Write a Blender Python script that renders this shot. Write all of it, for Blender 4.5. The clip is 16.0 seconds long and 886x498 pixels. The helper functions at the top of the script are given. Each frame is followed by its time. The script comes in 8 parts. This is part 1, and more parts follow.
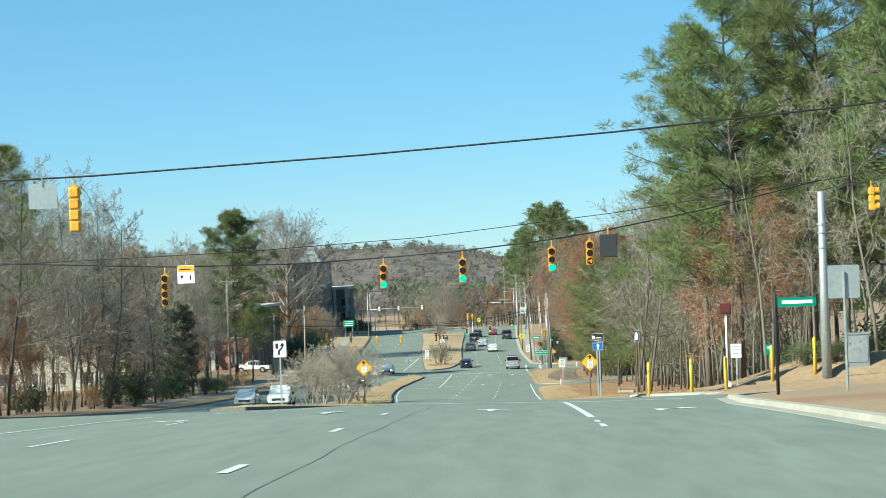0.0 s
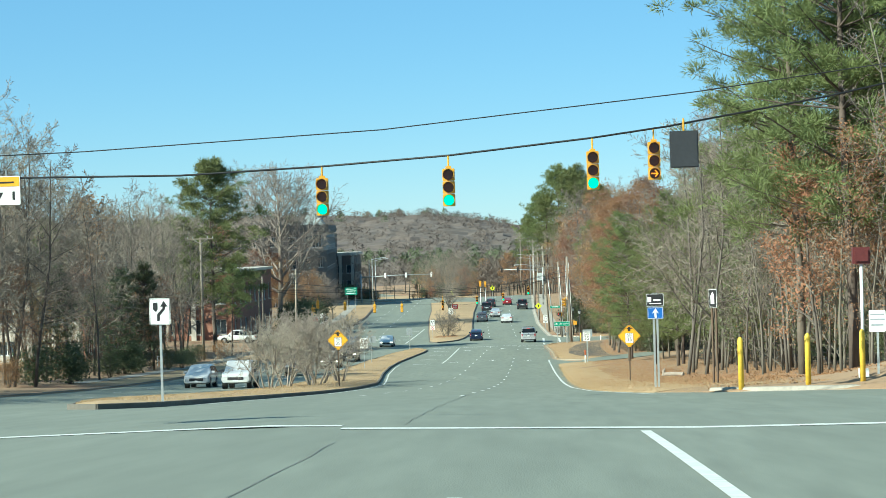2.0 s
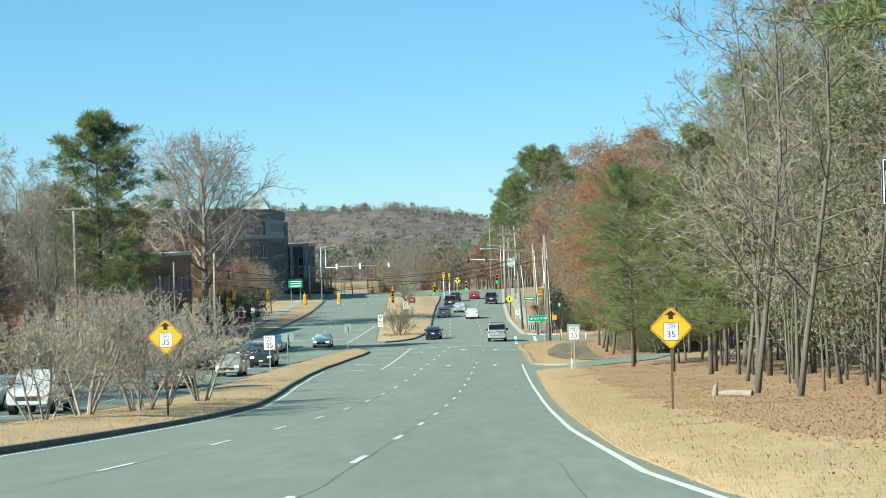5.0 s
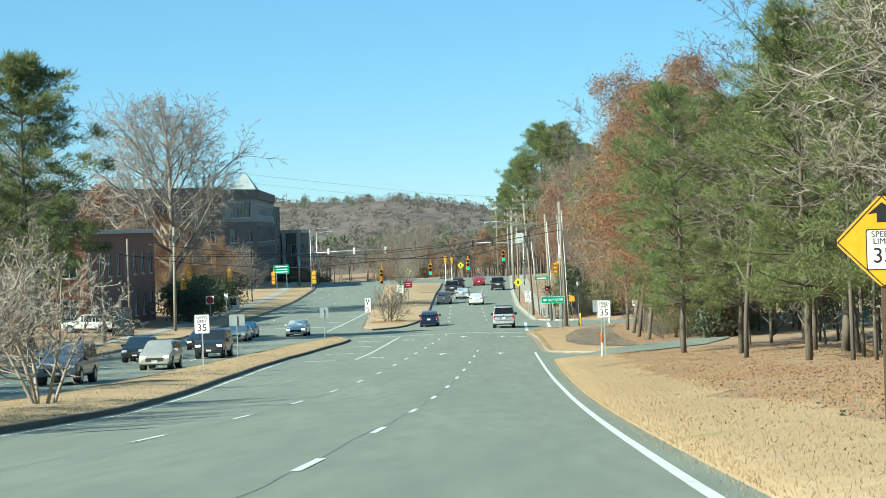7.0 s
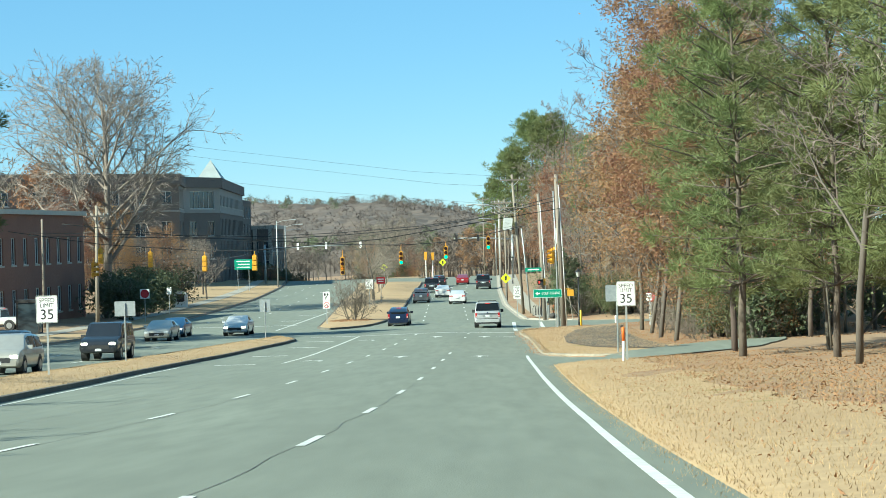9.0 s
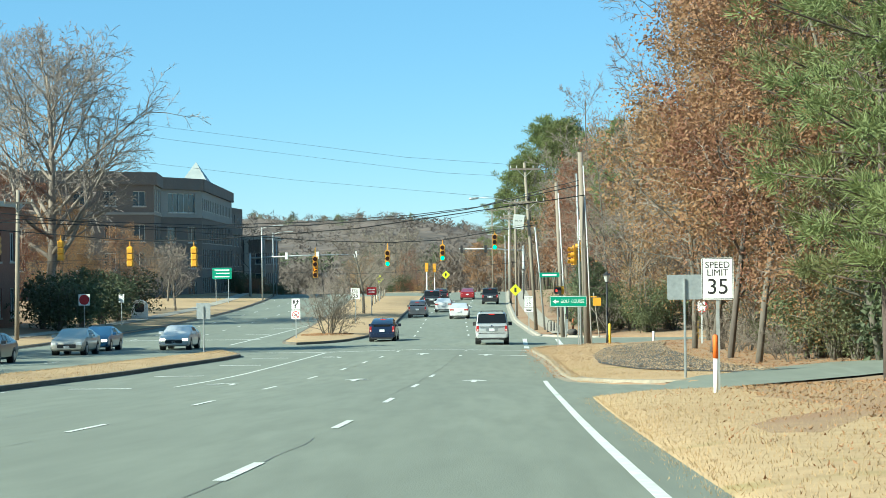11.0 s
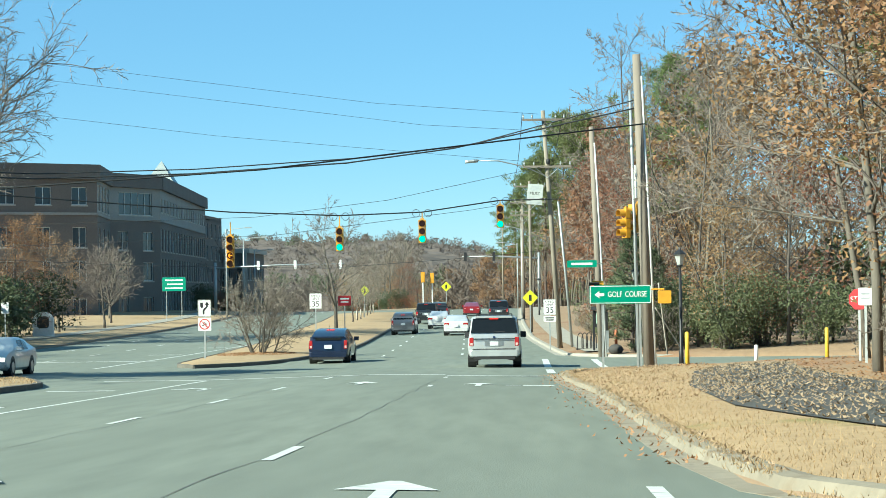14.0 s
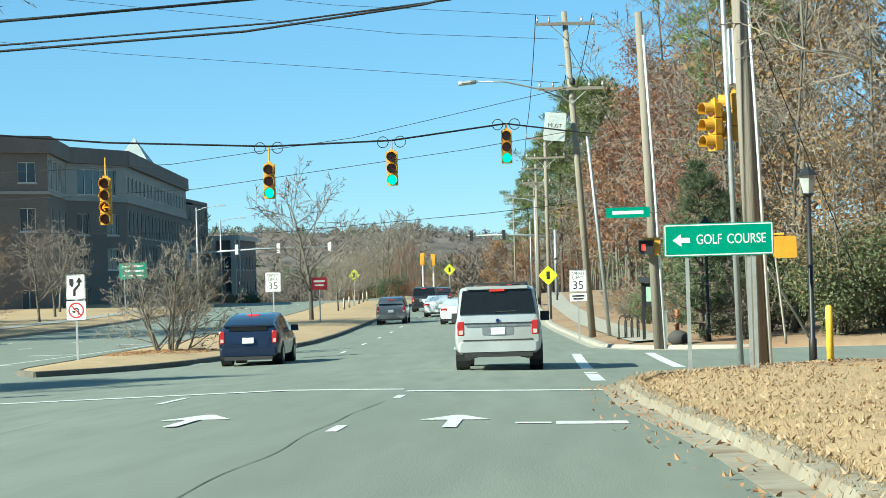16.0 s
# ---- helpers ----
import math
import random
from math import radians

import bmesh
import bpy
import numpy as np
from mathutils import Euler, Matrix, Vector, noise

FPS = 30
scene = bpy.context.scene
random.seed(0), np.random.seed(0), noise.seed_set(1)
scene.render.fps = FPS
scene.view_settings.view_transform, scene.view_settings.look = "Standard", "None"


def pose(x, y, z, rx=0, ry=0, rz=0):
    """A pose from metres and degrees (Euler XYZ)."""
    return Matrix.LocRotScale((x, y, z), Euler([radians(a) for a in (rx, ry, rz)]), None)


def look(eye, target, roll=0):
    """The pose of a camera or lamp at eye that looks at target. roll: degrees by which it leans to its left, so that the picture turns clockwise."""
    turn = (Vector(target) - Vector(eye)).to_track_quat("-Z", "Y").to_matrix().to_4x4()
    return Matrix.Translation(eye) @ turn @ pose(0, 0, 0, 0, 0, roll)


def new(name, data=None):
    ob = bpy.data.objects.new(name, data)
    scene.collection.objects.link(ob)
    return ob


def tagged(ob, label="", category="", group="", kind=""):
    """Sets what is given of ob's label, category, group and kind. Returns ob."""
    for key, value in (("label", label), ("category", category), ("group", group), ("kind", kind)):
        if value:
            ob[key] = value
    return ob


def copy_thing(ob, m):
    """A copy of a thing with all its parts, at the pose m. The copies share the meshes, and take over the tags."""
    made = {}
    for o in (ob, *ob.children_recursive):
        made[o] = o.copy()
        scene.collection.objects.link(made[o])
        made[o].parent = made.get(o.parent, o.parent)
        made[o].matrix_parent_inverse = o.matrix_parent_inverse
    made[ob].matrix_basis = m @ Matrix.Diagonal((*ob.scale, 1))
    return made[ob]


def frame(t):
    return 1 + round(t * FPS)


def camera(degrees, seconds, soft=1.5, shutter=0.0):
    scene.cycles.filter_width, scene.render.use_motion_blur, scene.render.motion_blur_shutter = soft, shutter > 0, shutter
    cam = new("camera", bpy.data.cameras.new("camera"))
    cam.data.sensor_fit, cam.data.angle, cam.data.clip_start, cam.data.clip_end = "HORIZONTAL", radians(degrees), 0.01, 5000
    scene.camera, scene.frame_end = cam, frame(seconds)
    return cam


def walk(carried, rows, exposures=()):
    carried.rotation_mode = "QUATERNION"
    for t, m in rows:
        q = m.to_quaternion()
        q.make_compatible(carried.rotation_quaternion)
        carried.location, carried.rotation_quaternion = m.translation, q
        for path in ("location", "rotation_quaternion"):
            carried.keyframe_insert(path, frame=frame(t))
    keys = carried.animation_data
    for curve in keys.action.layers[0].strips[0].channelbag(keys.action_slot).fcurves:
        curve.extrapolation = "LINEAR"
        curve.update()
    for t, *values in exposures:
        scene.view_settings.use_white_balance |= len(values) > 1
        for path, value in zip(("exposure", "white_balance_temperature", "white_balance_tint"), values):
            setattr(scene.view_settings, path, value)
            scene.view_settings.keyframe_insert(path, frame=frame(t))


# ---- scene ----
cam = camera(24.0, 16.0, soft=0.75)
PATH = [
    (0, (-0.032, 0.017, 1.101), (-0.1, 2.016, 1.111), -2.1),
    (0.5, (0.069, 9.168, 0.671), (-0.005, 11.166, 0.68), -2.1),
    (1, (0.011, 18.082, 0.245), (-0.069, 20.08, 0.251), -1.6),
    (1.5, (-0.029, 27.106, -0.209), (-0.113, 29.104, -0.219), -1.7),
    (2, (-0.1, 35.571, -0.65), (-0.185, 37.569, -0.667), -1.6),
    (2.5, (-0.125, 44.348, -1.114), (-0.208, 46.347, -1.135), -1.5),
    (3, (-0.1, 52.907, -1.646), (-0.182, 54.906, -1.669), -1.3),
    (3.5, (-0.01, 61.755, -2.078), (-0.089, 63.754, -2.095), -0.8),
    (4, (0.07, 70.536, -2.527), (-0.003, 72.535, -2.545), -1.1),
    (6.5, (0.223, 113.851, -5.587), (0.168, 115.85, -5.604), -2.0),
    (7, (0.116, 122.527, -6.321), (0.05, 124.526, -6.342), -2.0),
    (7.5, (0.068, 130.868, -6.922), (0.001, 132.867, -6.943), -1.7),
    (8, (0.132, 139.202, -7.504), (0.073, 141.201, -7.524), -1.8),
    (10.5, (0.347, 179.295, -9.986), (0.287, 181.294, -9.985), -0.8),
    (11, (0.351, 187.174, -10.419), (0.286, 189.173, -10.411), -0.7),
    (11.5, (0.342, 195.085, -10.817), (0.279, 197.084, -10.799), -0.9),
    (12, (0.35, 202.849, -11.183), (0.285, 204.848, -11.16), -1.5),
    (12.5, (0.341, 210.588, -11.511), (0.27, 212.586, -11.483), -1.3),
    (13, (0.341, 218.322, -11.833), (0.263, 220.321, -11.807), -1.3),
    (13.5, (0.34, 226.15, -12.236), (0.26, 228.148, -12.211), -1.0),
    (14, (0.304, 233.79, -12.547), (0.227, 235.788, -12.513), -0.8),
    (14.5, (0.297, 241.425, -12.751), (0.22, 243.423, -12.708), -1.4),
    (15, (0.248, 248.947, -13.086), (0.171, 250.945, -13.04), -1.2),
    (15.5, (0.153, 256.601, -13.279), (0.069, 258.599, -13.246), -0.9),
    (16, (0.084, 264.234, -13.52), (-0.005, 266.232, -13.493), -1.7),
]
walk(cam, [(t, look(eye, target, roll)) for t, eye, target, roll in PATH], exposures=[(0.0, 1.06, 6330, -11), (6.0, 1.12, 6380, -11), (12.0, 1.19, 6420, -11), (16.0, 1.17, 6400, -11)])

# ---- world and sun ----
SUN_TO = Vector((-1.24, -0.85, 1.0)).normalized()
world = bpy.data.worlds.new("sky")
scene.world = world
world.use_nodes = True
wn = world.node_tree.nodes
sky = wn.new("ShaderNodeTexSky")
sky.sky_type, sky.sun_disc = "NISHITA", False
sky.sun_elevation = math.asin(SUN_TO.z)
sky.sun_rotation = math.atan2(SUN_TO.x, SUN_TO.y)
sky.air_density, sky.dust_density, sky.ozone_density, sky.altitude = 0.9, 0.0, 5.0, 1500
deep = wn.new("ShaderNodeHueSaturation")
deep.inputs["Saturation"].default_value = 1.13
world.node_tree.links.new(sky.outputs[0], deep.inputs["Color"])
even = wn.new("ShaderNodeMix")
even.data_type = "RGBA"
even.inputs["Factor"].default_value = 0.5
even.inputs["B"].default_value = (1.7, 3.55, 5.8, 1)
world.node_tree.links.new(deep.outputs[0], even.inputs["A"])
world.node_tree.links.new(even.outputs["Result"], wn["Background"].inputs[0])
wn["Background"].inputs[1].default_value = 0.073
sun = new("sun", bpy.data.lights.new("sun", "SUN"))
sun.data.energy, sun.data.angle, sun.data.color = 5.0, radians(0.5), (1.0, 0.95, 0.87)
sun.matrix_world = look((0, 0, 60), Vector((0, 0, 60)) - SUN_TO)


# ---- materials ----
def material(name, base, other=None, rough=0.8, metal=0.0, fine=8.0, coarse=0.6, bump=0.0, bump_scale=40.0, random_tint=0.0, stretch=(1, 1, 1),
             patch=None, patch_at=0.6, patch_scale=0.25):
    """Base colour that wanders to another one at two scales, patches of a third, fine relief and a tint from object to object."""
    m = bpy.data.materials.new(name)
    m.use_nodes = True
    t = m.node_tree
    n, link = t.nodes, t.links.new
    b = n["Principled BSDF"]
    b.inputs["Roughness"].default_value, b.inputs["Metallic"].default_value = rough, metal
    other = other or tuple(c * 0.75 for c in base)
    where = n.new("ShaderNodeTexCoord")
    scale = n.new("ShaderNodeMapping")
    scale.inputs["Scale"].default_value = stretch
    link(where.outputs["Object"], scale.inputs["Vector"])

    def noise_at(size, detail):
        x = n.new("ShaderNodeTexNoise")
        x.inputs["Scale"].default_value, x.inputs["Detail"].default_value = size, detail
        link(scale.outputs[0], x.inputs["Vector"])
        return x.outputs["Fac"]

    def blend(fac, a, c):
        x = n.new("ShaderNodeMix")
        x.data_type = "RGBA"
        for socket, value in ((x.inputs["Factor"], fac), (x.inputs["A"], a), (x.inputs["B"], c)):
            if isinstance(value, (tuple, float)):
                socket.default_value = value if isinstance(value, float) else (*value, 1)
            else:
                link(value, socket)
        return x.outputs["Result"]

    def sharpen(value, low, high):
        x = n.new("ShaderNodeMapRange")
        x.inputs["From Min"].default_value, x.inputs["From Max"].default_value = low, high
        link(value, x.inputs["Value"])
        return x.outputs["Result"]

    colour = blend(sharpen(noise_at(coarse, 4.0), 0.3, 0.7), base, other)
    colour = blend(sharpen(noise_at(fine, 3.0), 0.35, 0.75), colour, tuple((a + 2 * c) / 3 * 0.85 for a, c in zip(base, other)))
    if patch:
        colour = blend(sharpen(noise_at(patch_scale, 5.0), patch_at, patch_at + 0.12), colour, patch)
    if random_tint:
        info = n.new("ShaderNodeObjectInfo")
        hsv = n.new("ShaderNodeHueSaturation")
        link(colour, hsv.inputs["Color"])
        for socket, low, high in (("Hue", 0.5 - random_tint * 0.1, 0.5 + random_tint * 0.1), ("Value", 1 - random_tint, 1 + random_tint)):
            x = n.new("ShaderNodeMapRange")
            x.inputs["To Min"].default_value, x.inputs["To Max"].default_value = low, high
            link(info.outputs["Random"], x.inputs["Value"])
            link(x.outputs["Result"], hsv.inputs[socket])
        colour = hsv.outputs["Color"]
    link(colour, b.inputs["Base Color"])
    if bump:
        x = n.new("ShaderNodeBump")
        x.inputs["Strength"].default_value, x.inputs["Distance"].default_value = bump, 0.02
        link(noise_at(bump_scale, 4.0), x.inputs["Height"])
        link(x.outputs["Normal"], b.inputs["Normal"])
    return m


def glow(name, colour, strength):
    m = bpy.data.materials.new(name)
    m.use_nodes = True
    b = m.node_tree.nodes["Principled BSDF"]
    b.inputs["Base Color"].default_value = (*colour, 1)
    b.inputs["Emission Color"].default_value = (*colour, 1)
    b.inputs["Emission Strength"].default_value = strength
    return m


def leaf_material(name, base, other, tint, through_light=0.35):
    """Leaves and needles: matt, a little light comes through."""
    m = material(name, base, other, rough=0.7, fine=3.0, coarse=0.5, random_tint=tint)
    t = m.node_tree
    b = t.nodes["Principled BSDF"]
    thin = t.nodes.new("ShaderNodeBsdfTranslucent")
    mix = t.nodes.new("ShaderNodeMixShader")
    mix.inputs[0].default_value = through_light
    source = b.inputs["Base Color"].links[0].from_socket
    t.links.new(source, thin.inputs["Color"])
    t.links.new(b.outputs[0], mix.inputs[1])
    t.links.new(thin.outputs[0], mix.inputs[2])
    t.links.new(mix.outputs[0], t.nodes["Material Output"].inputs["Surface"])
    return m


ASPHALT = material("asphalt", (0.184, 0.203, 0.166), (0.148, 0.164, 0.134), rough=0.88, fine=2.5, coarse=0.4, stretch=(1, 0.1, 1), bump=0.12, bump_scale=60.0, patch=(0.138, 0.153, 0.128), patch_at=0.6, patch_scale=0.16)
PATH_ASPHALT = material("path_asphalt", (0.052, 0.052, 0.053), (0.082, 0.078, 0.070), rough=0.9, fine=10.0, coarse=0.4, bump=0.4)
PAINT = material("road_paint", (0.64, 0.655, 0.62), (0.50, 0.515, 0.485), rough=0.7, fine=6.0, coarse=1.5, patch=(0.22, 0.225, 0.215), patch_at=0.66, patch_scale=3.0)
TAR = material("tar", (0.065, 0.067, 0.064), (0.13, 0.135, 0.127), rough=0.7, fine=2.0, coarse=0.3)
CONCRETE = material("concrete", (0.37, 0.34, 0.285), (0.28, 0.255, 0.21), rough=0.85, fine=9.0, coarse=0.7, bump=0.2)
TAN_KERB = material("tan_kerb", (0.30, 0.265, 0.205), (0.22, 0.185, 0.135), rough=0.9, fine=6.0, coarse=0.5, bump=0.25, patch=(0.17, 0.125, 0.08), patch_at=0.56, patch_scale=1.2)
DARK_KERB = material("kerb_face", (0.16, 0.145, 0.12), (0.09, 0.082, 0.07), rough=0.9, fine=5.0, coarse=0.5, bump=0.3)
GRASS = material("dormant_grass", (0.40, 0.288, 0.165), (0.33, 0.222, 0.12), rough=0.95, fine=2.5, coarse=0.16, bump=0.8, bump_scale=14.0, patch=(0.20, 0.17, 0.06), patch_at=0.63, patch_scale=0.3)
GROUND = material("leaf_litter_ground", (0.305, 0.208, 0.125), (0.25, 0.16, 0.095), rough=0.95, fine=3.0, coarse=0.12, bump=0.9, bump_scale=16.0, patch=(0.235, 0.13, 0.072), patch_at=0.54, patch_scale=0.12)
BLADE = leaf_material("grass_blade", (0.44, 0.318, 0.18), (0.36, 0.248, 0.13), 0.0, 0.25)
LITTER = leaf_material("fallen_leaf", (0.27, 0.13, 0.06), (0.36, 0.21, 0.105), 0.0, 0.15)
PATH_LEAF = leaf_material("path_leaf", (0.42, 0.32, 0.21), (0.27, 0.185, 0.11), 0.0, 0.1)
PALE_LITTER = leaf_material("pale_fallen_leaf", (0.46, 0.34, 0.22), (0.34, 0.22, 0.125), 0.0, 0.15)
BARK = material("grey_bark", (0.155, 0.134, 0.112), (0.105, 0.09, 0.076), rough=0.95, fine=12.0, coarse=2.0, bump=0.6, bump_scale=20.0, random_tint=0.22, stretch=(1, 1, 0.25))
PINE_BARK = material("pine_bark", (0.14, 0.11, 0.09), (0.09, 0.07, 0.058), rough=0.95, fine=9.0, coarse=2.0, bump=0.7, bump_scale=16.0, random_tint=0.2, stretch=(1, 1, 0.3))
PALE_BARK = material("pale_bark", (0.33, 0.285, 0.235), (0.23, 0.19, 0.155), rough=0.9, fine=10.0, coarse=2.0, random_tint=0.12)
TWIG = material("twigs", (0.26, 0.222, 0.185), (0.195, 0.163, 0.135), rough=0.95, fine=4.0, coarse=0.7, random_tint=0.25)
PALE_TWIG = material("pale_twigs", (0.33, 0.285, 0.24), (0.25, 0.212, 0.178), rough=0.95, fine=4.0, coarse=0.7, random_tint=0.12)
NEEDLE = leaf_material("pine_needles", (0.205, 0.235, 0.085), (0.125, 0.155, 0.06), 0.22, 0.28)
CEDAR = leaf_material("dark_evergreen", (0.10, 0.12, 0.06), (0.065, 0.082, 0.042), 0.25, 0.25)
OAK_LEAF = leaf_material("brown_oak_leaves", (0.35, 0.185, 0.095), (0.255, 0.14, 0.08), 0.22, 0.35)
RED_LEAF = leaf_material("russet_leaves", (0.40, 0.18, 0.115), (0.38, 0.22, 0.12), 0.2, 0.35)
SHRUB_LEAF = leaf_material("evergreen_shrub", (0.165, 0.18, 0.088), (0.11, 0.125, 0.06), 0.25, 0.3)
FAR_WOOD = material("far_bare_wood", (0.138, 0.108, 0.094), (0.098, 0.08, 0.07), rough=1.0, fine=0.4, coarse=0.02, random_tint=0.1)
FAR_PINE = material("far_pine_wood", (0.09, 0.11, 0.06), (0.12, 0.14, 0.08), rough=1.0, fine=0.4, coarse=0.03)
STEEL = material("galvanised_steel", (0.46, 0.48, 0.48), (0.36, 0.38, 0.38), rough=0.5, metal=0.6, fine=6.0, coarse=0.8)
BROWN_POST = material("brown_post", (0.11, 0.07, 0.045), rough=0.7, fine=6.0)
BLACK = material("black_paint", (0.02, 0.02, 0.022), rough=0.5)
SIGNAL_YELLOW = material("signal_yellow", (0.70, 0.35, 0.03), (0.56, 0.28, 0.03), rough=0.45, fine=5.0, coarse=1.0)
SIGN_WHITE = material("sign_white", (0.80, 0.80, 0.78), (0.70, 0.70, 0.68), rough=0.5)
SIGN_BACK = material("sign_back", (0.40, 0.43, 0.44), (0.33, 0.36, 0.37), rough=0.45, metal=0.5)
SIGN_YELLOW = material("sign_yellow", (0.80, 0.40, 0.02), (0.72, 0.35, 0.02), rough=0.5)
SIGN_LIME = material("sign_lime", (0.65, 0.70, 0.03), rough=0.5)
SIGN_GREEN = material("sign_green", (0.0, 0.24, 0.15), (0.0, 0.20, 0.12), rough=0.5)
SIGN_BLUE = material("sign_blue", (0.01, 0.12, 0.45), rough=0.5)
SIGN_RED = material("sign_red", (0.50, 0.02, 0.03), rough=0.5)
BOLLARD_YELLOW = material("bollard_yellow", (0.75, 0.50, 0.05), (0.62, 0.40, 0.05), rough=0.6)
MARKER_ORANGE = material("marker_orange", (0.80, 0.16, 0.02), rough=0.6)
WOOD_POLE = material("weathered_pole", (0.275, 0.235, 0.195), (0.185, 0.155, 0.125), rough=0.9, fine=8.0, coarse=0.8, bump=0.5, stretch=(1, 1, 0.1), random_tint=0.15)
CABLE = material("cable", (0.015, 0.016, 0.018), rough=0.6)
LENS_DARK = material("unlit_lens", (0.10, 0.042, 0.034), rough=0.25)
LENS_GREEN = glow("green_lens", (0.005, 0.60, 0.38), 0.85)
LENS_AMBER = glow("amber_arrow", (0.9, 0.28, 0.015), 0.9)
BRICK_RED = material("red_brick", (0.28, 0.135, 0.092), (0.215, 0.1, 0.07), rough=0.9, fine=5.0, coarse=0.3, bump=0.3)
BRICK_DARK = material("brown_brick", (0.18, 0.155, 0.137), (0.14, 0.12, 0.106), rough=0.9, fine=5.0, coarse=0.3, bump=0.3)
STONE = material("pale_precast", (0.50, 0.46, 0.40), (0.42, 0.39, 0.34), rough=0.8, fine=5.0, coarse=0.3)
STONE_GREY = material("grey_precast", (0.33, 0.32, 0.295), (0.28, 0.268, 0.245), rough=0.85, fine=5.0, coarse=0.3)
ROOF_METAL = material("pale_metal_roof", (0.36, 0.40, 0.395), rough=0.5, metal=0.3)
FRAME_METAL = material("window_frame", (0.72, 0.74, 0.72), rough=0.5)
PANE = material("window_pane", (0.05, 0.07, 0.085), (0.03, 0.045, 0.055), rough=0.08, fine=0.5, coarse=0.1)
CAR_GLASS = material("car_glass", (0.012, 0.014, 0.016), rough=0.15)
CAR_GLASS.node_tree.nodes["Principled BSDF"].inputs["Specular IOR Level"].default_value = 0.3
TYRE = material("tyre_rubber", (0.018, 0.018, 0.019), rough=0.85)
RIM = material("wheel_alloy", (0.45, 0.46, 0.47), rough=0.35, metal=0.8)
TRIM_BLACK = material("black_trim", (0.025, 0.025, 0.027), rough=0.6)
PLATE = material("plate_white", (0.70, 0.72, 0.74), rough=0.5)
TAIL = material("tail_lamp", (0.40, 0.022, 0.024), (0.30, 0.015, 0.018), rough=0.2)
TAIL_PALE = material("tail_lamp_clear", (0.65, 0.45, 0.42), rough=0.2)
BRAKE = glow("brake_lamp", (0.6, 0.02, 0.015), 0.25)
HEAD = material("head_lamp", (0.75, 0.77, 0.78), rough=0.15)
HEAD_LIT = glow("lit_head_lamp", (1.0, 0.93, 0.78), 1.5)


def car_paint(name, colour, metal=0.35):
    m = material(name, colour, tuple(c * 0.92 for c in colour), rough=0.32, metal=metal, fine=2.0, coarse=0.5)
    m.node_tree.nodes["Principled BSDF"].inputs["Coat Weight"].default_value = 0.7
    return m


# ---- mesh helpers ----
class Shape:
    """Collects vertices and faces in metres."""

    def __init__(self):
        self.v, self.f = [], []

    def add(self, points, faces):
        k = len(self.v)
        self.v.extend(tuple(p) for p in points)
        self.f.extend(tuple(i + k for i in face) for face in faces)
        return self

    def box(self, x0, y0, z0, x1, y1, z1):
        p = [(x, y, z) for z in (z0, z1) for x, y in ((x0, y0), (x1, y0), (x1, y1), (x0, y1))]
        return self.add(p, [(3, 2, 1, 0), (4, 5, 6, 7), (0, 1, 5, 4), (1, 2, 6, 5), (2, 3, 7, 6), (3, 0, 4, 7)])

    def ring_solid(self, rings, caps=True):
        """A solid through rings of equal count."""
        n = len(rings[0])
        points = [p for r in rings for p in r]
        faces = [(a * n + i, a * n + (i + 1) % n, (a + 1) * n + (i + 1) % n, (a + 1) * n + i) for a in range(len(rings) - 1) for i in range(n)]
        if caps:
            faces += [tuple(range(n))[::-1], tuple((len(rings) - 1) * n + i for i in range(n))]
        return self.add(points, faces)

    def tube(self, points, radii, sides=8, caps=True):
        points = [Vector(p) for p in points]
        if not isinstance(radii, (list, tuple)):
            radii = [radii] * len(points)
        rings = []
        for i, (p, r) in enumerate(zip(points, radii)):
            d = (points[min(i + 1, len(points) - 1)] - points[max(i - 1, 0)]).normalized()
            u = d.orthogonal().normalized() if abs(d.z) < 0.98 else Vector((1, 0, 0))
            u = (u - d * u.dot(d)).normalized()
            w = d.cross(u)
            rings.append([p + (u * math.cos(a) + w * math.sin(a)) * r for a in (2 * math.pi * k / sides for k in range(sides))])
        return self.ring_solid(rings, caps)

    def slab(self, outline, y0, y1):
        """An upright plate: an outline in x and z, from y0 to y1 in depth."""
        return self.ring_solid([[(x, y, z) for x, z in outline] for y in (y0, y1)])

    def mesh(self, name, mat, smooth=False):
        me = bpy.data.meshes.new(name)
        me.from_pydata(self.v, [], self.f)
        me.materials.append(mat)
        if smooth:
            me.shade_smooth()
        me.update()
        return me


def part(name, shape, mat, parent=None, label="", smooth=False, at=None):
    """Links a shape (or a mesh) as one object, under a thing or a part if one is given."""
    me = shape.mesh(name, mat, smooth) if isinstance(shape, Shape) else shape
    ob = new(name, me)
    if parent:
        ob.parent = parent
    if at is not None:
        ob.matrix_basis = at
    if label:
        tagged(ob, label=label)
    return ob


def thing(name, m, label, category, group=""):
    ob = new(name)
    ob.empty_display_size = 0.2
    ob.matrix_basis = m
    return tagged(ob, label, category, group)


def rounded(w, h, r=0.04, n=3):
    """A rounded rectangle about the origin, in two coordinates."""
    out = []
    for cx, cz, start in ((w / 2 - r, h / 2 - r, 0), (-w / 2 + r, h / 2 - r, 90), (-w / 2 + r, -h / 2 + r, 180), (w / 2 - r, -h / 2 + r, 270)):
        for k in range(n + 1):
            a = radians(start + 90 * k / n)
            out.append((cx + r * math.cos(a), cz + r * math.sin(a)))
    return out


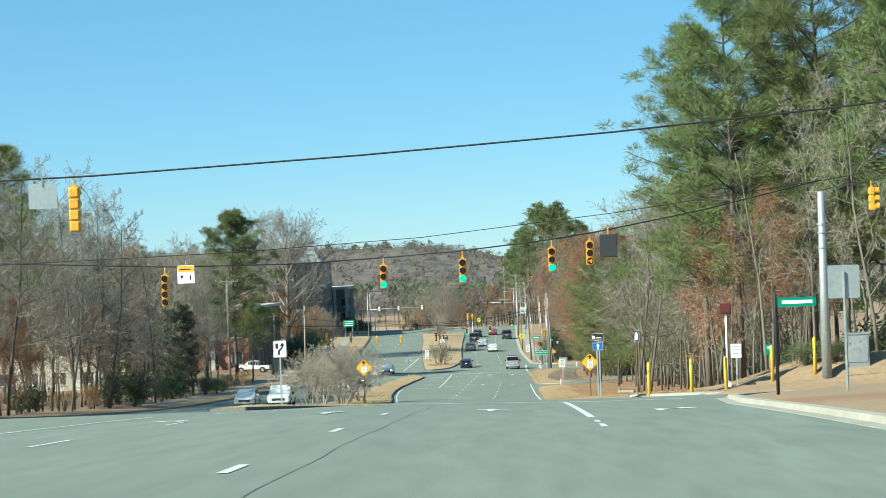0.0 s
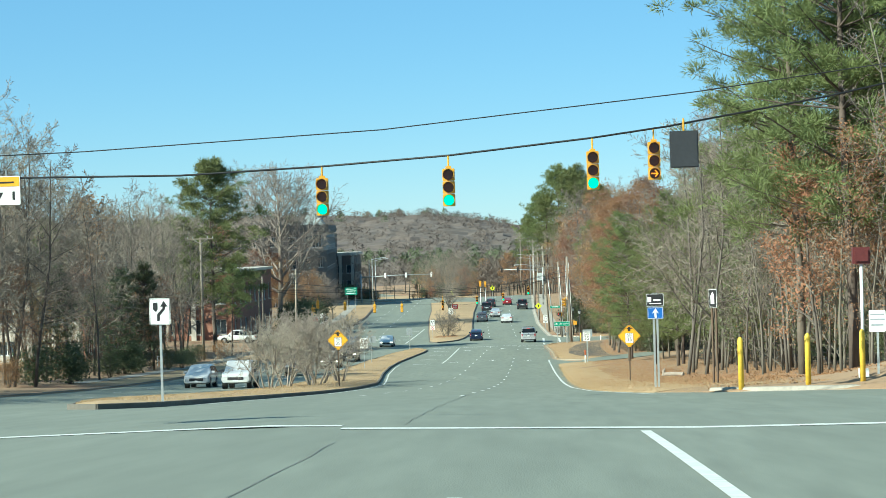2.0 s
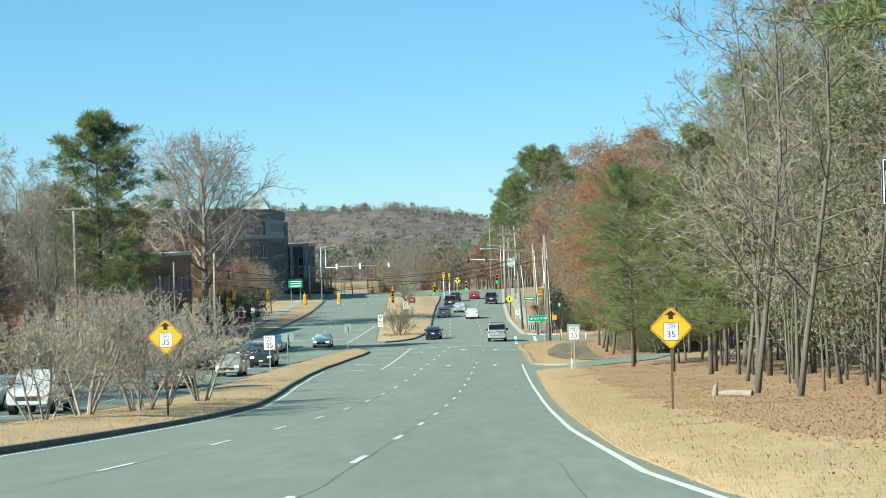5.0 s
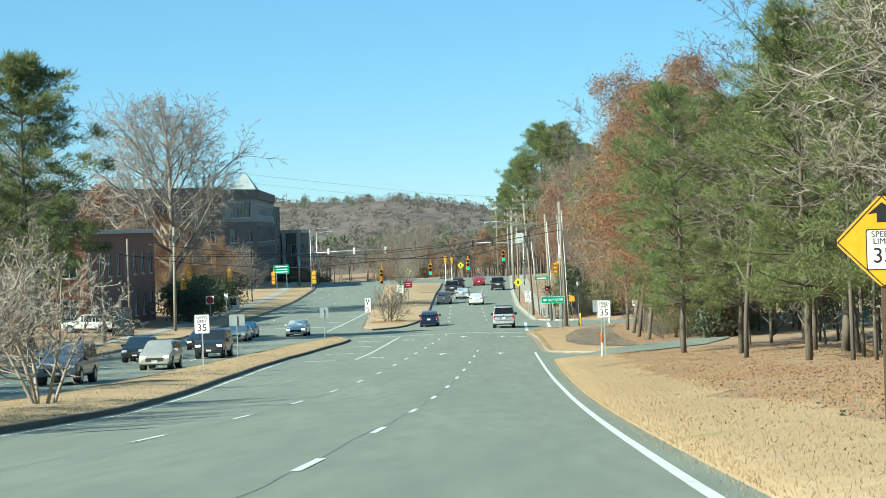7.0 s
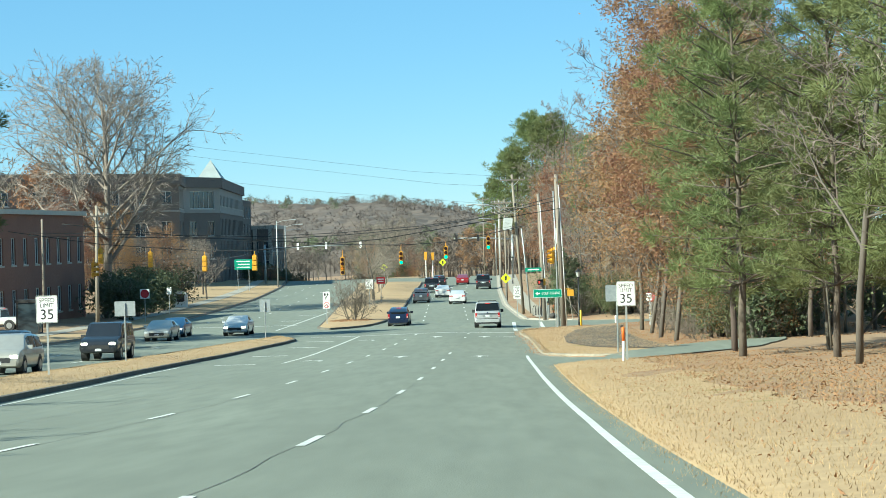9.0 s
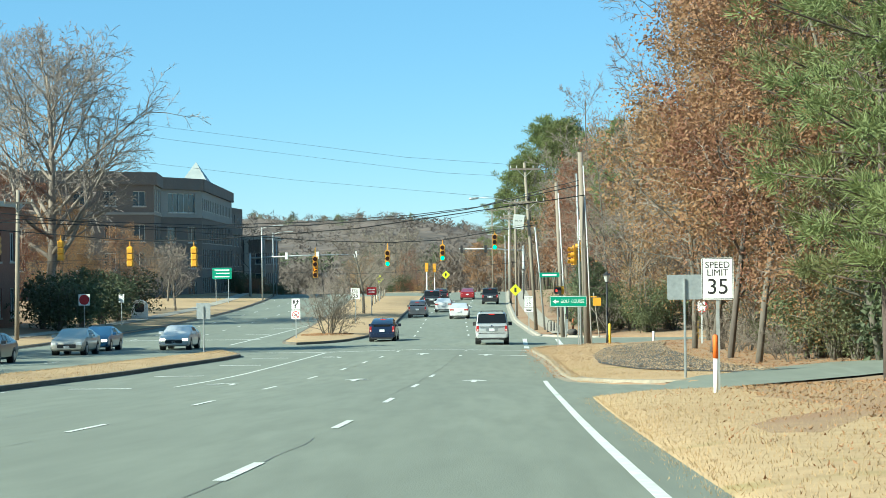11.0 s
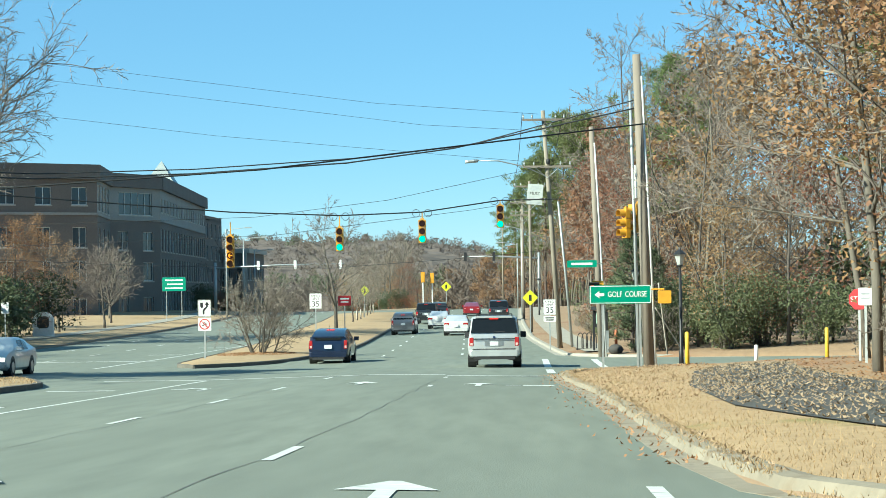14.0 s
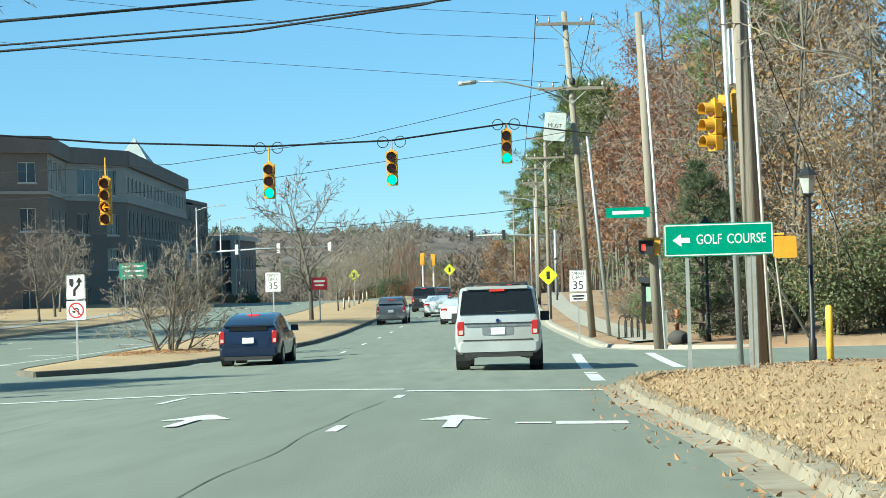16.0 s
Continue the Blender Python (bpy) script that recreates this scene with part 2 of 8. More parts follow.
def words(text, size, mat, parent, m, name="lettering", squeeze=1.0):
    """Letters as a thin mesh, centred."""
    cu = bpy.data.curves.new(name, "FONT")
    cu.body, cu.size, cu.align_x, cu.align_y, cu.extrude = text, size, "CENTER", "CENTER", 0.002
    tmp = bpy.data.objects.new("tmp", cu)
    me = bpy.data.meshes.new_from_object(tmp)
    bpy.data.objects.remove(tmp)
    if squeeze != 1.0:
        me.transform(Matrix.Diagonal((squeeze, 1, 1, 1)))
    me.materials.clear()
    me.materials.append(mat)
    return part(name, me, mat, parent, at=m @ pose(0, 0, 0, 90))


# ---- the lie of the land ----
PROFILE = [(-200, 8.0), (-40, 1.56), (0, -0.04), (20, -0.96), (40, -1.98), (60, -3.12), (80, -4.4), (100, -5.78), (120, -7.21), (140, -8.62), (160, -9.95), (180, -11.16),
           (200, -12.2), (220, -13.08), (240, -13.82), (260, -14.53), (285, -15.12), (299, -15.42), (313, -15.76), (345, -16.1), (370, -16.3), (400, -16.3), (447, -16.15), (480, -15.9), (500, -15.8), (515, -15.9), (540, -16.7),
           (600, -19.0), (700, -22.5), (1000, -24.0), (5200, -24.0)]
_ys = np.arange(-200.0, 1001.0)
_zs = np.interp(_ys, *zip(*PROFILE))
_zs = np.convolve(np.pad(_zs, 8, mode="reflect", reflect_type="odd"), np.ones(17) / 17, "valid")


def road_z(y):
    return float(np.interp(y, _ys, _zs)) if y < 1000 else -24.0


def crown(x):
    return 0.08 - 0.02 * abs(min(max(x, -10.0), 2.2) + 4)


def curve(table):
    xs, vs = zip(*table)
    return lambda y: float(np.interp(y, xs, vs))


bend = curve([(300, 0), (330, -0.3), (380, -1.6), (430, -2.3), (520, -2.6), (560, -4.5), (600, -9), (650, -19), (700, -32), (1000, -110)])
right_edge = curve([(-200, 5.3), (52, 5.3), (60, 5.9), (66, 7.6), (69, 10), (70, 14), (97, 14), (97.5, 9), (99, 5.2), (104, 3.4), (112, 2.6), (125, 2.2), (235, 2.2), (236, 2.8), (237.5, 5),
                    (245.6, 5), (247, 3.2), (250.5, 2.1), (270, 1.95), (282, 1.8), (292, 1.4), (299, 1.4), (304, 2.0), (308.5, 4.0), (310, 7), (310.5, 24), (327.5, 24), (328, 6), (330, 3.5), (334, 2.1), (340, 1.9), (380, 0.6), (430, 0), (520, -0.3),
                    (560, -2.3), (600, -6.8), (650, -17), (700, -30), (1000, -108)])
left_edge = curve([(-200, -36), (90, -36), (200, -32), (260, -30.5), (350, -30.5), (420, -31), (470, -33), (510, -36), (600, -50), (700, -80), (1000, -150)])


def shoulder(x, y):
    """How far the land outside the road lies above it."""
    r, l = right_edge(y), left_edge(y)
    if x >= r:
        d = x - r
        up = 0.004 + 0.12 * min(d, 1) + 0.035 * min(max(d - 1, 0), 12) + 0.03 * min(max(d - 13, 0), 40)
        mound = 1.3 * min(max((x - 9.5) / 4.5, 0), 1) * min(max((y - 97) / 3, 0), 1) * min(max((116 - y) / 14, 0), 1)
        return up + mound
    if x <= l:
        d = l - x
        return 0.10 + 0.03 * min(d, 20)
    return -0.09


def land_z(x, y):
    return road_z(y) + crown(x) + shoulder(x, y)


def land():
    """One sheet from the road's edges to the horizon."""
    s = Shape()
    ys = [-200, -150, -100, -60] + list(np.arange(-40, 90, 4.0)) + list(np.arange(90, 120, 1.5)) + list(np.arange(120, 232, 4.0)) + list(np.arange(232, 345, 1.5)) + \
        list(np.arange(346, 560, 8.0)) + list(np.arange(560, 1001, 20.0)) + [1300, 2000, 3200, 5000]
    right = [0.0, 0.3, 1, 2, 3.5, 5, 7, 9, 12, 16, 22, 30, 45, 70, 120, 300, 900, 2600]
    left = [0.0, 0.3, 1, 3, 6, 10, 16, 24, 36, 60, 110, 300, 900, 2600]
    for y in ys:
        y = float(y)
        r, l = right_edge(y), left_edge(y)
        for d in reversed(left):
            s.v.append((l - d, y, land_z(l - d, y) + (0.06 * noise.noise((l - d, y * 0.4, 0)) if 2 < d < 200 else 0)))
        for k in range(1, 8):
            x = l + 0.03 if k == 1 else r - 0.03 if k == 7 else l + (r - l) * k / 8
            s.v.append((x, y, road_z(y) + crown(x) - 0.12))
        for d in right:
            s.v.append((r + d, y, land_z(r + d, y) + (0.07 * noise.noise((r + d, y * 0.4, 0)) if 1 < d < 200 and not 233 < y < 264 else 0)))
    n = len(left) + 7 + len(right)
    s.f = [(a * n + i, a * n + i + 1, (a + 1) * n + i + 1, (a + 1) * n + i) for a in range(len(ys) - 1) for i in range(n - 1)]
    ob = part("ground", s, GROUND, smooth=True)
    return tagged(ob, "tan dormant grass and russet leaf litter beside the road", "ground", kind="structure")


def strip(x0, x1, y0, y1, lift, step=4.0, columns=1):
    """A sheet on the road's surface between two edges (numbers or functions of y)."""
    s = Shape()
    f0 = x0 if callable(x0) else (lambda y: x0)
    f1 = x1 if callable(x1) else (lambda y: x1)
    n = max(1, round((y1 - y0) / step))
    for k in range(n + 1):
        y = y0 + (y1 - y0) * k / n
        a, b = f0(y), f1(y)
        for c in range(columns + 1):
            x = a + (b - a) * c / columns
            s.v.append((x, y, road_z(y) + crown(x) + lift))
    w = columns + 1
    s.f = [(a * w + i, a * w + i + 1, (a + 1) * w + i + 1, (a + 1) * w + i) for a in range(n) for i in range(columns)]
    return s


land()
road = tagged(part("road", strip(left_edge, right_edge, -190, 990, 0.0, 2.0, 24), ASPHALT, smooth=True),
              "wide grey asphalt road with white lane markings", "road", kind="structure")
side_1 = tagged(part("road_side_right", strip(13.5, 120, 71, 96.5, 0.004, 2.0, 1), ASPHALT), "grey asphalt side street", "road", kind="structure")


def raised(name, left, right, y0, y1, label, height=0.15, kerb=0.16):
    """A grassed island with a kerb all round."""
    n = max(4, round((y1 - y0) / 2.0))
    rows = [y0 + (y1 - y0) * k / n for k in range(n + 1)]
    island = tagged(new(name), label, "median", kind="structure")
    face, grass = Shape(), Shape()
    for outer, inner, sign in ((left, right, 1), (right, left, -1)):
        ring = []
        for y in rows:
            x, w = outer(y), min(kerb, abs(inner(y) - outer(y)) / 2.2)
            z = road_z(y) + crown(x)
            ring.append([(x, y, z - 0.05), (x + sign * 0.02, y, z + height), (x + sign * w, y, z + height + 0.01), (x + sign * w, y, z - 0.05)])
        face.ring_solid(ring)
    for y in rows:
        a, b = left(y), right(y)
        w = min(kerb, (b - a) / 2.2)
        a, b = a + w, b - w
        for c in range(7):
            x = a + (b - a) * c / 6
            bulge = 0.10 * math.sin(math.pi * c / 6) * min(1, (b - a) / 3) + 0.025 * noise.noise((x * 0.8, y * 0.5, 3))
            grass.v.append((x, y, road_z(y) + crown(x) + height + (bulge if 0 < c < 6 else -0.01)))
    grass.f = [(a * 7 + i, a * 7 + i + 1, (a + 1) * 7 + i + 1, (a + 1) * 7 + i) for a in range(n) for i in range(6)]
    part("kerb", face, DARK_KERB, island, "weathered dark concrete kerb")
    part("grass", grass, GRASS, island, "dry tan grass", smooth=True)
    return island


MEDIAN_RIGHT = curve([(93, -12.25), (93.6, -11.6), (95, -11.0), (98, -10.8), (165, -10.8), (180, -11.0), (195, -11.9), (216, -13.2), (236, -14.0), (255, -14.3), (272, -13.8), (285, -13.2), (292, -13.2), (297, -14.6)])
MEDIAN_LEFT = curve([(93, -12.35), (93.6, -12.9), (95, -13.6), (100, -14.5), (108, -16.2), (130, -17.4), (200, -17.6), (235, -18.4), (262, -18.3), (285, -16.9), (297, -15.4)])
raised("median_1", MEDIAN_LEFT, MEDIAN_RIGHT, 93, 297, "narrow grassed median with a dark kerb")
MEDIAN2_RIGHT = curve([(319, -13.25), (319.8, -12.5), (322, -11.4), (326, -10.4), (335, -9.8), (352, -9.4), (380, -10.2), (430, -11.3), (462, -11.6), (480, -12)])
MEDIAN2_LEFT = curve([(319, -13.35), (319.8, -14.0), (322, -14.6), (330, -15.0), (360, -16.6), (400, -18.6), (440, -20), (480, -22)])
raised("median_2", MEDIAN2_LEFT, MEDIAN2_RIGHT, 319, 478, "grassed median with a bare shrub and a young tree")
MEDIAN3_RIGHT = curve([(505, -12.5), (515, -12.4), (600, -13), (760, -16)])
MEDIAN3_LEFT = curve([(505, -13.5), (515, -20), (600, -36), (760, -80)])
raised("median_3", MEDIAN3_LEFT, MEDIAN3_RIGHT, 505, 750, "far grassed median")


# ---- road markings, each on the road ----
def mark(x0, x1, y0, y1, name="lane_line", lift=0.007, mat=PAINT):
    across = 1 if callable(x0) or x1 - x0 < 1 else max(2, round((x1 - x0) / 1.0))
    return part(name, strip(x0, x1, y0, y1, lift, 1.5, across), mat, road)


def dashes(x, start, stop, phase, long=3.05, cycle=12.19, wide=0.12):
    y = phase
    while y < stop:
        if y > start:
            mark(lambda v, x=x: x + bend(v) - wide / 2, lambda v, x=x: x + bend(v) + wide / 2, y, y + long, "lane_dash")
        y += cycle


dashes(-2.3, 95, 262, 218.05 - 11 * 12.19)
dashes(-6.25, 100, 258, 217.8 - 10 * 12.19)
for x, y, long in ((-6.1, 265.6, 2.6), (-5.95, 274.8, 2.6), (-5.8, 284.0, 2.5), (-5.6, 295.0, 2.6), (-2.1, 285.8, 1.3), (-2.05, 295.2, 1.2)):
    mark(x - 0.06, x + 0.06, y, y + long, "lane_dash")
dashes(-2.3, 332, 700, 333.0)
dashes(-6.1, 332, 700, 333.0)
dashes(-3.0, -30, 52, -16.0, long=1.7)
dashes(-7.6, -30, 45, -16.9)
for x in (-21.2, -24.9, -28.2):
    dashes(x + 0.0, 110, 288, 112.0)
    dashes(x - 1.2, 332, 520, 333.0)
mark(lambda y: curve([(96, 3.6), (100, 3.2), (106, 2.75), (117, 2.05), (140, 1.72), (190, 1.65), (230, 1.45), (246, 1.35)])(y) - 0.07, lambda y: curve([(96, 3.6), (100, 3.2), (106, 2.75), (117, 2.05), (140, 1.72), (190, 1.65), (230, 1.45), (246, 1.35)])(y) + 0.07, 96, 251, "edge_line")
mark(1.26, 1.40, 39.5, 63.0, "turn_lane_line"), mark(1.28, 1.38, 33.5, 35.2, "worn_lane_dash"), mark(1.28, 1.38, 36.4, 37.6, "worn_lane_dash")
mark(-9.62, -9.48, 248, 298, "turn_lane_line")
mark(-11.0, -10.88, 20, 62, "turn_lane_line")
mark(lambda y: MEDIAN_RIGHT(y) + 0.35, lambda y: MEDIAN_RIGHT(y) + 0.45, 98, 245, "edge_line")
mark(lambda y: MEDIAN_LEFT(y) - 0.45, lambda y: MEDIAN_LEFT(y) - 0.35, 110, 292, "edge_line")
mark(-17.75, -17.6, 320, 372, "turn_lane_line")
mark(-10.2, -2.9, 65.2, 65.8, "stop_line")
mark(-2.8, 5.0, 64.0, 64.6, "stop_line")
mark(-13.0, -2.2, 299.0, 299.5, "stop_line")
mark(-2.1, 1.1, 298.0, 298.5, "stop_line")
mark(-30.2, -17.2, 332, 332.5, "stop_line")
mark(1.05, 1.33, 303.5, 326.5, "crosswalk_line")
mark(3.2, 3.48, 309.5, 328.0, "crosswalk_line")
for x, y in ((-11.5, 247), (-11.6, 262), (-11.2, 276), (-11.3, 288), (-18.9, 345), (-18.9, 362)):
    mark(x - 1.0, x + 0.8, y, y + 0.5, "worn_word_line")


def arrow(x, y, kind="ahead"):
    """A painted arrow about 2.9 m long: stem and head, or a hooked head."""
    s = Shape()
    if kind == "ahead":
        flat = [((-0.08, 0), (0.08, 0), (0.08, 1.7), (-0.08, 1.7)), ((-0.42, 1.7), (0.42, 1.7), (0.05, 2.9), (-0.05, 2.9))]
    else:
        k = 1 if kind == "right" else -1
        flat = [((-0.08, 0), (0.08, 0), (0.08, 1.5), (-0.08, 1.5)), ((-0.08, 1.5), (k * 0.5, 1.75), (k * 0.5, 2.15), (-0.08, 1.95)), ((k * 0.5, 1.35), (k * 1.05, 1.95), (k * 1.0, 2.05), (k * 0.5, 2.6))]
        flat = [q if k > 0 else q[::-1] for q in flat]
    for quad in flat:
        s.add([(x + a, y + b, road_z(y + b) + crown(x + a) + 0.009) for a, b in quad], [(0, 1, 2, 3)])
    return part("lane_arrow", s, PAINT, road)


for x, y in ((-0.7, 47.5), (-4.6, 48), (-0.8, 248.5), (-4.4, 249), (-4.0, 287), (-0.9, 286.5)):
    arrow(x, y)
arrow(3.0, 44.5, "right"), mark(0.25, 1.05, 287.1, 287.75, "worn_bar"), mark(-0.2, 0.2, 287.3, 287.6, "worn_bar"), arrow(-8.0, 48, "left"), arrow(-8.0, 248.5, "left"), arrow(-7.9, 286, "left")


def crack(points, wide=0.019):
    """A sealed crack winding along the road."""
    s = Shape()
    ys = np.arange(points[0][1], points[-1][1], 0.8)
    xs = np.interp(ys, [p[1] for p in points], [p[0] for p in points])
    for x, y in zip(xs, ys):
        x += 0.12 * noise.noise((y * 0.25, x, 7))
        w = wide * (0.6 + 0.5 * noise.noise((y * 0.7, 1, 2)))
        s.v += [(x - w / 2, y, road_z(y) + crown(x) + 0.005), (x + w / 2, y, road_z(y) + crown(x) + 0.005)]
    s.f = [(2 * i, 2 * i + 1, 2 * i + 3, 2 * i + 2) for i in range(len(ys) - 1)]
    return part("sealed_crack", s, TAR, road)


for pts in ([(-2.3, 10), (-2.4, 60)], [(-2.05, 66), (-2.35, 150), (-2.3, 215)], [(-2.5, 235), (-2.2, 295)], [(-6.2, 110), (-6.1, 215)], [(-5.8, 240), (-6.0, 292)], [(1.1, 100), (0.9, 122)], [(-8.8, 160), (-9.1, 230)]):
    crack(pts)

# ---- kerbs, pavement, path and driveway on the right ----
def kerb_line(points, label, width=0.32, high=0.12, mat=CONCRETE):
    """A kerb with a low gutter, along points x, y on the road's edge."""
    pts = []
    for (ax, ay), (bx, by) in zip(points, points[1:]):
        n = max(1, round(math.dist((ax, ay), (bx, by)) / 1.5))
        pts += [(ax + (bx - ax) * k / n, ay + (by - ay) * k / n) for k in range(n)]
    pts.append(points[-1])
    rings = []
    for i, (x, y) in enumerate(pts):
        a, b = pts[max(i - 1, 0)], pts[min(i + 1, len(pts) - 1)]
        d = Vector((b[0] - a[0], b[1] - a[1], 0)).normalized()
        out = Vector((d.y, -d.x, 0))
        z = road_z(y) + crown(x)
        rings.append([Vector((x, y, z)) + out * o + Vector((0, 0, h)) for o, h in ((-0.3, -0.1), (-0.3, 0.01), (0, 0.018), (0.05, high), (width * 0.6, high + 0.015), (width, high), (width, -0.1))])
    s = Shape().ring_solid(rings)
    ob = part("kerb", s, mat)
    return tagged(ob, label, "kerb", kind="structure")


kerb_line([(5.25, -60), (5.25, 50), (5.9, 60), (7.6, 66), (10, 68.6), (14, 69.6), (60, 70.5)], "pale concrete kerb round a street corner")
kerb_line([(60, 97.5), (14, 97.3), (9, 97.6), (6.6, 98.4), (5.2, 99.6)], "pale concrete kerb at the far side of a side street")
kerb_line([(5.6, 245.7), (4.2, 246.3), (3.2, 247.5), (2.3, 250.6), (2.05, 256), (1.95, 270), (1.8, 282), (1.4, 292), (1.4, 299), (2.0, 304), (4.0, 308.5), (7, 310.3), (24, 310.6)], "weathered tan concrete kerb curving into a side street", mat=TAN_KERB)
kerb_line([(24, 327.8), (6, 328), (3.5, 330), (2.1, 334), (1.9, 340), (0.6, 380), (0.0, 430), (-0.3, 520), (-1.8, 700)], "pale concrete kerb along the road")
kerb_line([(-150, 1000), (-80, 700), (-50, 600), (-36, 510), (-33, 470), (-31, 420), (-30.5, 350), (-30.5, 262), (-32, 200), (-36, 90)], "dark kerb along the far carriageway", mat=DARK_KERB)


def on_land(name, outline, mat, label, category, lift=0.02, lip=False):
    """A paved patch that follows the land, filled between a left and a right side given row by row."""
    s = Shape()
    n = 6
    for y, a, b in outline:
        if lip:
            s.v.append((a - 0.06, y, road_z(y) + crown(a) - 0.03))
        for c in range(n + 1):
            x = a + (b - a) * c / n
            s.v.append((x, y, land_z(x, y) + lift))
    n += lip
    w = n + 1
    s.f = [(r * w + i, r * w + i + 1, (r + 1) * w + i + 1, (r + 1) * w + i) for r in range(len(outline) - 1) for i in range(n)]
    return tagged(part(name, s, mat, smooth=True), label, category, kind="structure")


path_left = curve([(248, 7.2), (252, 6.0), (258, 4.6), (268, 3.7), (280, 3.9), (292, 5.0), (299, 6.5)])
path_right = curve([(248, 8.4), (252, 8.0), (258, 7.8), (268, 7.6), (280, 7.6), (292, 7.9), (299, 8.6)])
on_land("path", [(float(y), path_left(y), path_right(y)) for y in np.arange(249, 299.1, 1.0)], PATH_ASPHALT, "dark asphalt footpath strewn with fallen leaves", "path", 0.042)
drive_left = curve([(237, 4.4), (245, 4.4), (246.2, 5.0), (248, 6.6), (251, 8.2), (254, 10), (258, 13)])
drive_right = curve([(237, 4.6), (238, 6.0), (239.5, 7.4), (242, 9.4), (245, 11.2), (248, 12.4), (251, 13.2), (254, 13.6), (258, 14)])
on_land("driveway", [(float(y), drive_left(y), drive_right(y)) for y in np.arange(237, 255.6, 1.0)], ASPHALT, "grey asphalt driveway into the woods", "driveway", 0.05)
on_land("pavement", [(float(y), bend(y) + 3.6, bend(y) + 5.2) for y in np.arange(334, 640, 6.0)], CONCRETE, "pale concrete pavement beside the road", "pavement", 0.05)
on_land("pavement_left", [(float(y), left_edge(y) - 5.6, left_edge(y) - 4.0) for y in np.arange(200, 520, 5.0)], CONCRETE, "pale concrete pavement beside the far carriageway", "pavement", 0.05)

verge_out = lambda y: right_edge(y) + 3.3 + 1.4 * noise.noise((y * 0.12, 2.0, 0)) + 0.5 * noise.noise((y * 0.7, 5.0, 0))
for k, (a, b) in enumerate(((103, 237.6), (245.2, 303))):
    on_land(f"verge_{k + 1}", [(float(y), right_edge(y) + 0.005 + 0.36 * (b > 250), max(verge_out(y), right_edge(y) + 1.0) if b < 250 else path_left(y) + 0.6) for y in np.arange(a, b, 1.0)], GRASS, "dry tan mown grass along the road's edge", "grass", 0.018, k == 0)
on_land("verge_far", [(float(y), left_edge(y) - 4.0, left_edge(y) - 0.4) for y in np.arange(200, 560, 4.0)], GRASS, "dry tan grass beside the far carriageway", "grass", 0.018)
on_land("lawn_far", [(float(y), left_edge(y) - 16.0, left_edge(y) - 5.6) for y in np.arange(385, 520, 4.0)], GRASS, "dry tan lawn before the office building", "grass", 0.018)


